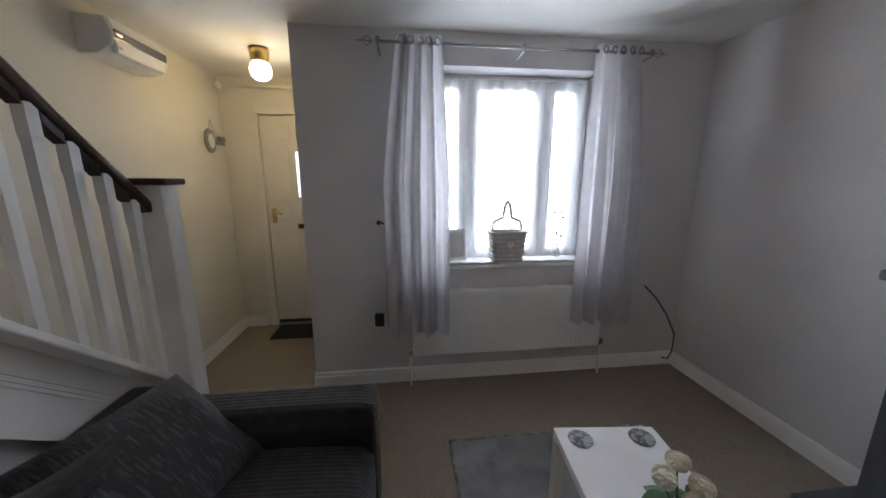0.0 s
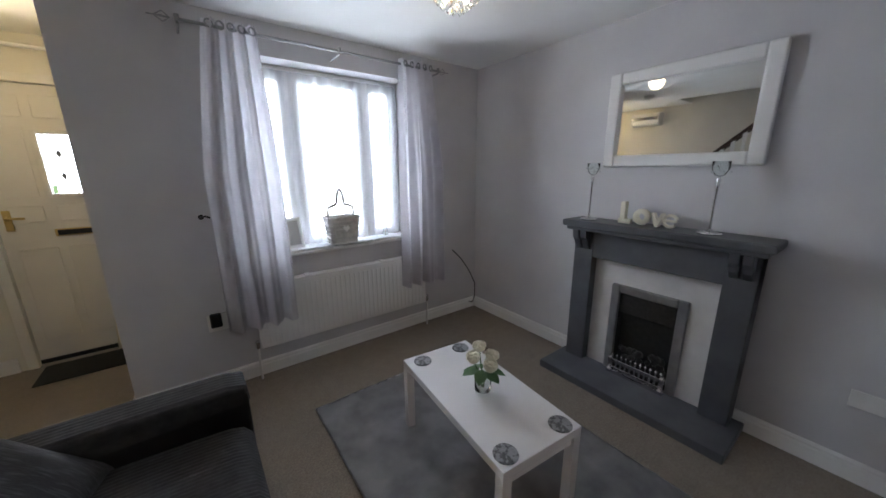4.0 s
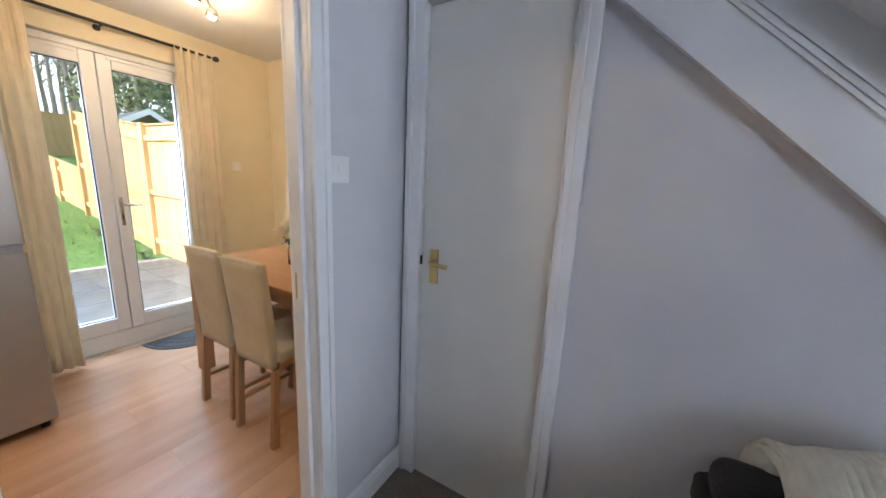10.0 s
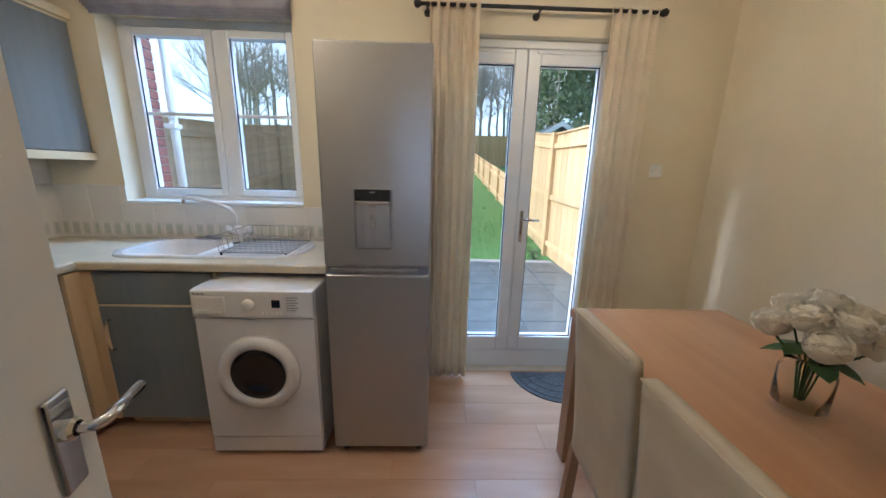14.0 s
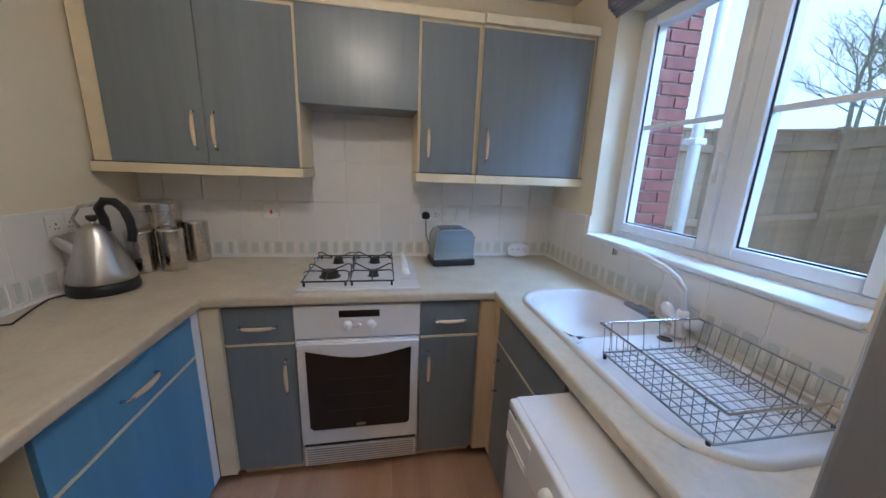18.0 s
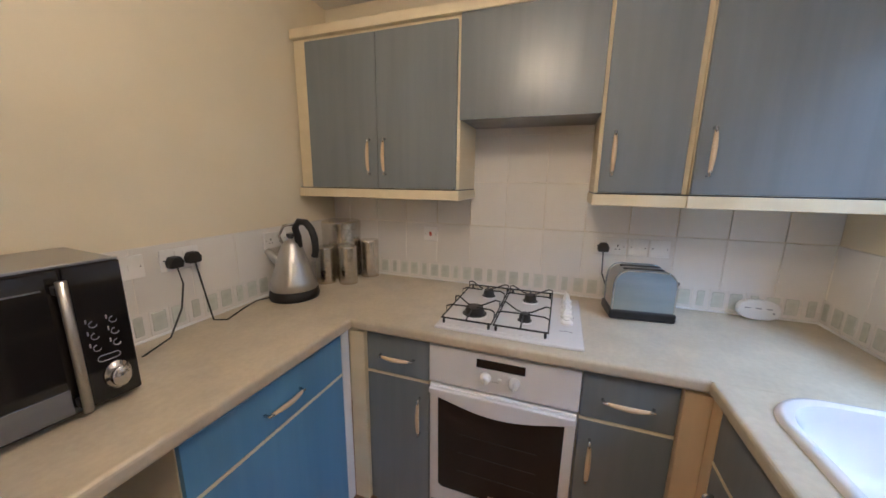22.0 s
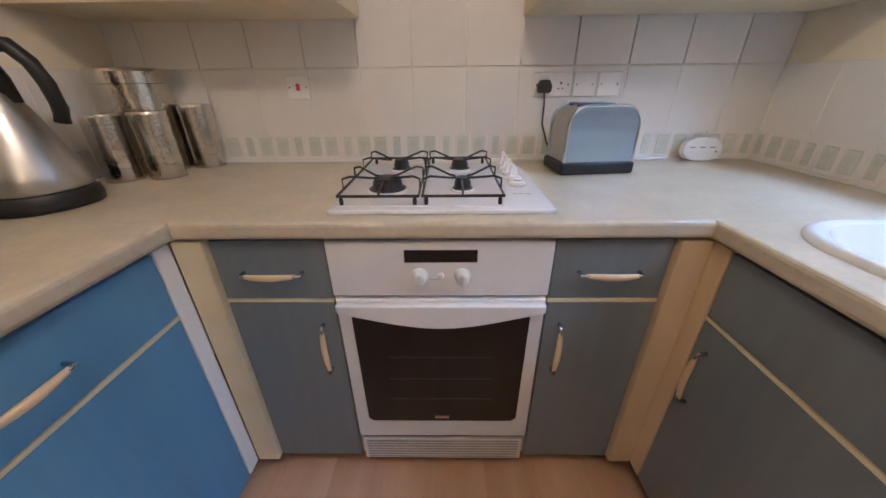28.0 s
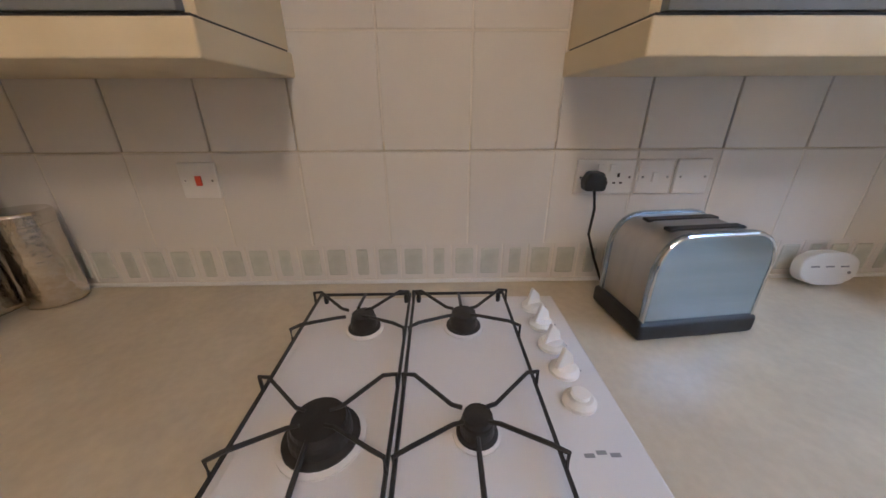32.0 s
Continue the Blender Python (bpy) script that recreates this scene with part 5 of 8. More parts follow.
# balusters with a square head and a tapering stop
yb = 3.838
while yb > 1.55:
    zb, zt = s_up(yb) + 0.012, rail_z(yb) - 0.02
    if zt > 4.0:
        break
    b = bmesh.new()
    hz = zt - zb
    rows = []
    for z, r in ((0, 0.0155), (hz * 0.86, 0.0155), (hz * 0.88, 0.018), (hz, 0.018)):
        rows.append([b.verts.new((sx * r, sy * r, z)) for sx, sy in ((1, 1), (-1, 1), (-1, -1), (1, -1))])
    for a, c in zip(rows, rows[1:]):
        for k in range(4):
            b.faces.new((a[k], a[(k + 1) % 4], c[(k + 1) % 4], c[k]))
    o = part("baluster", b, M_GLOSS, t)
    o.location = (XR, yb, zb)
    sp = part("rail_spacer", prism([(yb - 0.082, rail_z(yb - 0.082) - 0.052), (yb - 0.024, rail_z(yb - 0.024) - 0.052), (yb - 0.024, rail_z(yb - 0.024) - 0.015), (yb - 0.082, rail_z(yb - 0.082) - 0.015)], 'x', XR - 0.018, XR + 0.018), M_DARKWOOD, t)
    yb -= 0.103
yr0, yr1 = YTOP - 0.3, YSTAIR0 - 0.03
part("handrail", prism([(yr0, rail_z(yr0) - 0.02), (yr1, rail_z(yr1) - 0.02), (yr1, rail_z(yr1) + 0.032), (yr0, rail_z(yr0) + 0.032)], 'x', XR - 0.031, XR + 0.031, bevel=0.010), M_DARKWOOD, t, "dark stained wooden handrail")
part("newel_post", prism([(XB - 0.05, YSTAIR0 - 0.05), (XB + 0.05, YSTAIR0 - 0.05), (XB + 0.05, YSTAIR0 + 0.05), (XB - 0.05, YSTAIR0 + 0.05)], 'z', 0, 1.464, bevel=0.006), M_GLOSS, t)
part("newel_cap", box(XB - 0.075, XB + 0.075, YSTAIR0 - 0.07, YSTAIR0 + 0.07, 1.464, 1.491, 0.008), M_DARKWOOD, t, "dark wooden newel cap")
structure("stair_lower_side", prism([(YSTAIR0 - 0.05, 0.0), (YSTAIR0 - 0.05, 0.3), (3.6, 0.4), (3.6, 0)], 'x', XW + 0.002, XW + 0.02), M_GLOSS, "white wall string of the stairs", "trim")

# cupboard door under the stairs
structure("wall_cupboard_head", box(XS - 0.08, XS, YL, 2.06, 2.06, HC), M_WALL, "grey wall over the cupboard door", "wall")
bm = None
for a, b in ((YL + 0.012, 1.465), (2.008, 2.075)):
    bm = box(XS - 0.06, XS + 0.016, a, b, 0, 2.10, 0.005, bm=bm)
    bm = box(XS, XS + 0.024, a + 0.012, a + 0.034, 0, 2.09, 0.004, bm=bm)
bm = box(XS - 0.06, XS + 0.016, 1.465, 2.008, 2.04, 2.10, 0.005, bm=bm)
structure("trim_cupboard", bm, M_GLOSS, "white gloss cupboard door frame", "trim")
t = thing("door_cupboard", pose(XS, 1.737, 0), "flush white cupboard door under the stairs with brass lever", "door", kind="structure")
part("door_leaf", box(-0.045, -0.006, -0.268, 0.268, 0.008, 2.035, 0.003), M_DOOR, t)


def lever(parent, m, material, label, length=0.11):
    h = part("door_handle", box(-0.021, 0.021, -0.008, 0, -0.075, 0.075, 0.004), material, parent, label)
    h.matrix_local = m
    part("lever", tube([(0, -0.006, 0.02), (0, -0.040, 0.02), (0.012, -0.048, 0.02), (length, -0.046, 0.016)], 0.0085, 8), material, h, smooth=True)
    part("rose", lathe([(0.016, 0), (0.016, 0.012), (0.011, 0.016)], 16, m=pose(0, -0.006, 0.02, 90, 0, 0)), material, h)
    return h


lever(t, pose(-0.006, -0.205, 1.045, 0, 0, 90), M_BRASS, "brass lever handle on a back plate", 0.085)
for z in (0.25, 1.09, 1.87):
    part("hinge", box(-0.008, 0.004, 0.262, 0.276, z - 0.045, z + 0.045, 0.002), M_GLOSS, t)
part("latch_keep", box(-0.008, 0.004, -0.288, -0.266, 1.045, 1.085, 0.002), M_BLACK, t)
structure("cupboard_back", box(XW, XS - 0.07, YL, 2.0, 0.004, 0.01), M_CARPET, "carpet in the cupboard", "carpet")

# front door
t = thing("door_front", pose((DX0 + DX1) / 2, YD + 0.03, 0), "cream six-panel front door with a glazed light", "door", kind="structure")
W2 = (DX1 - DX0) / 2
GX0, GX1, GZ0, GZ1 = -0.025, 0.14, 1.325, 1.75
bm = box(-W2, GX0, 0, 0.045, 0.01, DZ)
bm = box(GX1, W2, 0, 0.045, 0.01, DZ, bm=bm)
bm = box(GX0, GX1, 0, 0.045, 0.01, GZ0, bm=bm)
bm = box(GX0, GX1, 0, 0.045, GZ1, DZ, bm=bm)
part("door_leaf", bm, M_DOOR, t)
for x0, x1, z0, z1 in ((-0.27, -0.07, 1.86, 2.01), (-0.02, 0.27, 1.86, 2.01), (-0.27, -0.09, 1.30, 1.80), (-0.27, -0.09, 1.12, 1.24), (-0.02, 0.27, 1.12, 1.24), (-0.27, -0.07, 0.20, 0.92), (-0.02, 0.27, 0.20, 0.92)):
    bm = box(x0, x1, -0.006, 0.0, z0, z1, 0.005)
    part("door_panel", bm, M_DOOR, t)
part("glazing_frame", merge(merge(box(GX0 - 0.03, GX0, -0.014, 0, GZ0 - 0.03, GZ1 + 0.03, 0.005), box(GX1, GX1 + 0.03, -0.014, 0, GZ0 - 0.03, GZ1 + 0.03, 0.005)), merge(box(GX0, GX1, -0.014, 0, GZ0 - 0.03, GZ0, 0.005), box(GX0, GX1, -0.014, 0, GZ1, GZ1 + 0.03, 0.005))), M_DOOR, t)
gl = part("door_glass", box(GX0, GX1, 0.015, 0.021, GZ0, GZ1), M_GLASS, t, "clear door light with lead diamonds")
gl.visible_shadow = False
bm = None
for k in (0.30, 0.68):
    cz, cx = GZ0 + (GZ1 - GZ0) * k, (GX0 + GX1) / 2
    part("diamond", prism([(cx - 0.018, cz), (cx, cz + 0.034), (cx + 0.018, cz), (cx, cz - 0.034)], 'y', 0.010, 0.014), M_GALV, gl, "grey leaded diamond")
bm = None
for x in (GX0 + 0.03, (GX0 + GX1) / 2, GX1 - 0.03):
    bm = box(x - 0.002, x + 0.002, 0.011, 0.015, GZ0, GZ1, bm=bm)
part("lead_line", bm, M_GALV, gl)
lp = part("letter_plate", box(-0.065, 0.165, -0.012, 0.0, 1.005, 1.06, 0.004), M_BRASS, t)
part("letter_flap", box(-0.05, 0.15, -0.016, -0.011, 1.013, 1.052, 0.002), M_BLACK, lp)
lever(t, pose(-0.275, 0.0, 1.14), M_BRASS, "polished brass lever lock plate", 0.09)
part("weather_strip", box(-W2, W2, -0.012, 0.0, 0.012, 0.045, 0.003), M_BLACK, t, "dark weather strip")
bm = None
for a, b in ((DX0 - 0.06, DX0 - 0.003), (DX1 + 0.003, DX1 + 0.06)):
    bm = box(a, b, YD - 0.018, YD + 0.10, 0, DZ + 0.06, 0.004, bm=bm)
bm = box(DX0 - 0.003, DX1 + 0.003, YD - 0.018, YD + 0.10, DZ + 0.003, DZ + 0.06, 0.004, bm=bm)
structure("trim_front_door", bm, M_DOOR, "cream front door frame", "trim")
tagged(obj("doormat", box(-3.36, -2.78, YD - 0.36, YD - 0.04, 0, 0.012, 0.004), M_MAT), "black rectangular doormat at the front door", "doormat")
# curtain beside the front door, on a rail
t = thing("door_curtain_rail", pose(0, 0, 0), "white curtain rail over the front door", "curtain rail")
part("rail", tube([(XW + 0.04, YD - 0.09, 2.30), (XH - 0.01, YD - 0.09, 2.30)], 0.013, 10), M_GLOSS, t, smooth=True)
part("finial", lathe([(0, -0.03), (0.02, -0.024), (0.03, 0), (0.02, 0.024), (0, 0.03)], 16, m=pose(XW + 0.05, YD - 0.09, 2.30)), M_GLOSS, t, smooth=True)


def drape(x0, x1, y, z0, z1, folds, depth, waist=None, lean=0.0, n=90, rows=24, phase=0.0, axis='x', thick=0.002):
    """A hanging curtain with soft folds; waist: (height, share of the width that is left, anchor 0..1)."""
    def fn(u, v):
        z = z0 + (z1 - z0) * v
        wdt = 1.0
        anchor = 0.5
        if waist:
            h, share, anchor = waist
            d = (z - h) / (z1 - z0)
            wdt = share + (1 - share) * min(1.0, (abs(d) / (0.75 if d > 0 else 0.45)) ** 0.9)
        x = x0 + (x1 - x0) * (anchor + (u - anchor) * wdt) + lean * (1 - v)
        f = math.sin(u * folds * 2 * math.pi + phase + 0.5 * math.sin(v * 2.2 + u * 5))
        f2 = 0.3 * math.sin(u * folds * 4.3 * math.pi + 1.3 + v * 1.4)
        d = depth * (f + f2) * (0.75 + 0.35 * (1 - v))
        return (x, y + d, z) if axis == 'x' else (y + d, x, z)
    return sheet(fn, n, rows, thick)


tagged(obj("door_curtain", drape(-2.935, -2.745, YD - 0.09, 0.03, 2.285, 4, 0.022, (1.08, 0.45, 0.95)), M_CURTK, smooth=True), "cream curtain tied back beside the front door", "curtain")
tagged(obj("curtain_tieback", lathe([(0.05, -0.015), (0.055, 0), (0.05, 0.015)], 18, m=pose(-2.775, YD - 0.09, 1.07)), M_GLOSS), "pale tieback round the door curtain", "tieback")

# wall heater, key rack, ceiling lamp, smoke alarm in the hall
t = thing("fan_heater", pose(XW, 4.71, 2.125, 0, 0, -90), "cream wall-mounted fan heater near the ceiling", "heater")
part("heater_case", prism([(0.0, 0.0), (0.10, 0.005), (0.165, 0.05), (0.18, 0.10), (0.15, 0.185), (0, 0.195)], 'x', -0.20, 0.22, bevel=0.008), M_PLASTIC, t)
part("outlet_grille", box(-0.185, 0.205, 0.150, 0.1815, 0.082, 0.128, 0.004), M_DARKSTEEL, t, "dark air outlet slot")
for k in range(4):
    part("outlet_slat", box(-0.18, 0.20, 0.170, 0.1835, 0.088 + 0.010 * k, 0.0905 + 0.010 * k), M_BLACK, t)
part("lower_panel", box(-0.16, 0.205, 0.150, 0.180, 0.010, 0.076, 0.008), M_PLASTIC, t)
part("upper_panel", prism([(0.172, 0.132), (0.176, 0.132), (0.156, 0.182), (0.150, 0.182)], 'x', -0.17, 0.205), M_PLASTIC, t)
part("control_knob", box(0.165, 0.205, 0.180, 0.190, 0.098, 0.112, 0.003), M_CHROME, t, "bright control slider")
part("badge", box(0.17, 0.19, 0.179, 0.182, 0.035, 0.047, 0.001), M_GALV, t)
t = thing("key_rack", pose(XW + 0.002, 5.60, 1.715, 0, 0, -90), "grey wooden key-shaped hook rack on a string", "key rack")
part("rack_bow", prism([(0.075 * math.cos(a), 0.10 + 0.10 * math.sin(a)) for a in [2 * math.pi * k / 22 for k in range(22)]], 'y', 0.0, 0.02, bevel=0.004), M_GALV, t)
part("rack_face", prism([(0.045 * math.cos(a), 0.10 + 0.06 * math.sin(a)) for a in [2 * math.pi * k / 22 for k in range(22)]], 'y', 0.02, 0.024), M_PLASTIC, t)
part("rack_stem", box(-0.22, -0.06, 0.0, 0.02, 0.08, 0.12, 0.004), M_GALV, t)
for k in range(2):
    part("hook", box(-0.20 + 0.05 * k, -0.17 + 0.05 * k, 0.0, 0.04, 0.11, 0.15, 0.004), M_GALV, t)
part("string", tube([(0.0, 0.006, 0.19), (-0.04, 0.004, 0.28), (-0.14, 0.006, 0.12)], 0.003, 6), M_BARK, t)
t = thing("ceiling_lamp", pose(-3.06, 5.14, HC), "lit globe ceiling lamp on a brass base in the hall", "ceiling lamp")
part("lamp_base", lathe([(0.0, 0), (0.062, 0), (0.066, -0.025), (0.058, -0.085), (0.05, -0.092)], 28), M_BRASS, t, smooth=True)
part("globe", lathe([(0.045, -0.085), (0.066, -0.110), (0.074, -0.145), (0.064, -0.185), (0.036, -0.208), (0, -0.214)], 32), M_BULB, t, "opal glass globe, lit", smooth=True)
t = thing("smoke_alarm", pose(-2.62, 4.28, HC), "white round smoke alarm on the ceiling", "smoke alarm")
part("alarm_case", lathe([(0.062, 0), (0.062, -0.018), (0.045, -0.038), (0.012, -0.042), (0, -0.042)], 28), M_PLASTIC, t, smooth=True)
part("alarm_button", lathe([(0.012, -0.041), (0.012, -0.046), (0, -0.046)], 14), M_GALV, t)

# front window
YG = YN + 0.17
t = thing("window_1", pose(0, 0, 0), "white framed three-light front window with net curtain", "window", kind="structure")
bm = box(WX0, WX1, YG, YG + 0.06, WZ0, WZ0 + 0.07, 0.006)
bm = box(WX0, WX1, YG, YG + 0.06, WZ1 - 0.07, WZ1, 0.006, bm=bm)
for a in (WX0, WX1 - 0.07):
    bm = box(a, a + 0.07, YG, YG + 0.06, WZ0 + 0.07, WZ1 - 0.07, 0.006, bm=bm)
part("window_frame", bm, M_UPVC, t)
MU = (WX0 + 0.33, WX1 - 0.33)
for a in MU:
    part("mullion", box(a - 0.04, a + 0.04, YG - 0.006, YG + 0.06, WZ0 + 0.07, WZ1 - 0.07, 0.006), M_UPVC, t)
for a, b in ((WX0 + 0.07, MU[0] - 0.04), (MU[0] + 0.04, MU[1] - 0.04), (MU[1] + 0.04, WX1 - 0.07)):
    g = part("pane", box(a, b, YG + 0.03, YG + 0.036, WZ0 + 0.07, WZ1 - 0.07), M_GLASS, t)
    g.visible_shadow = False
    sash = box(a, a + 0.035, YG - 0.004, YG + 0.03, WZ0 + 0.07, WZ1 - 0.07, 0.004)
    sash = box(b - 0.035, b, YG - 0.004, YG + 0.03, WZ0 + 0.07, WZ1 - 0.07, 0.004, bm=sash)
    sash = box(a + 0.035, b - 0.035, YG - 0.004, YG + 0.03, WZ1 - 0.105, WZ1 - 0.07, 0.004, bm=sash)
    part("sash", sash, M_UPVC, t)
part("window_sill", box(WX0 - 0.03, WX1 + 0.03, YN - 0.035, YG, WZ0 - 0.028, WZ0 - 0.001, 0.008), M_GLOSS, t)

M_NET = bpy.data.materials.new("sheer_net")
M_NET.use_nodes = True
nt = M_NET.node_tree
nt.nodes.remove(nt.nodes["Principled BSDF"])
tl = nt.nodes.new("ShaderNodeBsdfTranslucent")
tl.inputs[0].default_value = (0.92, 0.93, 0.96, 1)
tp = nt.nodes.new("ShaderNodeBsdfTransparent")
mx = nt.nodes.new("ShaderNodeMixShader")
wv = nt.nodes.new("ShaderNodeTexNoise")
wv.inputs["Scale"].default_value = 14
mr = nt.nodes.new("ShaderNodeMapRange")
mr.inputs[3].default_value, mr.inputs[4].default_value = 0.42, 0.62
nt.links.new(wv.outputs[0], mr.inputs[0])
nt.links.new(mr.outputs[0], mx.inputs[0])
nt.links.new(tl.outputs[0], mx.inputs[1])
nt.links.new(tp.outputs[0], mx.inputs[2])
nt.links.new(mx.outputs[0], nt.nodes["Material Output"].inputs[0])
net = tagged(obj("net_curtain", sheet(lambda u, v: (WX0 + 0.03 + (WX1 - WX0 - 0.06) * u, YG - 0.03 + 0.010 * math.sin(u * 70 + math.sin(v * 3)), WZ0 + 0.012 + (WZ1 - WZ0 - 0.05) * v), 120, 6), M_NET, smooth=True), "sheer white net curtain in front of the panes", "net curtain")
# lace runner on the sill
tagged(obj("lace_runner", sheet(lambda u, v: (WX0 + 0.05 + (WX1 - WX0 - 0.1) * u, YN - 0.032 + 0.15 * v, WZ0 + 0.012 + 0.010 * noise.noise(Vector((u * 30, v * 6, 1))) - 0.02 * max(0, 0.12 - v)), 90, 10, 0.003), M_LACE, smooth=True), "crumpled white lace runner along the window sill", "lace")
# basket, photo frame, flower sprig on the sill
t = thing("wicker_basket", pose(-1.325, YN + 0.03, WZ0 + 0.014) @ Matrix.Scale(1.25, 4), "grey-white wicker basket with a tall hoop handle", "basket")
part("basket_body", sheet(lambda u, v: ((0.082 + 0.022 * v) * math.copysign(min(1, abs(math.cos(2 * math.pi * u)) * 1.25), math.cos(2 * math.pi * u)), (0.052 + 0.016 * v) * math.copysign(min(1, abs(math.sin(2 * math.pi * u)) * 1.25), math.sin(2 * math.pi * u)) , 0.175 * v), 48, 12, 0.006), M_WICKER, t)
for k in range(7):
    z = 0.012 + 0.026 * k
    s = 0.082 + 0.022 * z / 0.175
    part("weave_band", tube([(s * math.copysign(min(1, abs(math.cos(a)) * 1.25), math.cos(a)) * 1.02, s * 0.65 * math.copysign(min(1, abs(math.sin(a)) * 1.25), math.sin(a)) * 1.04, z) for a in [2 * math.pi * j / 28 for j in range(28)]], 0.0065, 6, closed=True), M_WICKER, t)
part("basket_base", box(-0.08, 0.08, -0.05, 0.05, 0, 0.006), M_WICKER, t)
part("hoop_handle", tube([(0.085 * math.cos(a) * (1 if abs(math.cos(a)) > 0.9 else 0.32), 0, 0.175 + 0.165 * math.sin(a)) for a in [math.pi * j / 20 for j in range(21)]], 0.009, 8), M_WICKER, t, smooth=True)
part("heart_tag", prism([(0, -0.02), (0.02, 0.004), (0.012, 0.018), (0, 0.010), (-0.012, 0.018), (-0.02, 0.004)], 'y', -0.082, -0.074), M_PLASTIC, t).location = (0.0, 0, 0.10)
t = thing("photo_frame", pose(-1.70, YN + 0.03, WZ0 + 0.016, -12, 0, 12), "silver-white photo frame standing on the sill", "photo frame")
part("frame_border", merge(merge(box(-0.085, -0.06, -0.008, 0.008, 0, 0.23, 0.003), box(0.06, 0.085, -0.008, 0.008, 0, 0.23, 0.003)), merge(box(-0.06, 0.06, -0.008, 0.008, 0, 0.025, 0.003), box(-0.06, 0.06, -0.008, 0.008, 0.205, 0.23, 0.003))), M_PLASTIC, t)
part("picture", box(-0.06, 0.06, -0.001, 0.004, 0.025, 0.205), M_MARBLE, t)
t = thing("flower_sprig", pose(-0.93, YN + 0.05, WZ0 + 0.014), "dried sprig with pale flowers in a small glass on the sill", "flower sprig")
part("bud_vase", lathe([(0.02, 0), (0.026, 0.03), (0.012, 0.08), (0.012, 0.11), (0.010, 0.11), (0.010, 0.08), (0.022, 0.03), (0, 0.008)], 16), M_VASE, t, smooth=True)
part("stem", tube([(0, 0, 0.01), (0.006, 0.004, 0.12), (-0.012, 0.0, 0.22), (0.01, 0, 0.33)], 0.003, 6), M_BARK, t)
for k, (x, z) in enumerate(((-0.03, 0.33), (0.012, 0.345), (0.035, 0.31), (-0.02, 0.19), (0.02, 0.17))):
    part("blossom", lathe([(0, 0), (0.010, 0.004), (0.016, 0.016), (0.006, 0.02), (0, 0.018)], 8, m=pose(x, 0, z, 60 * (k % 3), 30 * k, 0)), M_WICKER, t)

# curtains on a pole
t = thing("curtain_pole", pose(0, 0, 0), "slim grey curtain pole with caged finials", "curtain pole")
part("pole", tube([(-2.20, YN - 0.165, 2.262), (-0.50, YN - 0.165, 2.262)], 0.009, 10), M_GALV, t, smooth=True)
for x, s in ((-2.22, -1), (-0.48, 1)):
    for k in range(4):
        part("finial", tube([(x, YN - 0.165, 2.262), (x + s * 0.03, YN - 0.165 + 0.024 * math.cos(k * 1.57 + .4), 2.262 + 0.024 * math.sin(k * 1.57 + .4)), (x + s * 0.065, YN - 0.165, 2.262), (x + s * 0.095, YN - 0.165, 2.262)], 0.0035, 6), M_GALV, t)
for x in (-2.19, -1.32, -0.49):
    part("bracket", tube([(x, YN, 2.245), (x, YN - 0.165, 2.248)], 0.007, 8), M_GALV, t)
    part("bracket_knob", lathe([(0.012, 0), (0.012, 0.03), (0, 0.034)], 12, m=pose(x, YN - 0.165, 2.255)), M_GALV, t)
CL = tagged(obj("curtain", drape(-2.19, -1.77, YN - 0.165, 0.445, 2.30, 4.0, 0.042, (2.30, 0.64, 0.70), phase=0.6, thick=0.0), M_CURT, smooth=True), "grey eyelet curtain hanging at the front window", "curtain", "window curtains")
CR = tagged(obj("curtain", drape(-0.87, -0.42, YN - 0.165, 0.47, 2.30, 4.0, 0.042, (2.30, 0.66, 0.12), phase=2.2, thick=0.0), M_CURT, smooth=True), "grey eyelet curtain hanging at the front window", "curtain", "window curtains")
for x0, x1 in ((-2.08, -1.82), (-0.85, -0.56)):
    for k in range(5):
        xx = x0 + (x1 - x0) * (k + 0.5) / 5
        o = part("eyelet", lathe([(0.016, -0.004), (0.024, -0.004), (0.024, 0.004), (0.016, 0.004)], 16, m=pose(xx, YN - 0.165 - 0.036, 2.262, 90, 0, 25)), M_GALV, CL if x1 < -1 else CR)
t = thing("tieback_hook", pose(-2.235, YN, 1.20), "dark metal curtain hook on the wall", "hook")
part("hook", tube([(0, 0, 0), (0, -0.045, 0), (0.02, -0.075, 0.012), (0.045, -0.08, 0.0)], 0.006, 8), M_IRON, t)
part("hook_plate", lathe([(0.016, 0), (0.016, 0.004), (0, 0.005)], 14, m=pose(0, 0, 0, 90, 0, 0)), M_IRON, t)

# radiator
t = thing("radiator", pose(0, 0, 0), "white panel radiator under the front window", "radiator")
RA0, RA1, RZ0, RZ1 = -2.02, -0.60, 0.235, 0.705
bm = box(RA0, RA1, YN - 0.085, YN - 0.06, RZ0, RZ1, 0.010, 3)
part("radiator_panel", bm, M_GLOSS, t)
for k in range(36):
    x = RA0 + 0.03 + (RA1 - RA0 - 0.06) * k / 35
    part("panel_flute", box(x - 0.008, x + 0.008, YN - 0.0885, YN - 0.083, RZ0 + 0.03, RZ1 - 0.035, 0.003), M_GLOSS, t)
part("top_grille", box(RA0, RA1, YN - 0.088, YN - 0.015, RZ1 - 0.004, RZ1 + 0.012, 0.004), M_GLOSS, t)
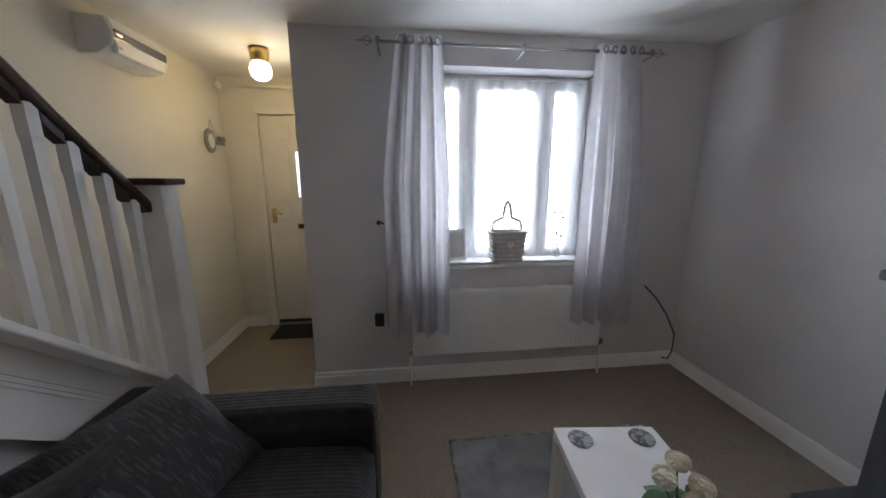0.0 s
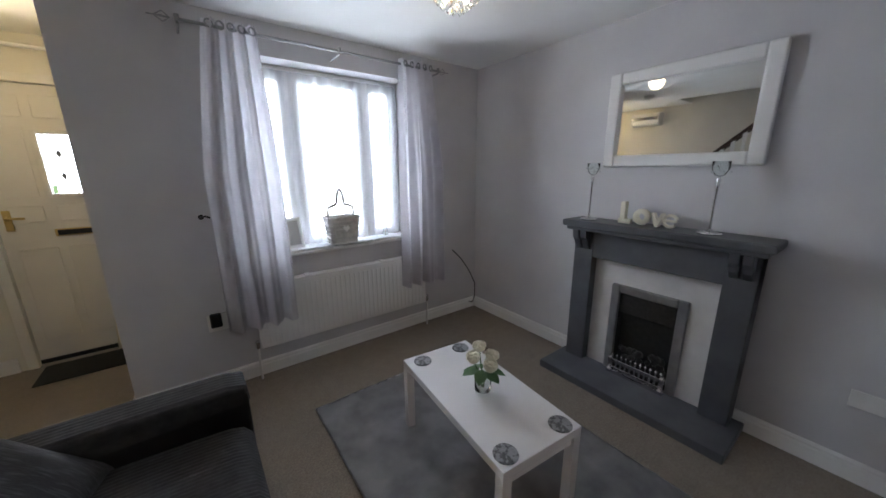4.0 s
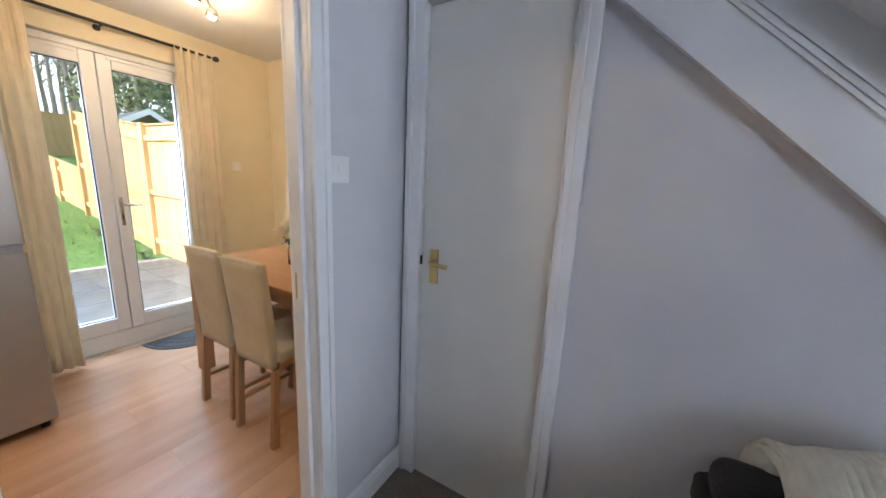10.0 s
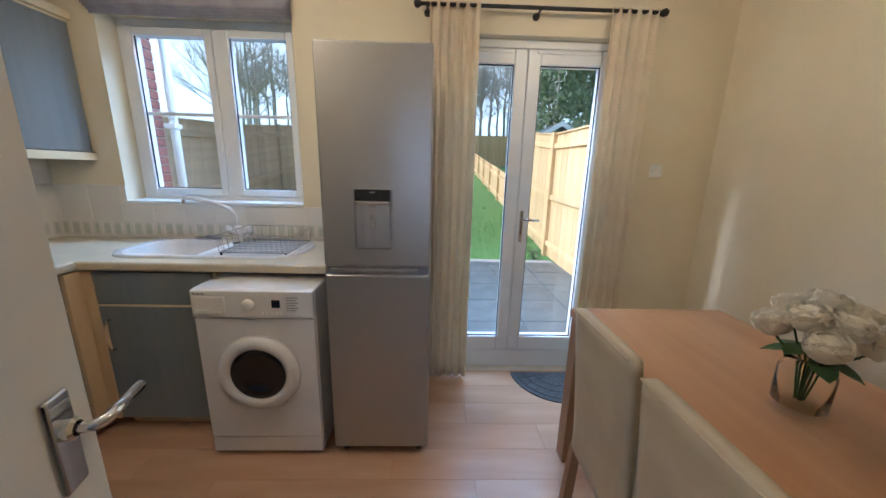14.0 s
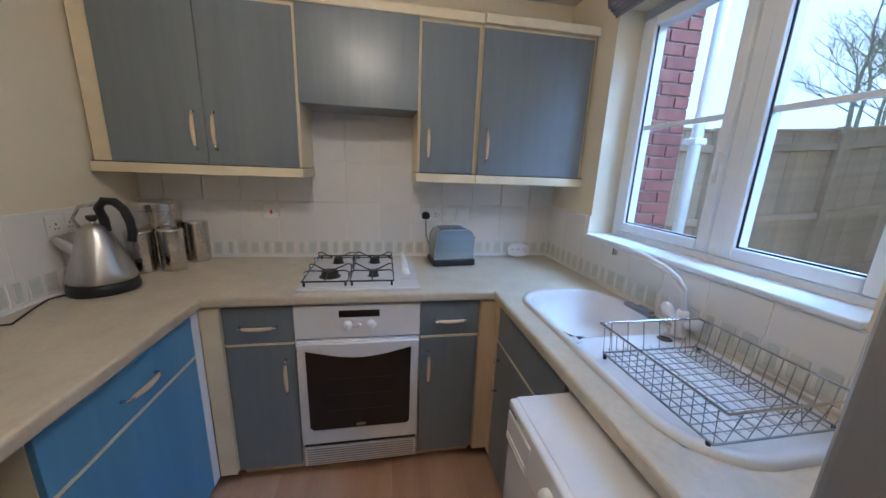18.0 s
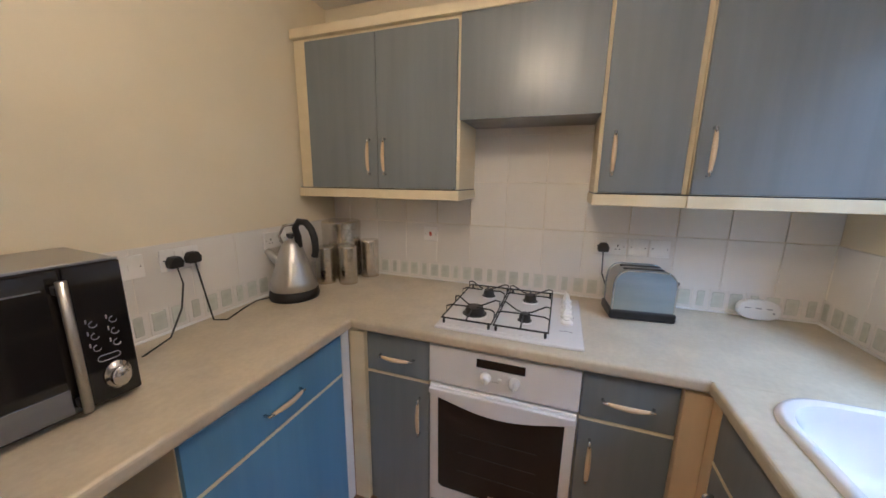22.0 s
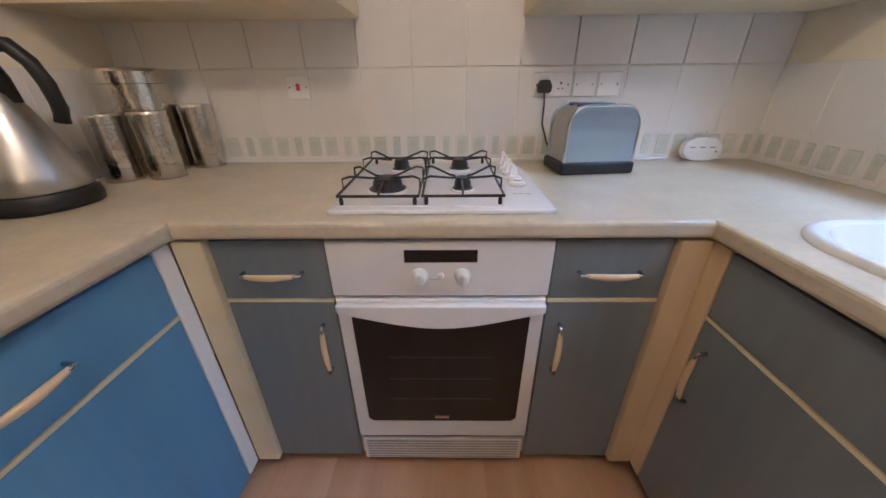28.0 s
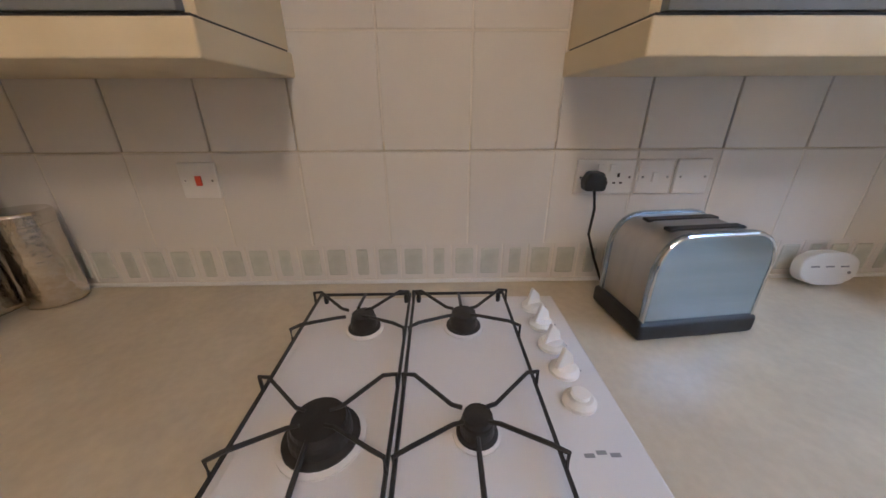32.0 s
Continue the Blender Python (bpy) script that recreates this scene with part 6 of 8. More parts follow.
for x in (RA0 + 0.35, RA1 - 0.45):
    part("clip", box(x, x + 0.04, YN - 0.09, YN - 0.012, RZ1 + 0.010, RZ1 + 0.018, 0.002), M_GLOSS, t)
    part("bracket", box(x, x + 0.03, YN - 0.062, YN - 0.001, RZ0 + 0.1, RZ1 - 0.1), M_GLOSS, t)
for x in (RA0 - 0.018, RA1 + 0.018):
    part("valve", lathe([(0.012, 0), (0.018, 0.02), (0.018, 0.05), (0.010, 0.06), (0, 0.062)], 14, m=pose(x, YN - 0.07, RZ0 + 0.01)), M_CHROME, t)
    part("pipe", tube([(x, YN - 0.07, 0.0), (x, YN - 0.07, RZ0 + 0.02)], 0.008, 8), M_GLOSS, t)
p = thing("plug_in_device", pose(-2.255, YN, 0.50), "black plug-in device in a white wall socket", "plug")
part("faceplate", box(-0.045, 0.075, -0.009, 0, -0.075, 0.045, 0.003), M_PLASTIC, p)
part("device", box(-0.03, 0.035, -0.055, -0.009, -0.035, 0.055, 0.008), M_BLACK, p)
t = thing("aerial_cable", pose(0, 0, 0), "loose black cable from the wall corner", "cable")
part("cable", tube([(-0.225, YN - 0.02, 0.685), (-0.12, YN - 0.03, 0.58), (-0.02, YN - 0.04, 0.44), (0.06, YN - 0.05, 0.28), (0.05, YN - 0.06, 0.14), (0.02, YN - 0.06, 0.075), (-0.03, YN - 0.06, 0.09)], 0.0055, 8), M_BLACK, t, smooth=True)

# mirror
t = thing("wall_mirror", pose(XEL, 2.94, 1.49, 0, 0, -90), "white framed rectangular mirror over the fireplace", "mirror")
MWd, MHt, MB = 0.84, 0.585, 0.075
for x0, x1, z0, z1 in ((-MWd / 2, -MWd / 2 + MB, 0, MHt), (MWd / 2 - MB, MWd / 2, 0, MHt), (-MWd / 2 + MB, MWd / 2 - MB, 0, MB), (-MWd / 2 + MB, MWd / 2 - MB, MHt - MB, MHt)):
    part("frame_rail", box(x0, x1, -0.042, -0.004, z0, z1, 0.012, 3), M_GLOSS, t)
part("frame_back", box(-MWd / 2 + 0.01, MWd / 2 - 0.01, -0.006, 0, 0.01, MHt - 0.01), M_GLOSS, t)
part("mirror_glass", box(-MWd / 2 + MB - 0.005, MWd / 2 - MB + 0.005, -0.014, -0.008, MB - 0.005, MHt - MB + 0.005), M_MIRROR, t)

# fireplace
FY0, FY1 = 2.375, 3.505
FYC = (FY0 + FY1) / 2
t = thing("fireplace", pose(XEL, FYC, 0, 0, 0, -90), "grey painted fire surround with white panel and electric fire", "fireplace")
HW = (FY1 - FY0) / 2
part("hearth", box(-HW - 0.0, HW + 0.0, -0.40, -0.019, 0.0, 0.055, 0.006), M_FIREGREY, t)
for s in (-1, 1):
    lo, hi = sorted((s * (HW - 0.055), s * (HW - 0.195)))
    part("pilaster", box(lo, hi, -0.145, -0.019, 0.055, 1.06, 0.005), M_FIREGREY, t)
    for c in (0.30, 0.70):
        cx = lo + (hi - lo) * c
        part("corbel", prism([(-0.145, 1.06), (-0.222, 1.06), (-0.216, 1.01), (-0.188, 0.985), (-0.182, 0.955), (-0.160, 0.925), (-0.145, 0.915)], 'x', cx - 0.022, cx + 0.022, bevel=0.004), M_FIREGREY, t)
part("frieze", box(-HW + 0.055, HW - 0.055, -0.140, -0.019, 0.865, 1.06, 0.004), M_FIREGREY, t)
part("mantel_shelf", box(-HW, HW, -0.245, -0.0, 1.085, 1.13, 0.012, 3), M_FIREGREY, t)
part("mantel_moulding", box(-HW + 0.025, HW - 0.025, -0.225, -0.0, 1.058, 1.087, 0.010), M_FIREGREY, t)
iw = HW - 0.195
for x0, x1, z0 in ((-iw, -0.225, 0.055), (0.225, iw, 0.055), (-0.225, 0.225, 0.70)):
    part("white_panel", box(x0, x1, -0.075, -0.019, z0, 0.865), M_MARBLE, t, "off-white marble effect back panel")
for x0, x1, z0, z1 in ((-0.23, -0.175, 0.055, 0.70), (0.175, 0.23, 0.055, 0.70), (-0.175, 0.175, 0.645, 0.70)):
    part("fire_trim", box(x0, x1, -0.098, -0.06, z0, z1, 0.008, 3), M_GALV, t, "grey metal fire frame")
part("firebox", merge(merge(box(-0.176, 0.176, -0.030, -0.022, 0.056, 0.646), box(-0.176, -0.17, -0.075, -0.03, 0.056, 0.646)), merge(box(0.17, 0.176, -0.075, -0.03, 0.056, 0.646), box(-0.17, 0.17, -0.075, -0.03, 0.056, 0.10))), M_BLACK, t)
part("fire_hood", box(-0.17, 0.17, -0.072, -0.03, 0.50, 0.645, 0.004), M_IRON, t)
random.seed(5)
for k in range(22):
    s = random.uniform(0.018, 0.032)
    c = lathe([(0, -s * .7), (s * .8, -s * .4), (s, 0.1 * s), (s * .6, s * .6), (0, s * .8)], 7)
    part("coal", shaped(c, pose(random.uniform(-0.14, 0.14), random.uniform(-0.085, -0.05), random.uniform(0.18, 0.25), random.uniform(0, 90), random.uniform(0, 90), 0)), M_IRON, t)
fret = part("fret_rail", box(-0.172, 0.172, -0.135, -0.118, 0.150, 0.166, 0.004), M_CHROME, t)
part("fret_rail", box(-0.172, 0.172, -0.135, -0.118, 0.095, 0.107, 0.004), M_CHROME, t)
for k in range(11):
    x = -0.155 + 0.031 * k
    part("fret_bar", lathe([(0.008, 0.10), (0.008, 0.155), (0.005, 0.165), (0.005, 0.185), (0.009, 0.195), (0, 0.208)], 10, m=Matrix.Translation((x, -0.127, 0))), M_CHROME, fret)
part("fret_base", prism([(-0.15, 0.056), (-0.15, 0.075), (-0.10, 0.092), (-0.06, 0.075), (0, 0.070), (0.06, 0.075), (0.10, 0.092), (0.15, 0.075), (0.15, 0.056)], 'y', -0.142, -0.130, bevel=0.003), M_CHROME, t)
for x in (-0.165, 0.165):
    part("fret_foot", lathe([(0, 0.058), (0.02, 0.062), (0.026, 0.075), (0.02, 0.09), (0.012, 0.10), (0.014, 0.15), (0.02, 0.17), (0, 0.19)], 14, m=Matrix.Translation((x, -0.130, 0))), M_CHROME, t, smooth=True)

# mantel ornaments


def candle_holder(y, h, label):
    t = thing("candle_holder", pose(XEL - 0.13, y, 1.13), label, "candle holder", "glass topped candle holders")
    part("base", lathe([(0, 0), (0.055, 0), (0.057, 0.006), (0.03, 0.014), (0.012, 0.022), (0.008, 0.03)], 24), M_CHROME, t, smooth=True)
    part("stem", lathe([(0.008, 0.02), (0.006, 0.05), (0.0065, h - 0.05), (0.012, h - 0.04), (0.006, h - 0.03), (0.013, h - 0.015), (0.006, h)], 16), M_CHROME, t, smooth=True)
    part("cup", lathe([(0.006, h), (0.022, h + 0.012), (0.038, h + 0.045), (0.040, h + 0.085), (0.037, h + 0.085), (0.034, h + 0.045), (0.018, h + 0.016), (0, h + 0.008)], 20), M_VASE, t, "clear crystal bowl", smooth=True)
    for k in range(10):
        a = 2 * math.pi * k / 10
        part("crystal", lathe([(0, -0.008), (0.007, 0), (0, 0.008)], 6, m=Matrix.Translation((0.041 * math.cos(a), 0.041 * math.sin(a), h + 0.03 + 0.02 * (k % 2)))), M_VASE, t)


candle_holder(3.37, 0.30, "slender silver candle holder with a crystal bowl")
candle_holder(2.67, 0.30, "tall silver candle holder with a crystal bowl")
t = thing("word_ornament", pose(XEL - 0.11, 3.0, 1.131, 0, 0, -90), "cream wooden letters that spell love", "ornament")
part("letter_l", merge(box(-0.16, -0.125, -0.02, 0.02, 0, 0.14, 0.006), box(-0.17, -0.09, -0.02, 0.02, 0, 0.03, 0.006)), M_PETAL, t)
part("letter_o", lathe([(0.022, -0.018), (0.048, -0.018), (0.052, 0), (0.048, 0.018), (0.022, 0.018)], 24, m=pose(-0.03, 0, 0.052, 90, 0, 0)), M_PETAL, t, smooth=True)
part("letter_v", prism([(0.025, 0.085), (0.045, 0.085), (0.062, 0.03), (0.080, 0.085), (0.10, 0.085), (0.072, 0), (0.052, 0)], 'y', -0.02, 0.02, bevel=0.004), M_PETAL, t)
part("letter_e", merge(tube([(0.13 + 0.035 * math.cos(a), 0, 0.042 + 0.034 * math.sin(a)) for a in [0.3 + 5.2 * k / 16 for k in range(17)]], 0.010, 8), box(0.10, 0.165, -0.01, 0.01, 0.036, 0.05, 0.004)), M_PETAL, t)

# rug and coffee table
b = sheet(lambda u, v: (-1.835 + 1.20 * u, 2.10 + 1.95 * v, 0.016 + 0.004 * noise.noise(Vector((u * 30, v * 40, 0)))), 90, 120)
bmesh.ops.solidify(b, geom=list(b.faces), thickness=-0.012)
tagged(obj("rug", b, M_RUG, smooth=True), "grey mottled pile rug under the coffee table", "rug")
t = thing("coffee_table", pose(-1.27, 3.155, 0.0, rz=-5.8), "white rectangular coffee table on square legs", "coffee table")
CW, CL2 = 0.215, 0.425
part("tabletop", box(-CW, CW, -CL2, CL2, 0.395, 0.435, 0.003), M_WHITE, t)
for sx in (-1, 1):
    for sy in (-1, 1):
        part("leg", box(sx * (CW - 0.022) - 0.022, sx * (CW - 0.022) + 0.022, sy * (CL2 - 0.022) - 0.022, sy * (CL2 - 0.022) + 0.022, 0, 0.395, 0.002), M_WHITE, t)
part("shelf_rail", box(-CW + 0.044, CW - 0.044, -CL2 + 0.012, -CL2 + 0.03, 0.355, 0.395), M_WHITE, t)
M_COAST = mat("pewter_filigree", (0.11, 0.11, 0.115), 0.45, 0.4, second=(0.30, 0.30, 0.31), scale=60, contrast=(0.45, 0.55), bump=0.8, bump_scale=90)
for x, y in ((-1.36, 3.52), (-1.103, 3.50), (-1.46, 2.805), (-1.165, 2.77)):
    c = thing("coaster", pose(x, y, 0.4355), "round dark pewter filigree coaster", "coaster", "coasters on the coffee table")
    part("coaster_disc", lathe([(0, 0), (0.048, 0), (0.05, 0.003), (0.048, 0.006), (0.044, 0.0055), (0.040, 0.007), (0.02, 0.006), (0, 0.007)], 28), M_COAST, c)


def rose(parent, m, r, material, seed):
    """A rose of overlapping cupped petals."""
    rnd = random.Random(seed)
    fl = part("flower_head", lathe([(0, -r * 0.5), (r * 0.45, -r * 0.35), (r * 0.62, 0.0), (r * 0.5, r * 0.3), (r * 0.2, r * 0.46), (0, r * 0.48)], 12), material, parent, smooth=True)
    fl.matrix_local = m
    for ring, (count, open_, size) in enumerate(((4, 4, 0.95), (6, 16, 1.0), (7, 34, 1.0))):
        for k in range(count):
            a = 360 * (k + 0.5 * ring + rnd.uniform(-.1, .1)) / count

            def petal(u, v):
                w = math.sin(math.pi * min(1, 0.12 + 0.80 * v)) ** 0.6
                x = (u - 0.5) * 1.25 * w * size
                cup = 0.42 * (1 - (2 * u - 1) ** 2)
                return (r * x, r * (0.22 * (1 - v) - cup * 0.35 * w + 0.16 * v * v), r * size * v * 0.95)
            b = sheet(petal, 5, 5)
            m2 = pose(0, 0, -r * 0.42, 0, 0, a) @ pose(0, -r * 0.10, 0, open_, 0, 0)
            part("petal", shaped(b, m2), material, fl, smooth=True)
    return fl


def bouquet(m, scale, material, label, heads, vase_r, vase_h, petal_r):
    t = thing("flower_vase", m, label, "vase of flowers")
    part("vase", lathe([(vase_r * 0.9, 0), (vase_r, 0.01), (vase_r, vase_h * 0.72), (vase_r * 0.86, vase_h * 0.86), (vase_r * 0.95, vase_h), (vase_r * 0.89, vase_h), (vase_r * 0.80, vase_h * 0.86), (vase_r * 0.92, vase_h * 0.7), (vase_r * 0.92, 0.02), (0, 0.016)], 28), M_VASE, t, "clear glass jar", smooth=True)
    for k, (x, y, z) in enumerate(heads):
        part("stem", tube([(x * 0.1, y * 0.1, 0.03), (x * 0.25, y * 0.25, vase_h * 0.8), (x, y, z - petal_r * 0.3)], 0.003, 6), M_LEAF, t)
        d = Vector((x, y, 0.16)).normalized()
        q = Vector((0, 0, 1)).rotation_difference(d).to_matrix().to_4x4()
        rose(t, Matrix.Translation((x, y, z)) @ q, petal_r, material, k + 3)
    for k in range(7):
        a = 2 * math.pi * k / 7 + 0.4

        def leaf(u, v):
            w = 0.030 * math.sin(math.pi * v) ** 0.8
            return ((0.5 - u) * 2 * w, 0.02 + 0.085 * v, -0.03 * v * v + 0.006 * abs(u - 0.5))
        b = sheet(leaf, 4, 6)
        part("leaf", shaped(b, pose(0, 0, vase_h + 0.01 * (k % 3), 12 * (k % 2), 0, math.degrees(a))), M_LEAF, t, smooth=True)
    return t


bouquet(pose(-1.28, 3.12, 0.4355), 1, M_PETAL, "cream artificial roses in a clear glass jar", [(0.045, -0.01, 0.185), (-0.045, 0.02, 0.195), (0.0, -0.045, 0.165), (0.02, 0.05, 0.215)], 0.040, 0.115, 0.052)

# ceiling light with crystals
t = thing("crystal_ceiling_light", pose(-1.08, 3.57, HC - 0.03), "lit gold ceiling light hung with crystal beads", "ceiling light")
part("canopy", lathe([(0, 0), (0.13, 0), (0.132, -0.02), (0.11, -0.03), (0, -0.032)], 32), M_BRASS, t, smooth=True)
for ring, (rr, n, z) in enumerate(((0.12, 18, -0.045), (0.10, 16, -0.075), (0.07, 12, -0.10), (0.035, 7, -0.12))):
    for k in range(n):
        a = 2 * math.pi * (k + 0.5 * (ring % 2)) / n
        part("crystal", lathe([(0, -0.018), (0.013, 0), (0, 0.016)], 6, m=Matrix.Translation((rr * math.cos(a), rr * math.sin(a), z))), M_VASE, t)
for k in range(3):
    a = 2 * math.pi * k / 3
    part("bulb", lathe([(0, -0.02), (0.012, -0.012), (0.014, 0.0), (0.008, 0.014), (0, 0.018)], 12, m=Matrix.Translation((0.06 * math.cos(a), 0.06 * math.sin(a), -0.06))), M_SPOT, t)

# ---- sofa ----


def ribbed(x0, x1, y0, y1, z0, z1, along='y', pitch=0.020, amp=0.0035, round_=0.05, crown=0.015, n_other=14):
    """A soft cushion block with corduroy ribs across its top and front."""
    length = (y1 - y0) if along == 'y' else (x1 - x0)
    n = max(8, int(length / pitch) * 4)
    b = bmesh.new()
    prof = []
    # outline in the plane across the ribs: back bottom, round the top, front bottom
    w = (x1 - x0) if along == 'y' else (y1 - y0)
    h = z1 - z0
    for k in range(n_other + 1):
        a = k / n_other
        prof.append(a)

    def outline(a):
        # path: front bottom -> front top (rounded) -> back top
        r = round_
        seg = [h - r, math.pi / 2 * r, w - r]
        tot = sum(seg)
        d = a * tot
        if d < seg[0]:
            return 0.0, d, (-1, 0)
        d -= seg[0]
        if d < seg[1]:
            th = d / r
            return r - r * math.cos(th), h - r + r * math.sin(th), (-math.cos(th), math.sin(th))
        d -= seg[1]
        return r + d, h + crown * math.sin(math.pi * min(1, d / max(1e-6, w - r))), (0, 1)
    rows = []
    for i in range(n + 1):
        u = i / n
        s = u * length
        off = amp * (abs(math.sin(math.pi * s / pitch)) - 0.5)
        edge = min(1.0, min(u, 1 - u) * length / 0.035)
        sink = 0.022 * (1 - edge) ** 2
        row = []
        for a in prof:
            p, z, nrm = outline(a)
            p += nrm[0] * (off - sink)
            z += nrm[1] * (off - sink)
            row.append(b.verts.new((x1 - p, y0 + s, z0 + z) if along == 'y' else (x0 + s, y0 + p, z0 + z)))
        rows.append(row)
    for a, c in zip(rows, rows[1:]):
        for k in range(len(prof) - 1):
            b.faces.new((a[k], a[k + 1], c[k + 1], c[k]))
    # close back, bottom and ends
    for row in (rows[0], rows[-1]):
        p = (x0, row[0].co.y, z0) if along == 'y' else (row[0].co.x, y1, z0)
        b.faces.new(list(row) + [b.verts.new(p)])
    return b


SY0, SY1, SXB, SXF = 2.49, 3.76, XS + 0.035, -2.215
t = thing("sofa", pose(0, 0, 0), "charcoal corduroy two-seat sofa with black sides", "sofa")
part("base", box(SXB + 0.05, SXF - 0.02, SY0 + 0.02, SY1 - 0.02, 0.05, 0.27, 0.02), M_BLKLEATH, t)
part("back", box(SXB, SXB + 0.17, SY0 + 0.02, SY1 - 0.02, 0.05, 0.69, 0.05, 4), M_CORD, t)
AT = 0.165
for a, b, fr in ((SY0, SY0 + AT, -2.52), (SY1 - AT, SY1, SXF + 0.02)):
    arm = part("arm", box(SXB + 0.02, fr, a, b, 0.05, 0.570, 0.012, 2), M_BLKLEATH, t, "black faux leather arm with corded top")
    part("arm_top", ribbed(SXB + 0.02, fr + 0.004, a - 0.004, b + 0.004, 0.525, 0.612, 'y', 0.0205, 0.004, 0.04, 0.006), M_CORD, arm, smooth=True)
ym = 2.945
for a, b in ((SY0 + AT, ym), (ym + 0.003, SY1 - AT)):
    seat = ribbed(SXB + 0.15, SXF + 0.015, a + 0.002, b - 0.002, 0.25, 0.452, 'y', 0.0175, 0.0035, 0.075, 0.02, 20)
    if a < 2.8:
        # the cushion reaches round the short arm
        seat = merge(seat, ribbed(-2.515, SXF + 0.015, SY0 + 0.01, a + 0.012, 0.25, 0.452, 'y', 0.0175, 0.0035, 0.075, 0.012, 20))
    part("seat_cushion", seat, M_CORD, t, "ribbed corduroy seat cushion", smooth=True)
    bc = ribbed(0, 0.305, 0, 0.15, 0, b - a - 0.006, 'x', 0.0185, 0.004, 0.06, 0.01)
    o = part("back_cushion", shaped(bc, Matrix(((0, -1, 0, 0.15), (0, 0, 1, 0), (1, 0, 0, 0), (0, 0, 0, 1)))), M_CORD, t, "ribbed corduroy back cushion", smooth=True)
    o.matrix_local = pose(SXB + 0.165, a + 0.003, 0.40, 0, -14, 0)
for x in (SXB + 0.1, SXF - 0.08):
    for y in (SY0 + 0.07, SY1 - 0.07):
        part("foot", lathe([(0.02, 0), (0.028, 0.05), (0, 0.05)], 12, m=Matrix.Translation((x, y, 0))), M_BLACK, t)
t = thing("cushion", pose(-2.70, 3.36, 0.45, 0, 0, -18) @ pose(0, 0, 0, 0, -54, 0) @ pose(0, 0, 0, 0, 0, 90), "dark grey textured scatter cushion on the sofa", "cushion")
part("cushion_cover", shaped(pillow(0.52, 0.47, 0.16, 26, 1.0), Matrix.Identity(4)), M_SLUB, t, smooth=True)
t = thing("cushion", pose(-2.66, 2.80, 0.40, 0, 0, 8) @ pose(0, 0, 0, 0, -46, 0) @ pose(0, 0, 0, 0, 0, 90) @ pose(0, 0, 0.12, 0, 30, 0) @ pose(0, 0, -0.08), "grey crushed velvet cushion on the sofa", "cushion")
part("cushion_cover", pillow(0.42, 0.38, 0.16, 22, 4.0), M_VELVET, t, smooth=True)
# knitted throw over the back


def throw_fn(u, v):
    path = [(-3.14, 0.60), (-3.135, 0.80), (-3.09, 0.88), (-3.01, 0.895), (-2.94, 0.85), (-2.90, 0.76), (-2.86, 0.67), (-2.82, 0.59)]
    s = v * (len(path) - 1)
    k = min(int(s), len(path) - 2)
    f = s - k
    x = path[k][0] + (path[k + 1][0] - path[k][0]) * f
    z = path[k][1] + (path[k + 1][1] - path[k][1]) * f
    y = 2.585 + 0.33 * u + 0.13 * max(0.0, v - 0.35)
    rib = 0.004 * abs(math.sin(u * math.pi * 20))
    sag = 0.10 * (1 - u) ** 1.6 + 0.10 * max(0.0, u - 0.72) ** 1.2 + 0.02 * noise.noise(Vector((u * 4, v * 4, 2)))
    curl = 0.05 * max(0.0, 0.12 - u) / 0.12
    return (x + rib * 0.6 - curl, y + 0.02 * math.sin(5 * v) * (1 - u), z - sag + rib * 0.8)


t = thing("knitted_throw", pose(0, 0, 0), "folded cream chunky knit throw over the sofa back", "throw")
part("knit", sheet(throw_fn, 160, 40, 0.014), M_THROW, t, smooth=True)
part("under_fold", sheet(lambda u, v: tuple(Vector(throw_fn(0.02 + 0.9 * u, 0.12 + 0.80 * v)) + Vector((-0.008, -0.012, -0.026))), 120, 36, 0.012), M_THROW, t, smooth=True)

# armchair by the partition
t = thing("armchair", pose(0, 0, 0), "charcoal corduroy armchair with black sides", "armchair")
part("base", box(-1.70, -0.66, 1.42, 1.90, 0.05, 0.27, 0.02), M_BLKLEATH, t)
arm = part("arm", box(-1.10, -0.86, 1.40, 1.88, 0.05, 0.50, 0.03, 3), M_BLKLEATH, t)
part("arm_top", shaped(ribbed(0, 0.48, 0, 0.26, 0.0, 0.13, 'x', 0.0205, 0.004, 0.10, 0.012, 20), pose(-0.85, 1.40, 0.445, rz=90)), M_CORD, arm, smooth=True)
part("back", box(-0.86, -0.63, 1.40, 1.80, 0.10, 0.78, 0.06, 5), M_BLKLEATH, t)
part("seat_cushion", shaped(ribbed(0, 0.58, 0, 0.53, 0, 0.20, 'x', 0.0175, 0.0035, 0.075, 0.02, 20), pose(-1.12, 1.94, 0.26, rz=180)), M_CORD, t, "ribbed corduroy seat cushion", smooth=True)
for x in (-1.62, -0.74):
    for y in (1.48, 1.84):
        part("foot", lathe([(0.02, 0), (0.028, 0.05), (0, 0.05)], 12, m=Matrix.Translation((x, y, 0))), M_BLACK, t)


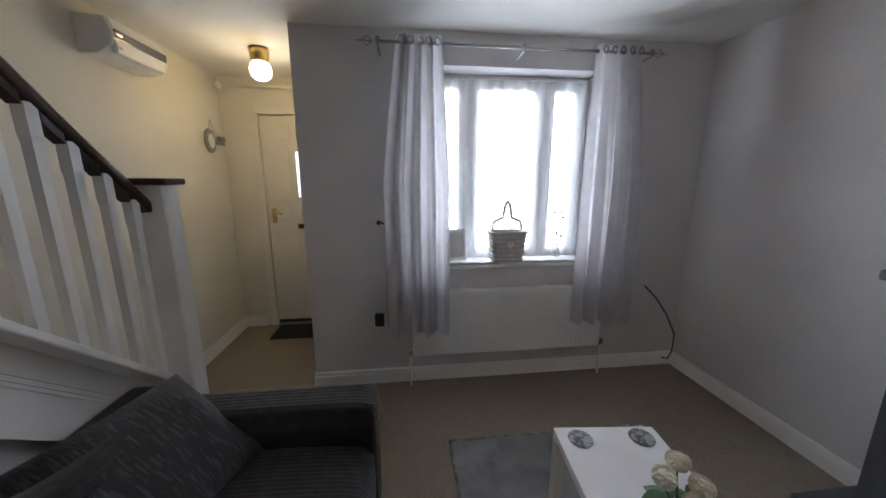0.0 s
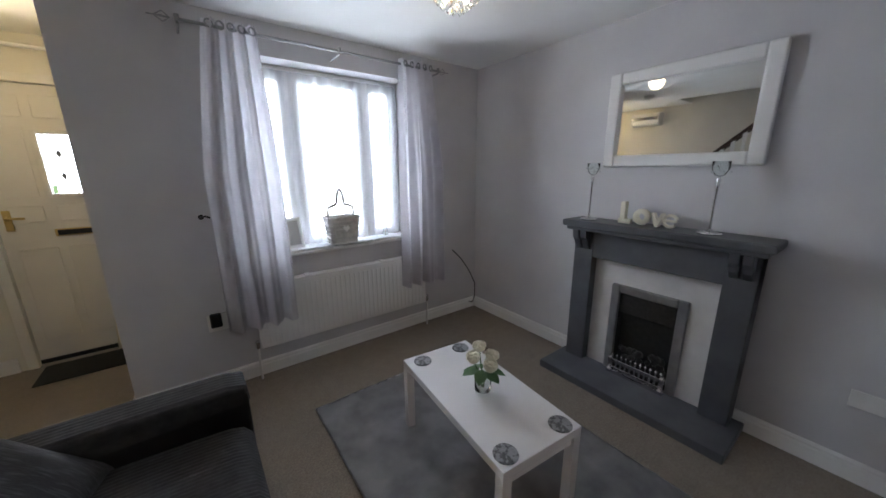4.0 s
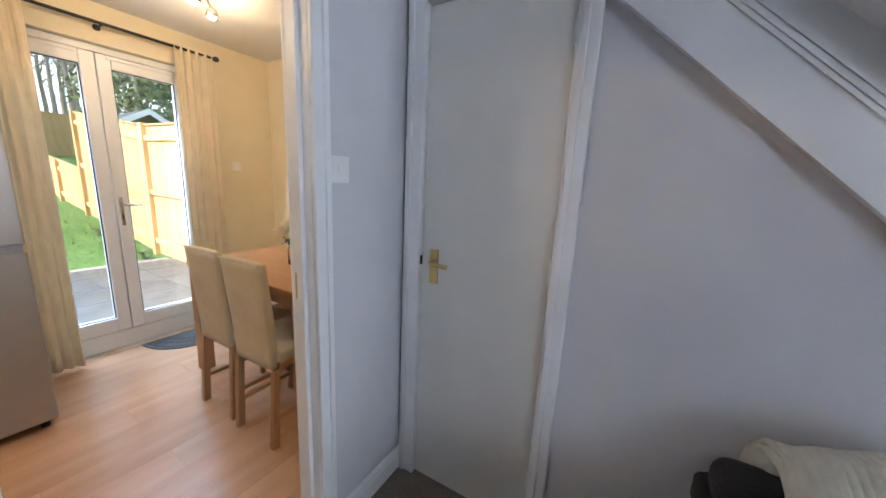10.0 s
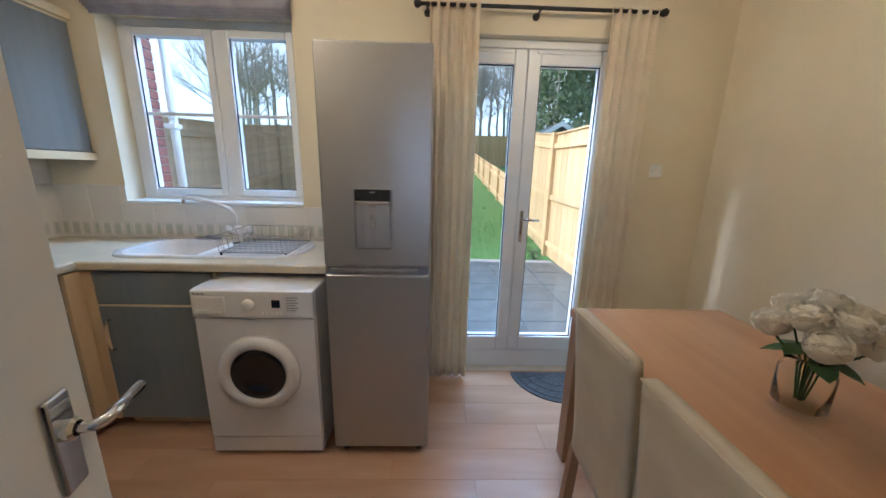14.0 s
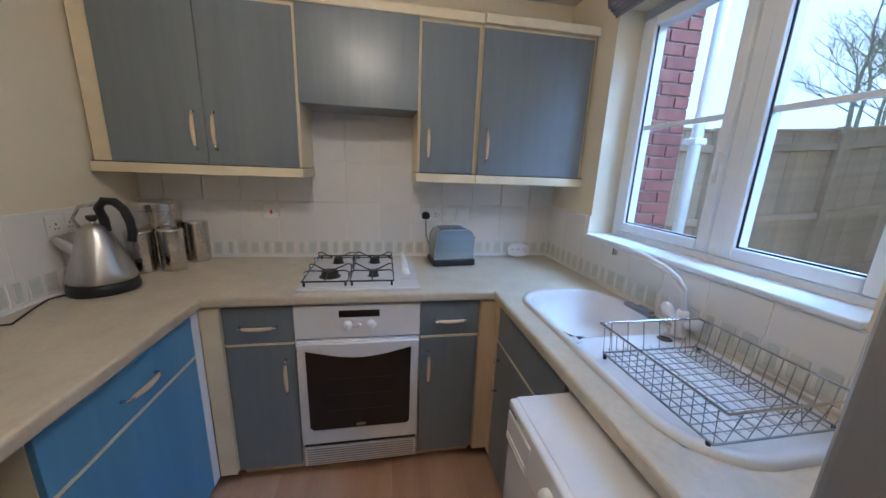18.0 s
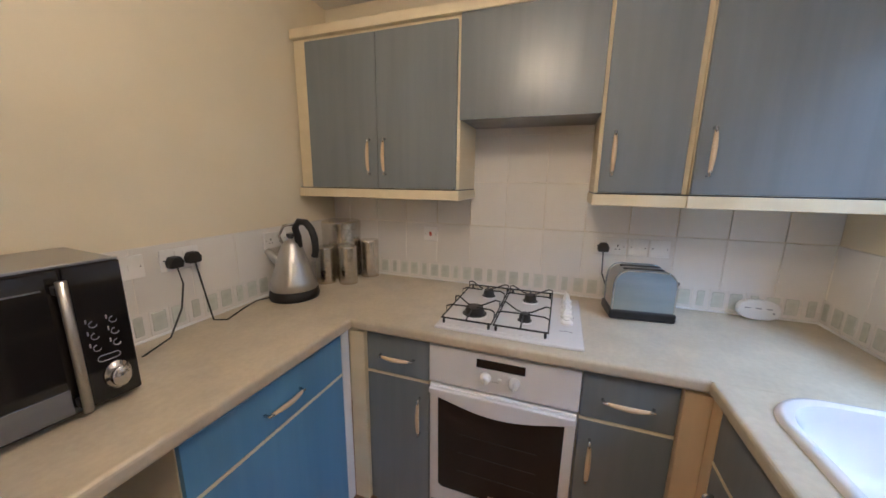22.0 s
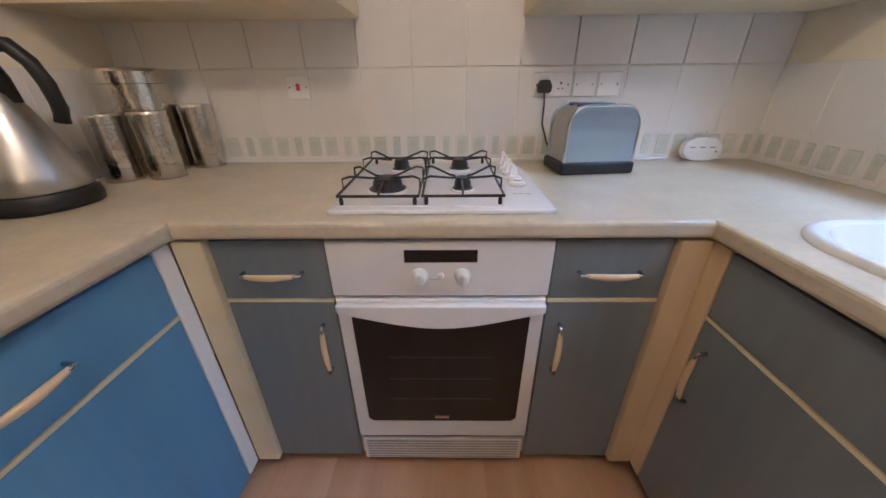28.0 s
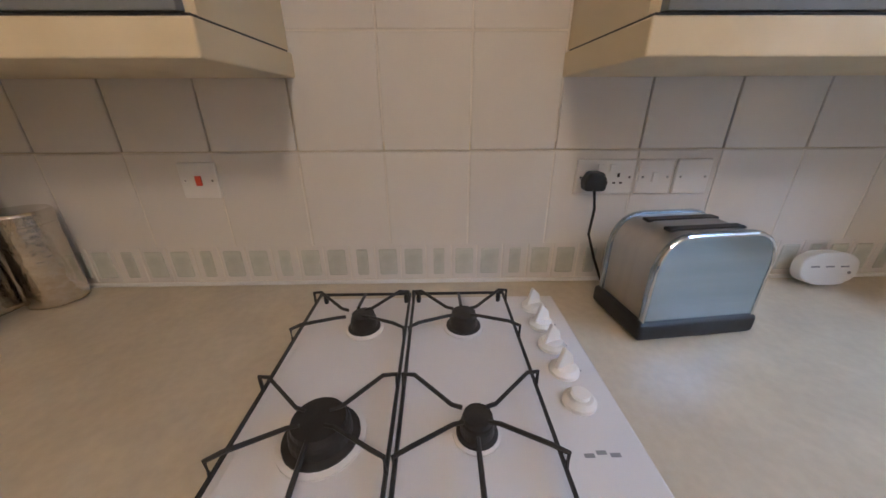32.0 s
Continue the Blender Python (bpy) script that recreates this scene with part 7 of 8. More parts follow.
def fleece_fn(u, v):
    path = [(-1.13, 0.595), (-0.99, 0.615), (-0.905, 0.64), (-0.885, 0.74), (-0.84, 0.82), (-0.74, 0.83), (-0.64, 0.80), (-0.605, 0.66)]
    s = v * (len(path) - 1)
    k = min(int(s), len(path) - 2)
    f = s - k
    n = 0.018 * noise.noise(Vector((u * 5, v * 7, 6))) + 0.007 * noise.noise(Vector((u * 14, v * 16, 3)))
    return (path[k][0] + (path[k + 1][0] - path[k][0]) * f - n, 1.42 + 0.29 * u + 0.03 * math.sin(4 * v), path[k][1] + (path[k + 1][1] - path[k][1]) * f + n)


tagged(obj("fleece_blanket", sheet(fleece_fn, 30, 60, 0.026), M_VELVET, smooth=True), "soft grey fleece folded over the armchair", "blanket")
# sockets on the living room walls
t = thing("wall_switch", pose(-2.835, YL, 1.418, 0, 0, 180), "white light switch beside the kitchen doorway", "switch")
part("faceplate", box(-0.043, 0.043, -0.009, 0, -0.043, 0.043, 0.003), M_PLASTIC, t)
part("rocker", box(-0.008, 0.008, -0.013, -0.008, -0.012, 0.014, 0.002), M_PLASTIC, t)
t = thing("wall_socket", pose(XEL, 1.98, 0.42, 0, 0, -90), "white double socket low on the wall", "socket")
part("faceplate", box(-0.073, 0.073, -0.009, 0, -0.043, 0.043, 0.003), M_PLASTIC, t)
part("rocker", box(-0.02, -0.008, -0.012, -0.008, 0.01, 0.03), M_PLASTIC, t)
t = thing("wall_socket", pose(XW, 4.35, 0.42, 0, 0, 90), "white double socket on the hall wall", "socket")
part("faceplate", box(-0.073, 0.073, -0.009, 0, -0.043, 0.043, 0.003), M_PLASTIC, t)

# ---- kitchen door, dining end, rear windows ----
t = thing("door_kitchen", pose(KX1 - 0.033, YK - 0.012, 0, rz=14.5), "white flush kitchen door standing open", "door", kind="structure")
part("door_leaf", box(-0.040, 0.0, -0.70, -0.004, KF + 0.01, 1.995, 0.003), M_DOOR, t)
lever(t, pose(-0.040, -0.64, 1.04, 0, 0, -90), M_CHROME, "chrome lever handle on a back plate", 0.10)
lever(t, pose(0.0, -0.64, 1.04, 0, 0, 90), M_CHROME, "chrome lever handle on a back plate", 0.10)
for z in (0.24, 1.09, 1.82):
    h = part("hinge", box(-0.034, 0.002, -0.004, 0.002, z - 0.045, z + 0.045, 0.001), M_BRASS, t, "worn brass butt hinge")
    part("hinge_pin", tube([(0.002, 0.004, z - 0.05), (0.002, 0.004, z + 0.05)], 0.006, 8), M_BRASS, h)
tagged(obj("latch_keep", box(KX0 + 0.029, KX0 + 0.0325, YK + 0.008, YK + 0.034, 0.985, 1.075, 0.001), M_BRASS), "brass latch keep on the door lining", "latch keep")
structure("threshold_bar", prism([(1.290, 0.0), (1.345, 0.0), (1.338, 0.006), (1.297, 0.006)], 'x', KX0 + 0.03, KX1 - 0.03), M_BRASS, "brass threshold strip between carpet and planks", "threshold")

# light switches
def switch(m, label, n=1):
    s = thing("light_switch", m, label, "light switch")
    part("switch_plate", box(-0.043, 0.043, -0.010, 0, -0.043, 0.043, 0.003), M_PLASTIC, s)
    for k in range(n):
        part("rocker", box(-0.010 + k * 0.024, 0.010 + k * 0.024, -0.016, -0.009, -0.018, 0.018, 0.003), M_PLASTIC, s)
    for x in (-0.030, 0.030):
        part("screw", lathe([(0.0035, 0), (0.0035, 0.0115), (0, 0.012)], 8, m=pose(x, 0, 0, 90)), M_CHROME, s)
    return s


switch(pose(-3.975, YS, 1.46, rz=180), "white plastic switch beside the french doors", 1)

# dining table
TX0, TX1, TY0, TY1, TZ = -3.93, -3.15, -0.54, 0.72, 0.76
t = thing("dining_table", pose((TX0 + TX1) / 2, (TY0 + TY1) / 2, 0), "oak dining table with a thick satin top", "dining table")
hx, hy = (TX1 - TX0) / 2, (TY1 - TY0) / 2
part("tabletop", box(-hx, hx, -hy, hy, TZ - 0.045, TZ, 0.005), M_OAK, t)
for sx in (-1, 1):
    for sy in (-1, 1):
        part("leg", box(sx * (hx - 0.05) - 0.042, sx * (hx - 0.05) + 0.042, sy * (hy - 0.05) - 0.042, sy * (hy - 0.05) + 0.042, KF, TZ - 0.046, 0.004), M_OAKLEG, t)
    part("apron", box(sx * (hx - 0.05) - 0.012, sx * (hx - 0.05) + 0.012, -hy + 0.095, hy - 0.095, TZ - 0.115, TZ - 0.046, 0.003), M_OAKLEG, t)
for sy in (-1, 1):
    part("apron", box(-hx + 0.095, hx - 0.095, sy * (hy - 0.05) - 0.012, sy * (hy - 0.05) + 0.012, TZ - 0.115, TZ - 0.046, 0.003), M_OAKLEG, t)


def dining_chair(m, label):
    """A high-backed padded chair that faces +x, its back at x 0."""
    c = thing("dining_chair", m, label, "chair", "chairs round the dining table")

    def back_fn(side):
        def fn(u, v):
            w = 0.178 - 0.012 * (1 - v) - 0.004 * (v > 0.97)
            edge = (2 * u - 1)
            z = 0.36 + 0.59 * v
            bulge = 0.012 * (1 - edge ** 4) * (1 - (2 * v - 1) ** 6)
            lean = -0.055 * max(0, v - 0.15) ** 1.2
            return (lean + (0.034 + bulge if side else -bulge * 0.4), edge * w, z + (0.006 * (1 - edge ** 8) if v > 0.99 else 0))
        return fn
    b = sheet(back_fn(1), 12, 14)
    other = sheet(back_fn(0), 12, 14)
    for f in other.faces:
        f.normal_flip()
    b = merge(b, other)
    bmesh.ops.bridge_loops(b, edges=[e for e in b.edges if e.is_boundary])
    bk = part("backrest", b, M_CHAIR, c, smooth=True)
    part("seam", tube([(-0.052, -0.17, 0.952), (-0.052, 0.17, 0.952)], 0.0035, 6), M_CHAIR, bk)
    s = box(0.02, 0.42, -0.20, 0.20, 0.40, 0.475, 0.022, 3)
    part("seat", s, M_CHAIR, c, smooth=True)
    part("seat_frame", box(0.03, 0.40, -0.185, 0.185, 0.365, 0.402, 0.004), M_OAKLEG, c)
    for y in (-0.165, 0.165):
        part("leg", prism([(0.0, 0.37), (0.036, 0.37), (0.012, KF), (-0.03, KF)], 'y', y - 0.017, y + 0.017, bevel=0.003), M_OAKLEG, c)
        part("leg", prism([(0.365, 0.37), (0.40, 0.37), (0.396, KF), (0.368, KF)], 'y', y - 0.017, y + 0.017, bevel=0.003), M_OAKLEG, c)
        part("stretcher", box(0.02, 0.37, y - 0.009, y + 0.009, 0.06, 0.085, 0.002), M_OAKLEG, c)
    return c


c = dining_chair(pose(-3.01, 0.09, 0, rz=180), "cream faux leather dining chair with oak legs tucked under the table")
copy_thing(c, pose(-3.0, 0.51, 0, rz=181))
copy_thing(c, pose(-4.03, 0.00, 0, rz=0))
copy_thing(c, pose(-4.03, 0.48, 0, rz=0))

heads = [(p[0] * 0.82, p[1] * 0.82, p[2] * 1.10) for p in [(0.0, 0.0, 0.30), (0.075, 0.02, 0.27), (-0.07, 0.03, 0.275), (0.01, 0.08, 0.265), (0.02, -0.08, 0.27), (0.10, -0.06, 0.23), (-0.09, -0.05, 0.235), (-0.08, 0.09, 0.225), (0.085, 0.095, 0.22)]]
bouquet(pose(-3.53, 0.20, TZ), 1.0, M_PETALW, "ivory roses in a clear glass jar on the dining table", heads, 0.062, 0.175, 0.074)

# curtains at the french doors
t = thing("curtain_pole", pose(0, 0, 0), "dark bronze curtain pole with ball finials over french doors", "curtain pole")
CPY, CPZ = YS + 0.095, 2.385
part("pole", tube([(-2.34, CPY, CPZ), (-3.80, CPY, CPZ)], 0.011, 12), M_IRON, t, smooth=True)
for x in (-2.327, -3.813):
    part("finial", lathe([(0, -0.024), (0.017, -0.018), (0.024, 0), (0.017, 0.018), (0, 0.024)], 16, m=pose(x, CPY, CPZ, 0, 90, 0)), M_IRON, t, smooth=True)
for x in (-2.385, -3.06, -3.79):
    part("bracket", tube([(x, YS, CPZ - 0.012), (x, CPY, CPZ - 0.012)], 0.007, 8), M_IRON, t)
    part("bracket_plate", lathe([(0.022, 0), (0.022, 0.006), (0.008, 0.010)], 14, m=pose(x, YS, CPZ - 0.012, -90)), M_IRON, t)
for x0, x1, ph in ((-2.70, -2.40, 0.3), (-3.775, -3.485, 1.7)):
    cur = obj("curtain", drape(x0, x1, CPY, KF + 0.02, CPZ + 0.015, 5, 0.021, n=110, rows=30, phase=ph), M_CURTK, smooth=True)
    tagged(cur, "floor-length cream cotton curtain gathered on a dark pole", "curtain", "curtains at the french doors")

# french doors
t = thing("door_french", pose(0, 0, 0), "white plastic french doors to the garden, closed", "french doors", kind="structure")
fy0, fy1 = YS - 0.15, YS - 0.07
for a, b in ((FX0, FX0 + 0.045), (FX1 - 0.045, FX1)):
    part("door_frame", box(a, b, fy0, fy1, KF, FZ, 0.006), M_UPVC, t)
part("door_frame", box(FX0 + 0.045, FX1 - 0.045, fy0, fy1, FZ - 0.05, FZ, 0.006), M_UPVC, t)
part("door_sill", box(FX0 + 0.045, FX1 - 0.045, fy0, fy1, KF, 0.045, 0.006), M_UPVC, t)
fm = -3.045
for a, b, hs in ((FX0 + 0.047, fm - 0.002, 1), (fm + 0.002, FX1 - 0.047, -1)):
    st = 0.085
    lf = part("door_leaf", merge(merge(box(a, a + st, fy0 + 0.01, fy1 + 0.012, 0.05, FZ - 0.055, 0.008), box(b - st, b, fy0 + 0.01, fy1 + 0.012, 0.05, FZ - 0.055, 0.008)),
                                 merge(box(a + st, b - st, fy0 + 0.01, fy1 + 0.012, 0.05, 0.165, 0.008), box(a + st, b - st, fy0 + 0.01, fy1 + 0.012, FZ - 0.15, FZ - 0.055, 0.008))), M_UPVC, t)
    g = part("pane", box(a + st - 0.005, b - st + 0.005, fy0 + 0.035, fy0 + 0.041, 0.16, FZ - 0.145), M_GLASS, lf)
    g.visible_shadow = False
    bm = None
    for x0, x1, z0, z1 in ((a + st, a + st + 0.007, 0.165, FZ - 0.15), (b - st - 0.007, b - st, 0.165, FZ - 0.15), (a + st, b - st, 0.165, 0.172), (a + st, b - st, FZ - 0.157, FZ - 0.15)):
        bm = box(x0, x1, fy1 - 0.012, fy1 - 0.004, z0, z1, bm=bm)
    part("gasket", bm, M_BLACK, lf, "black rubber gasket")
    part("vent", box(a + 0.10, b - 0.06, fy1 + 0.011, fy1 + 0.022, FZ - 0.045 - 0.04, FZ - 0.065, 0.003), M_UPVC, lf)
hd = part("door_handle", box(fm - 0.048, fm - 0.022, fy1 + 0.011, fy1 + 0.022, 0.93, 1.16, 0.005), M_CHROME, t, "chrome lever handle")
part("lever", tube([(fm - 0.035, fy1 + 0.02, 1.10), (fm - 0.035, fy1 + 0.06, 1.10), (fm - 0.055, fy1 + 0.066, 1.10), (fm - 0.15, fy1 + 0.064, 1.095)], 0.009, 8), M_CHROME, hd, smooth=True)
part("keyhole", box(fm - 0.040, fm - 0.030, fy1 + 0.021, fy1 + 0.025, 0.985, 1.02, 0.002), M_BLACK, hd)
# rubber mat
out = [(-3.06 - 0.34 + 0.34 * math.cos(a * math.pi / 24), YS + 0.03 + 0.36 * math.sin(a * math.pi / 24)) for a in range(25)]
mt = tagged(obj("doormat", prism(out, 'z', KF, KF + 0.008, bevel=0.002), M_RUBBER), "half-round dark rubber mat at the french doors", "doormat")
bm = None
for k in range(3):
    r = 0.30 - 0.07 * k
    bm = tube([(-3.40 + r * math.cos(a * math.pi / 20), YS + 0.035 + r * 1.05 * math.sin(a * math.pi / 20), KF + 0.008) for a in range(21)], 0.005, 6, bm=bm)
for k in range(1, 12):
    a = k * math.pi / 12
    bm = tube([(-3.40 + 0.10 * math.cos(a), YS + 0.035 + 0.10 * math.sin(a), KF + 0.008), (-3.40 + 0.30 * math.cos(a), YS + 0.035 + 0.32 * math.sin(a), KF + 0.008)], 0.004, 5, bm=bm)
part("rib", bm, M_RUBBER, mt)

# kitchen window
t = thing("window_kitchen", pose(0, 0, 0), "white plastic kitchen window with glazing bars", "window", kind="structure")
wy0, wy1 = YS - 0.22, YS - 0.145
for x0, x1, z0, z1 in ((QX0, QX0 + 0.05, QZ0, QZ1), (QX1 - 0.05, QX1, QZ0, QZ1), (QX0 + 0.05, QX1 - 0.05, QZ0, QZ0 + 0.05), (QX0 + 0.05, QX1 - 0.05, QZ1 - 0.05, QZ1)):
    part("window_frame", box(x0, x1, wy0, wy1, z0, z1, 0.006), M_UPVC, t)
qm = -0.995
part("mullion", box(qm - 0.03, qm + 0.03, wy0, wy1 - 0.002, QZ0 + 0.05, QZ1 - 0.05, 0.006), M_UPVC, t)
for a, b in ((QX0 + 0.052, qm - 0.031), (qm + 0.031, QX1 - 0.052)):
    st = 0.048
    z0, z1 = QZ0 + 0.052, QZ1 - 0.052
    lf = part("sash", merge(merge(box(a, a + st, wy0 + 0.012, wy1 + 0.012, z0, z1, 0.006), box(b - st, b, wy0 + 0.012, wy1 + 0.012, z0, z1, 0.006)),
                            merge(box(a + st, b - st, wy0 + 0.012, wy1 + 0.012, z0, z0 + st, 0.006), box(a + st, b - st, wy0 + 0.012, wy1 + 0.012, z1 - st, z1, 0.006))), M_UPVC, t)
    g = part("pane", box(a + st - 0.004, b - st + 0.004, wy0 + 0.035, wy0 + 0.041, z0 + st - 0.004, z1 - st + 0.004), M_GLASS, lf)
    g.visible_shadow = False
    part("glazing_bar", box(a + st, b - st, wy0 + 0.042, wy0 + 0.056, 1.752, 1.775, 0.003), M_UPVC, lf)
    bm = box(a + st, b - st, wy1 - 0.010, wy1 - 0.004, z0 + st, z0 + st + 0.006)
    bm = box(a + st, a + st + 0.006, wy1 - 0.010, wy1 - 0.004, z0 + st, z1 - st, bm=bm)
    bm = box(b - st - 0.006, b - st, wy1 - 0.010, wy1 - 0.004, z0 + st, z1 - st, bm=bm)
    part("gasket", bm, M_BLACK, lf, "dark rubber gasket")
part("window_handle", box(qm + 0.045, qm + 0.06, wy1 + 0.011, wy1 + 0.03, 1.50, 1.62, 0.005), M_UPVC, t)
structure("sill_kitchen_window", box(QX0 - 0.0, QX1, wy1 + 0.001, YS + 0.025, QZ0 + 0.0005, QZ0 + 0.022, 0.006), M_UPVC, "white plastic window sill", "window sill")
bl = thing("roman_blind", pose(0, 0, 0), "grey roman blind drawn up over the kitchen window", "blind")
for k in range(4):
    part("fold", sheet(lambda u, v, k=k: (QX0 - 0.01 + (QX1 - QX0 + 0.02) * u, YS + 0.012 + 0.016 * k + 0.012 * math.sin(v * math.pi), 2.30 + 0.012 * k + 0.14 * v - 0.006 * math.sin(u * math.pi)), 20, 8, 0.004), M_FABRICK, bl, smooth=True)
part("headrail", box(QX0 - 0.01, QX1 + 0.01, YS, YS + 0.07, 2.44, 2.465, 0.004), M_FABRICK, bl)

# ceiling spotlight cluster
def spotlights(m, label):
    t = thing("ceiling_spotlights", m, label, "ceiling light", "ceiling spotlights of the kitchen")
    part("base_plate", lathe([(0, 0), (0.055, 0), (0.055, -0.018), (0.045, -0.025), (0, -0.025)], 24), M_STEEL, t, smooth=True)
    for x, y in ((0.08, 0.06), (-0.08, -0.06)):
        part("arm", tube([(x * 0.3, y * 0.3, -0.02), (x * 0.9, y * 0.9, -0.075)], 0.006, 8), M_STEEL, t)
        sh = part("shade", lathe([(0.012, -0.07), (0.030, -0.085), (0.040, -0.13), (0.037, -0.13), (0.027, -0.09), (0.010, -0.076)], 20, m=pose(x, y, 0)), M_STEEL, t, smooth=True)
        part("bulb", lathe([(0, -0.10), (0.022, -0.105), (0.028, -0.125), (0.018, -0.134), (0, -0.136)], 16, m=pose(x, y, 0)), M_SPOT, sh, "lit warm bulb", smooth=True)


spotlights(pose(-3.32, -0.36, HCK), "brushed steel ceiling spotlight with lit warm bulbs over the table")
spotlights(pose(-1.50, 0.03, HCK), "brushed steel ceiling spotlight with lit warm bulbs in the kitchen")

# plank floor of the kitchen
PW, PL = 0.192, 1.285
plank_meshes = {}


def plank_mesh(w, d):
    key = (round(w, 3), round(d, 3))
    if key not in plank_meshes:
        bm = box(0, w, 0, d, -0.006, 0.0, 0.0007, 1)
        me = bpy.data.meshes.new("plank")
        bmesh.ops.recalc_face_normals(bm, faces=bm.faces)
        bm.to_mesh(me)
        bm.free()
        me.materials.append(M_VINYL)
        plank_meshes[key] = me
    return plank_meshes[key]


kfloor = bpy.data.objects["floor_kitchen_base"]
rnd = random.Random(5)
y, row = YS, 0
while y < 1.32 - 0.01:
    d = min(PW, 1.32 - y)
    x = XD - 0.02 - (row * 0.43) % PL
    while x < XE:
        a, b = max(x, XD - 0.02), min(x + PL, XE)
        if b - a > 0.03:
            pl = new("plank", plank_mesh(b - a - 0.0005, d - 0.0005))
            pl.parent = kfloor
            pl.matrix_local = pose(a, y, KF)
        x += PL
    y, row = y + d, row + 1

# ---- outside ----
def rise(y):
    """Height of the garden ground; it climbs away from the house."""
    return -0.15 + 0.12 * min(max(0.0, -4.9 - y), 22.0)


bm = bmesh.new()
xs = [-220, -60, -20, -8, -4.6, -3, -1.5, 0, 1.5, 4, 20, 60, 220]
ys = [260, 60, 20, 6.3, 2, -1.2, -3, -4.9, -7, -10, -14, -18, -22, -26.9, -40, -80, -260]
g = [[bm.verts.new((x, y, -0.15 if y > -4.9 else rise(y) + 0.03 * noise.noise(Vector((x, y, 0))))) for y in ys] for x in xs]
for i in range(len(xs) - 1):
    for j in range(len(ys) - 1):
        bm.faces.new((g[i][j], g[i + 1][j], g[i + 1][j + 1], g[i][j + 1]))
structure("ground", bm, M_GRASS, "green lawn rising to the back of the garden", "lawn")
# grass blades along the patio edge
rnd = random.Random(9)
verts, faces = [], []
for k in range(5200):
    x, y = rnd.uniform(-4.5, 1.3), -4.92 - abs(rnd.gauss(0, 1)) * 2.4
    z, a, h, w = rise(y), rnd.uniform(0, 6.28), rnd.uniform(0.04, 0.11), 0.006
    dx, dy, lx, ly = math.cos(a) * w, math.sin(a) * w, rnd.uniform(-0.04, 0.04), rnd.uniform(-0.04, 0.04)
    n = len(verts)
    verts += [(x - dx, y - dy, z - 0.03), (x + dx, y + dy, z - 0.03), (x + lx, y + ly, z + h)]
    faces.append((n, n + 1, n + 2))
me = bpy.data.meshes.new("grass")
me.from_pydata(verts, [], faces)
me.materials.append(M_GRASS)
tagged(new("grass", me), "short green grass blades at the patio edge", "grass", kind="stuff")

# patio of wet slabs
pat = structure("patio_bed", box(-4.6, 1.4, -4.86, YS - 0.28, -0.20, -0.125), M_MORTAR, "mortar bed of the paved patio", "patio")
sl = box(0, 0.594, 0, 0.594, -0.125, -0.10, 0.005, 1)
slm = bpy.data.meshes.new("slab")
bmesh.ops.recalc_face_normals(sl, faces=sl.faces)
sl.to_mesh(slm)
sl.free()
slm.materials.append(M_SLAB)
for i in range(10):
    for j in range(5):
        ob = new("slab", slm)
        ob.parent = pat
        ob.matrix_local = pose(-4.6 + 0.6 * i, -1.6 - 0.6 - 0.6 * j - 0.01, rnd.uniform(-0.002, 0.002), rnd.uniform(-0.3, 0.3), rnd.uniform(-0.3, 0.3))
# step outside the french doors
tagged(obj("door_step", box(FX0 - 0.1, FX1 + 0.1, -1.88, YS - 0.282, -0.10, -0.03, 0.008), M_SLAB), "wet concrete step outside the french doors", "door step")


def fence(name, a, b, h, material, label, boards=0.125, bay=1.83, cap=True, rails=(0.12, 0.5, 0.9), rail_side=1):
    """A closed timber fence from a to b that follows the ground."""
    ax, ay = a
    bx, by = b
    n = max(1, round(math.hypot(bx - ax, by - ay) / bay))
    length = math.hypot(bx - ax, by - ay) / n
    turn = math.degrees(math.atan2(by - ay, bx - ax))
    f = thing(name, pose(ax, ay, 0, rz=turn), label, "fence")
    bmesh_p = box(-0.05, 0.05, -0.05, 0.05, -0.2, h + 0.02, 0.006, 1)
    mp_ = bpy.data.meshes.new("post")
    bmesh.ops.recalc_face_normals(bmesh_p, faces=bmesh_p.faces)
    bmesh_p.to_mesh(mp_)
    bmesh_p.free()
    mp_.materials.append(material)
    nb = round(length / boards)
    bmb = box(0, length / nb + 0.008, -0.006, 0.006, 0.02, h - 0.03, 0.002, 1)
    mb = bpy.data.meshes.new("board")
    bmesh.ops.recalc_face_normals(bmb, faces=bmb.faces)
    bmb.to_mesh(mb)
    bmb.free()
    mb.materials.append(material)
    for k in range(n + 1):
        s = k * length
        z = rise(ay + (by - ay) * s / (n * length))
        p = new("post", mp_)
        p.parent = f
        p.matrix_local = pose(s, rail_side * 0.03, z)
    for k in range(n):
        s = k * length
        z0 = rise(ay + (by - ay) * s / (n * length))
        z1 = rise(ay + (by - ay) * (s + length) / (n * length))
        for q in range(nb):
            u = (q + 0.5) / nb
            p = new("board", mb)
            p.parent = f
            p.matrix_local = pose(s + q * length / nb, 0.005 * (q % 2), z0 + (z1 - z0) * u)
        for r in rails:
            zz = r * h
            bm = box(0.05, length - 0.05, rail_side * 0.03 - 0.022, rail_side * 0.03 + 0.022, zz - 0.045, zz + 0.045, 0.004, 1)
            for v in bm.verts:
                v.co.z += z0 + (z1 - z0) * v.co.x / length
                v.co.x += s
            part("rail", bm, material, f)
        if cap:
            bm = box(0, length, -0.04, 0.04, h - 0.03, h, 0.004, 1)
            for v in bm.verts:
                v.co.z += z0 + (z1 - z0) * v.co.x / length
                v.co.x += s
            part("capping", bm, material, f)
    return f


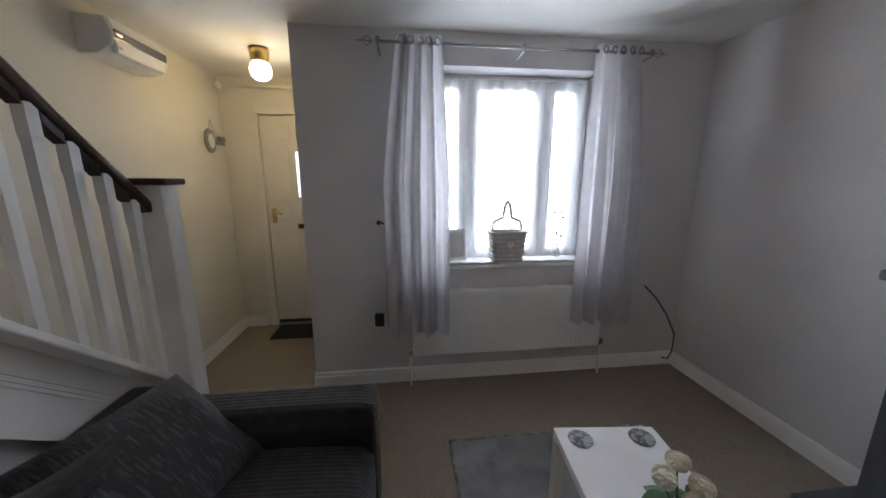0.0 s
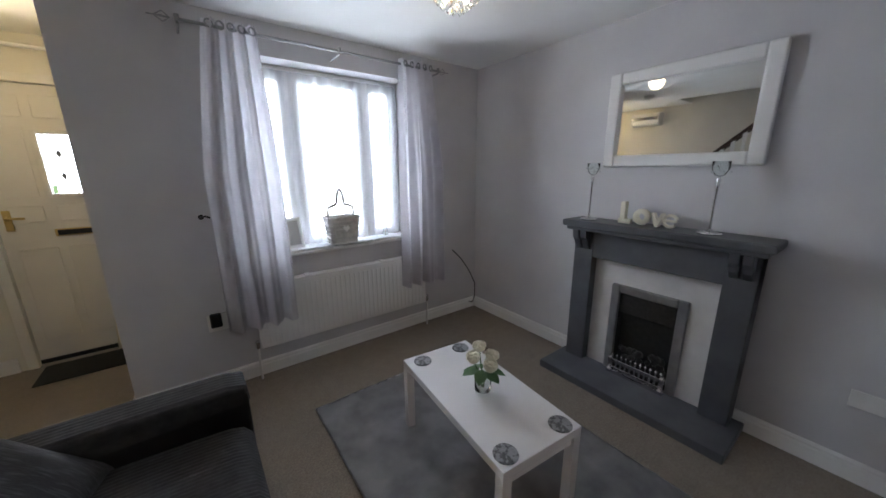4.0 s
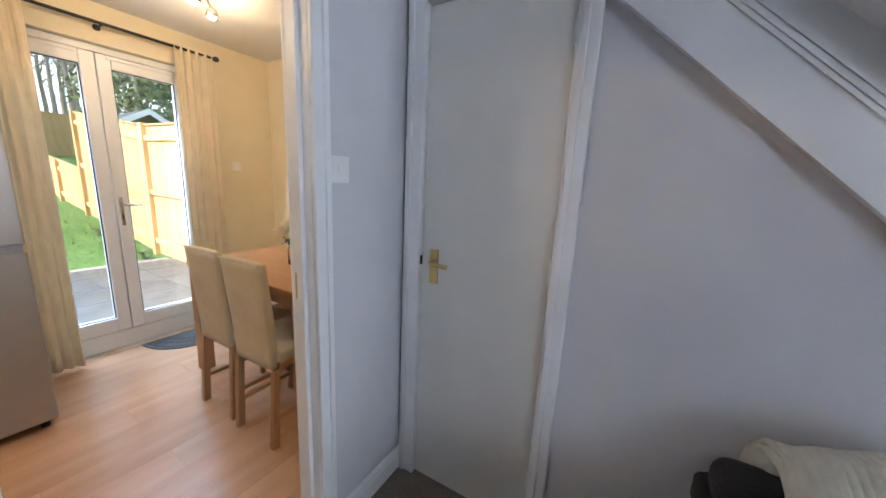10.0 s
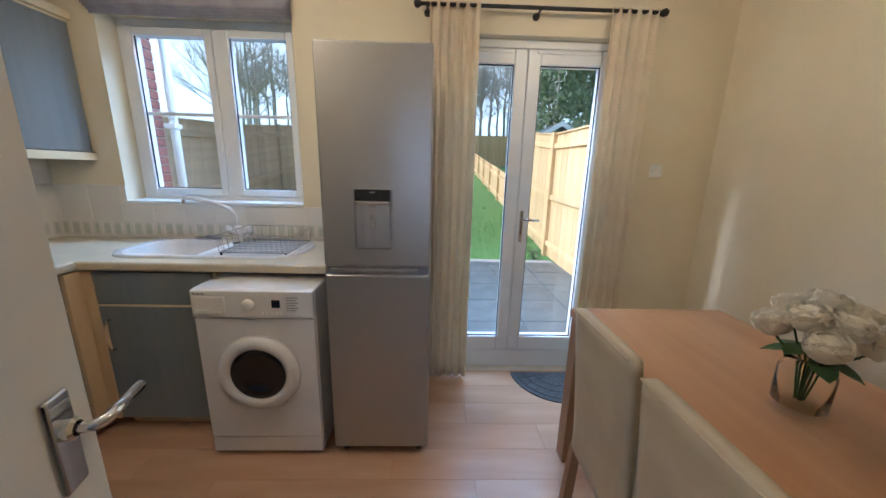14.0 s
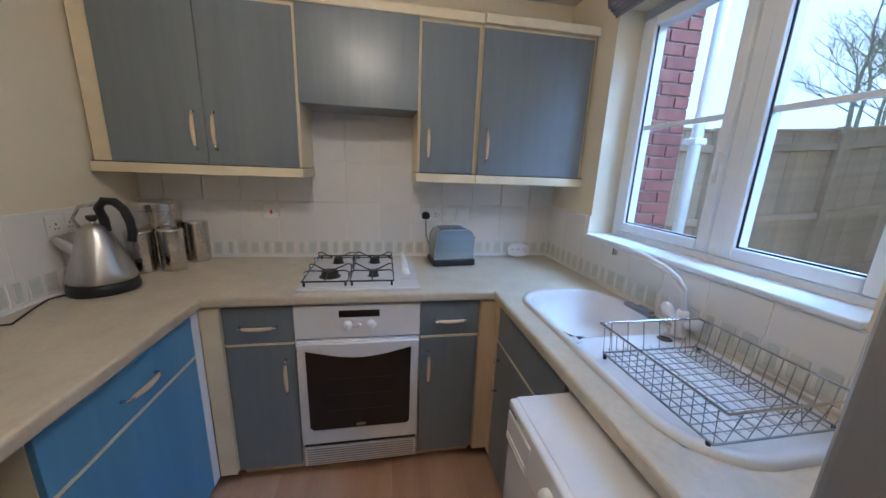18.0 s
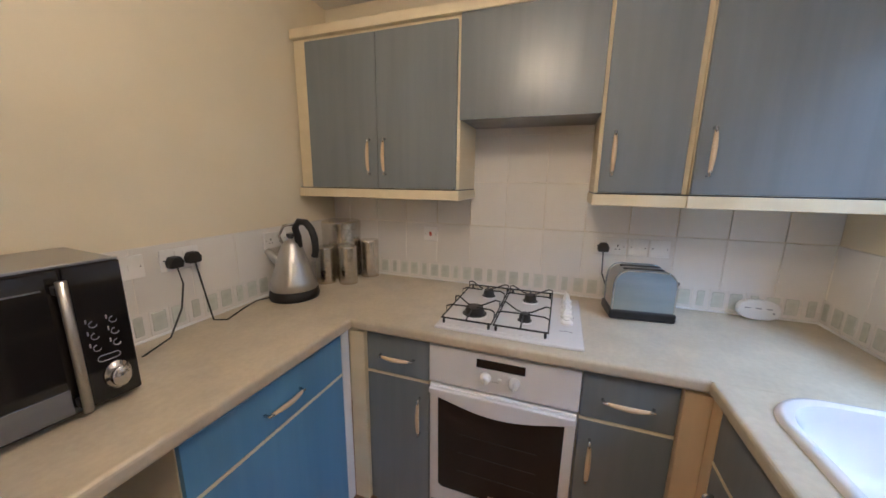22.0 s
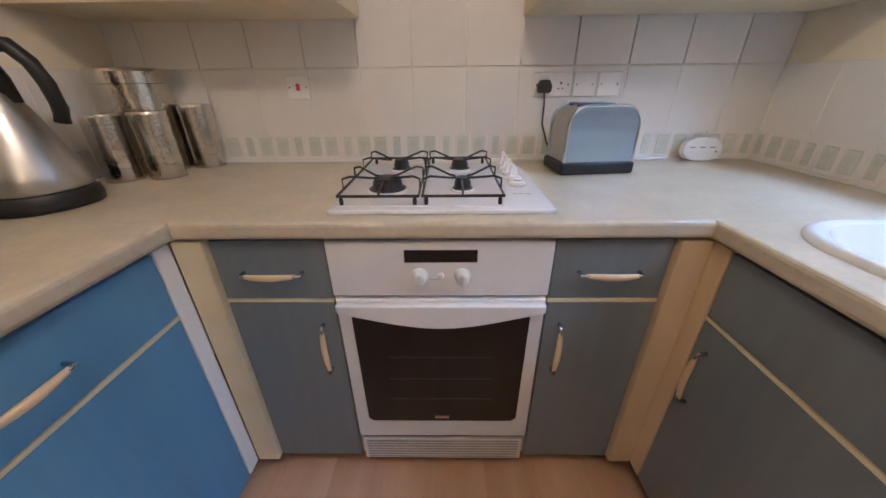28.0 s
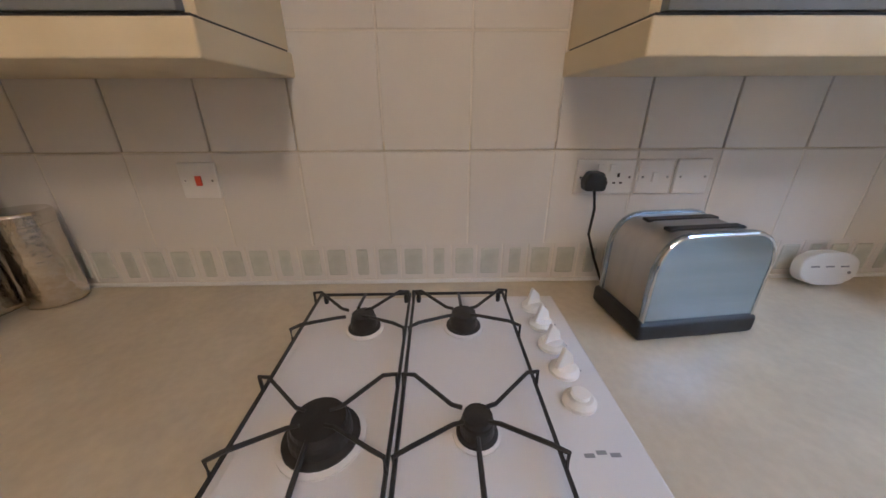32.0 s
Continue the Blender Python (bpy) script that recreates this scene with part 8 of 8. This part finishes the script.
fence("fence", (-4.62, -1.75), (-4.62, -8.6), 2.25, M_FENCE, "tall orange timber fence with posts and rails beside the patio", rail_side=1)
fence("fence", (-4.62, -8.6), (-4.62, -21.0), 1.02, M_FENCE, "low orange timber fence along the lawn", rails=(0.2, 0.8), rail_side=1)
fence("fence", (-12.0, -21.2), (8.0, -21.2), 1.9, M_FENCE, "orange timber fence across the end of the garden", boards=0.25, rail_side=-1)
fence("fence", (1.5, -2.2), (1.5, -21.0), 2.25, M_FENCEG, "weathered brown timber fence beyond the kitchen window", boards=0.15, rail_side=-1)

# brick return beside the kitchen window
bw = structure("wall_brick_return", box(-0.10, 1.3, -2.06, YS - 0.281, -0.15, 4.2), M_MORTAR, "red brick return wall beside the kitchen window", "brick wall")
bkm = {}


def brick_mesh(ln):
    if ln not in bkm:
        b = box(-0.012, 0.0, 0, ln, 0, 0.065, 0.003, 1)
        bmesh.ops.recalc_face_normals(b, faces=b.faces)
        bkm[ln] = bpy.data.meshes.new("brick")
        b.to_mesh(bkm[ln])
        b.free()
        bkm[ln].materials.append(M_BRICK)
    return bkm[ln]


for c in range(8, 40):
    y = -2.058
    lens = [0.215, 0.215] if c % 2 else [0.1025, 0.215, 0.09]
    for ln in lens:
        ob = new("brick", brick_mesh(ln))
        ob.parent = bw
        ob.matrix_local = pose(-0.10, y, -0.15 + 0.075 * c)
        y += ln + 0.010
dp = thing("downpipe", pose(-0.15, -2.13, 0), "white plastic downpipe at the brick corner", "downpipe")
part("pipe", tube([(0, 0, -0.1), (0, 0, 4.0)], 0.034, 14), M_UPVC, dp, smooth=True)
for z in (0.6, 1.75, 2.9):
    part("pipe_clip", box(-0.04, 0.06, -0.045, 0.045, z - 0.02, z + 0.02, 0.006), M_UPVC, dp)

# roof of a shed over the fence
t = thing("garden_shed", pose(-6.4, -11.0, rise(-11.0)), "brown timber shed with a pale gabled roof behind the fence", "shed")
part("body", box(-0.9, 0.9, -1.0, 1.0, 0, 1.75), M_FENCEG, t)
part("roof", prism([(-1.05, 1.70), (0, 2.35), (1.05, 1.70), (1.05, 1.78), (0, 2.44), (-1.05, 1.78)], 'y', -1.1, 1.1), M_SLAB, t, "pale felt roof")
part("bargeboard", prism([(-1.07, 1.66), (0, 2.31), (1.07, 1.66), (1.07, 1.82), (0, 2.47), (-1.07, 1.82)], 'y', 1.1, 1.13), M_UPVC, t, "white bargeboard")
t = thing("garden_shed", pose(4.6, -8.2, rise(-8.2)), "dark felt roofed shed behind the weathered fence", "shed")
part("body", box(-1.2, 1.2, -1.0, 1.0, 0, 2.05), M_FENCEG, t)
part("roof", prism([(-1.35, 2.0), (1.35, 2.28), (1.35, 2.36), (-1.35, 2.08)], 'y', -1.15, 1.15), M_IRON, t, "dark felt roof")


def bare_tree(m, h, seed, label):
    r = random.Random(seed)
    t = thing("tree", m, label, "tree", "bare trees behind the garden")
    trunk_pts = [(0.10 * noise.noise(Vector((seed, k * 0.7, 0))) * k, 0.10 * noise.noise(Vector((0, seed, k * 0.7))) * k, h * k / 9) for k in range(10)]
    bm = bmesh.new()
    rings = []
    for k, p in enumerate(trunk_pts):
        rr = 0.13 * (1 - k / 9.6) * h / 10
        rings.append([bm.verts.new((p[0] + rr * math.cos(a * math.pi / 4), p[1] + rr * math.sin(a * math.pi / 4), p[2])) for a in range(8)])
    for a, c in zip(rings, rings[1:]):
        for k in range(8):
            bm.faces.new((a[k], a[(k + 1) % 8], c[(k + 1) % 8], c[k]))
    part("trunk", bm, M_BARK, t, smooth=True)
    verts, faces = [], []

    def limb(p, d, ln, rad, depth):
        q = p + d * ln
        s = d.cross(Vector((0.3, 0.2, 0.9))).normalized()
        u = s.cross(d)
        n = len(verts)
        for base, rr in ((p, rad), (q, rad * 0.45)):
            for a in range(3):
                an = a * 2.094
                verts.append(base + rr * (math.cos(an) * s + math.sin(an) * u))
        for a in range(3):
            b = (a + 1) % 3
            faces.append((n + a, n + b, n + 3 + b, n + 3 + a))
        if depth:
            for _ in range(4 if depth > 1 else 5):
                f = r.uniform(0.3, 1.0)
                nd = (d + Vector((r.uniform(-1, 1), r.uniform(-1, 1), r.uniform(-0.3, 0.8))) * 0.75).normalized()
                limb(p + d * ln * f, nd, ln * r.uniform(0.45, 0.7), rad * 0.5, depth - 1)
    for k in range(15):
        z = r.uniform(0.28, 0.97)
        i = min(8, int(z * 9))
        p = Vector(trunk_pts[i]).lerp(Vector(trunk_pts[i + 1]), z * 9 - i)
        a = r.uniform(0, 6.28)
        limb(p, Vector((math.cos(a), math.sin(a), r.uniform(0.5, 1.3))).normalized(), h * 0.26 * (1.15 - z), 0.05 * h / 10 * (1.2 - z), 3)
    me = bpy.data.meshes.new("crown")
    me.from_pydata([tuple(v) for v in verts], [], faces)
    me.materials.append(M_BARK)
    ob = new("crown", me)
    ob.parent = t
    return t


def evergreen(m, h, w, seed, label):
    r = random.Random(seed)
    t = thing("tree", m, label, "tree")
    part("trunk", lathe([(0.16, 0), (0.11, h * 0.4), (0.03, h * 0.95), (0, h)], 10), M_BARK, t, smooth=True)
    verts, faces = [], []
    for k in range(5200):
        z = r.uniform(0.10, 1.0) ** 0.9
        a = r.uniform(0, 6.28)
        lump = 0.75 + 0.45 * noise.noise(Vector((math.cos(a) * 1.6 + seed, math.sin(a) * 1.6, z * 5)))
        rad = w * math.sqrt(max(0.02, 1 - (2.1 * (z - 0.5)) ** 2 * 0.9)) * lump * r.uniform(0.5, 1.0) ** 0.4
        c = Vector((rad * math.cos(a), rad * math.sin(a), z * h))
        s = r.uniform(0.07, 0.17)
        d1 = Vector((r.uniform(-1, 1), r.uniform(-1, 1), r.uniform(-1, 1))).normalized() * s
        d2 = Vector((r.uniform(-1, 1), r.uniform(-1, 1), r.uniform(-1, 1))).normalized() * s * 0.6
        n = len(verts)
        verts += [c - d1, c + d2, c + d1, c - d2]
        faces.append((n, n + 1, n + 2, n + 3))
    me = bpy.data.meshes.new("crown")
    me.from_pydata([tuple(v) for v in verts], [], faces)
    me.materials.append(M_IVY)
    ob = new("crown", me)
    ob.parent = t
    return t


first = [bare_tree(pose(0, -25, rise(-25)), 11, 21, "tall bare winter tree with pale trunk behind the fence"),
         bare_tree(pose(-3.2, -24.2, rise(-24.2)), 12, 22, "tall bare winter tree with pale trunk behind the fence"),
         bare_tree(pose(3.0, -26, rise(-26)), 10, 23, "slender bare winter tree behind the garden fence")]
rnd = random.Random(31)
for k in range(86):
    x = -18 + 0.4 * k + rnd.uniform(-0.5, 0.5)
    y = rnd.uniform(-23.5, -36)
    copy_thing(first[k % 3], pose(x, y, rise(y) - 0.1, rz=rnd.uniform(0, 360)))
ev = evergreen(pose(-8.6, -17, rise(-17) - 0.1), 6.5, 2.2, 41, "dark green ivy-clad evergreen tree behind the fence")
for x, y in ((-12.5, -23), (-15.5, -20)):
    copy_thing(ev, pose(x, y, rise(y) - 0.1, rz=x * 37))


def border_plant(m, h, seed):
    r = random.Random(seed)
    t = thing("border_plant", m, "low green plant at the foot of the fence", "plant", "plants at the fence foot")
    for k in range(26):
        a, ln, up = r.uniform(0, 6.28), h * r.uniform(0.5, 1.0), r.uniform(0.5, 1.4)
        c, s_ = math.cos(a), math.sin(a)
        w = 0.020 * r.uniform(0.7, 1.3)
        b = bmesh.new()
        rows = []
        for j in range(5):
            u = j / 4
            d, z = ln * 0.6 * u, ln * (up * u - 0.75 * u * u)
            ww = w * math.sin(math.pi * (0.12 + 0.86 * u))
            rows.append((b.verts.new((c * d - s_ * ww, s_ * d + c * ww, z)), b.verts.new((c * d, s_ * d, z - 0.006)), b.verts.new((c * d + s_ * ww, s_ * d - c * ww, z))))
        for p, q in zip(rows, rows[1:]):
            b.faces.new((p[0], p[1], q[1], q[0]))
            b.faces.new((p[1], p[2], q[2], q[1]))
        part("leaf", b, M_IVY, t)


for k, (x, y, h) in enumerate(((-4.32, -4.95, 0.34), (-4.40, -5.30, 0.28), (-4.28, -5.65, 0.30), (-4.36, -6.15, 0.36), (-4.30, -6.8, 0.30))):
    border_plant(pose(x, y, rise(y) - 0.01), h, 60 + k)
# street side beyond the net curtain
bd = mat("pale_sky", (0.8, 0.82, 0.85), 0.9)
bd.node_tree.nodes["Principled BSDF"].inputs["Emission Color"].default_value = (0.86, 0.93, 1.0, 1)
bd.node_tree.nodes["Principled BSDF"].inputs["Emission Strength"].default_value = 1.3
structure("backdrop_sky", box(-120, 120, -95, -94.8, 0, 70), bd, "pale bright sky behind the bare trees", "backdrop")
structure("backdrop_street", box(-45, 40, 60, 60.2, -0.15, 30), bd, "pale overcast sky over the street", "backdrop")
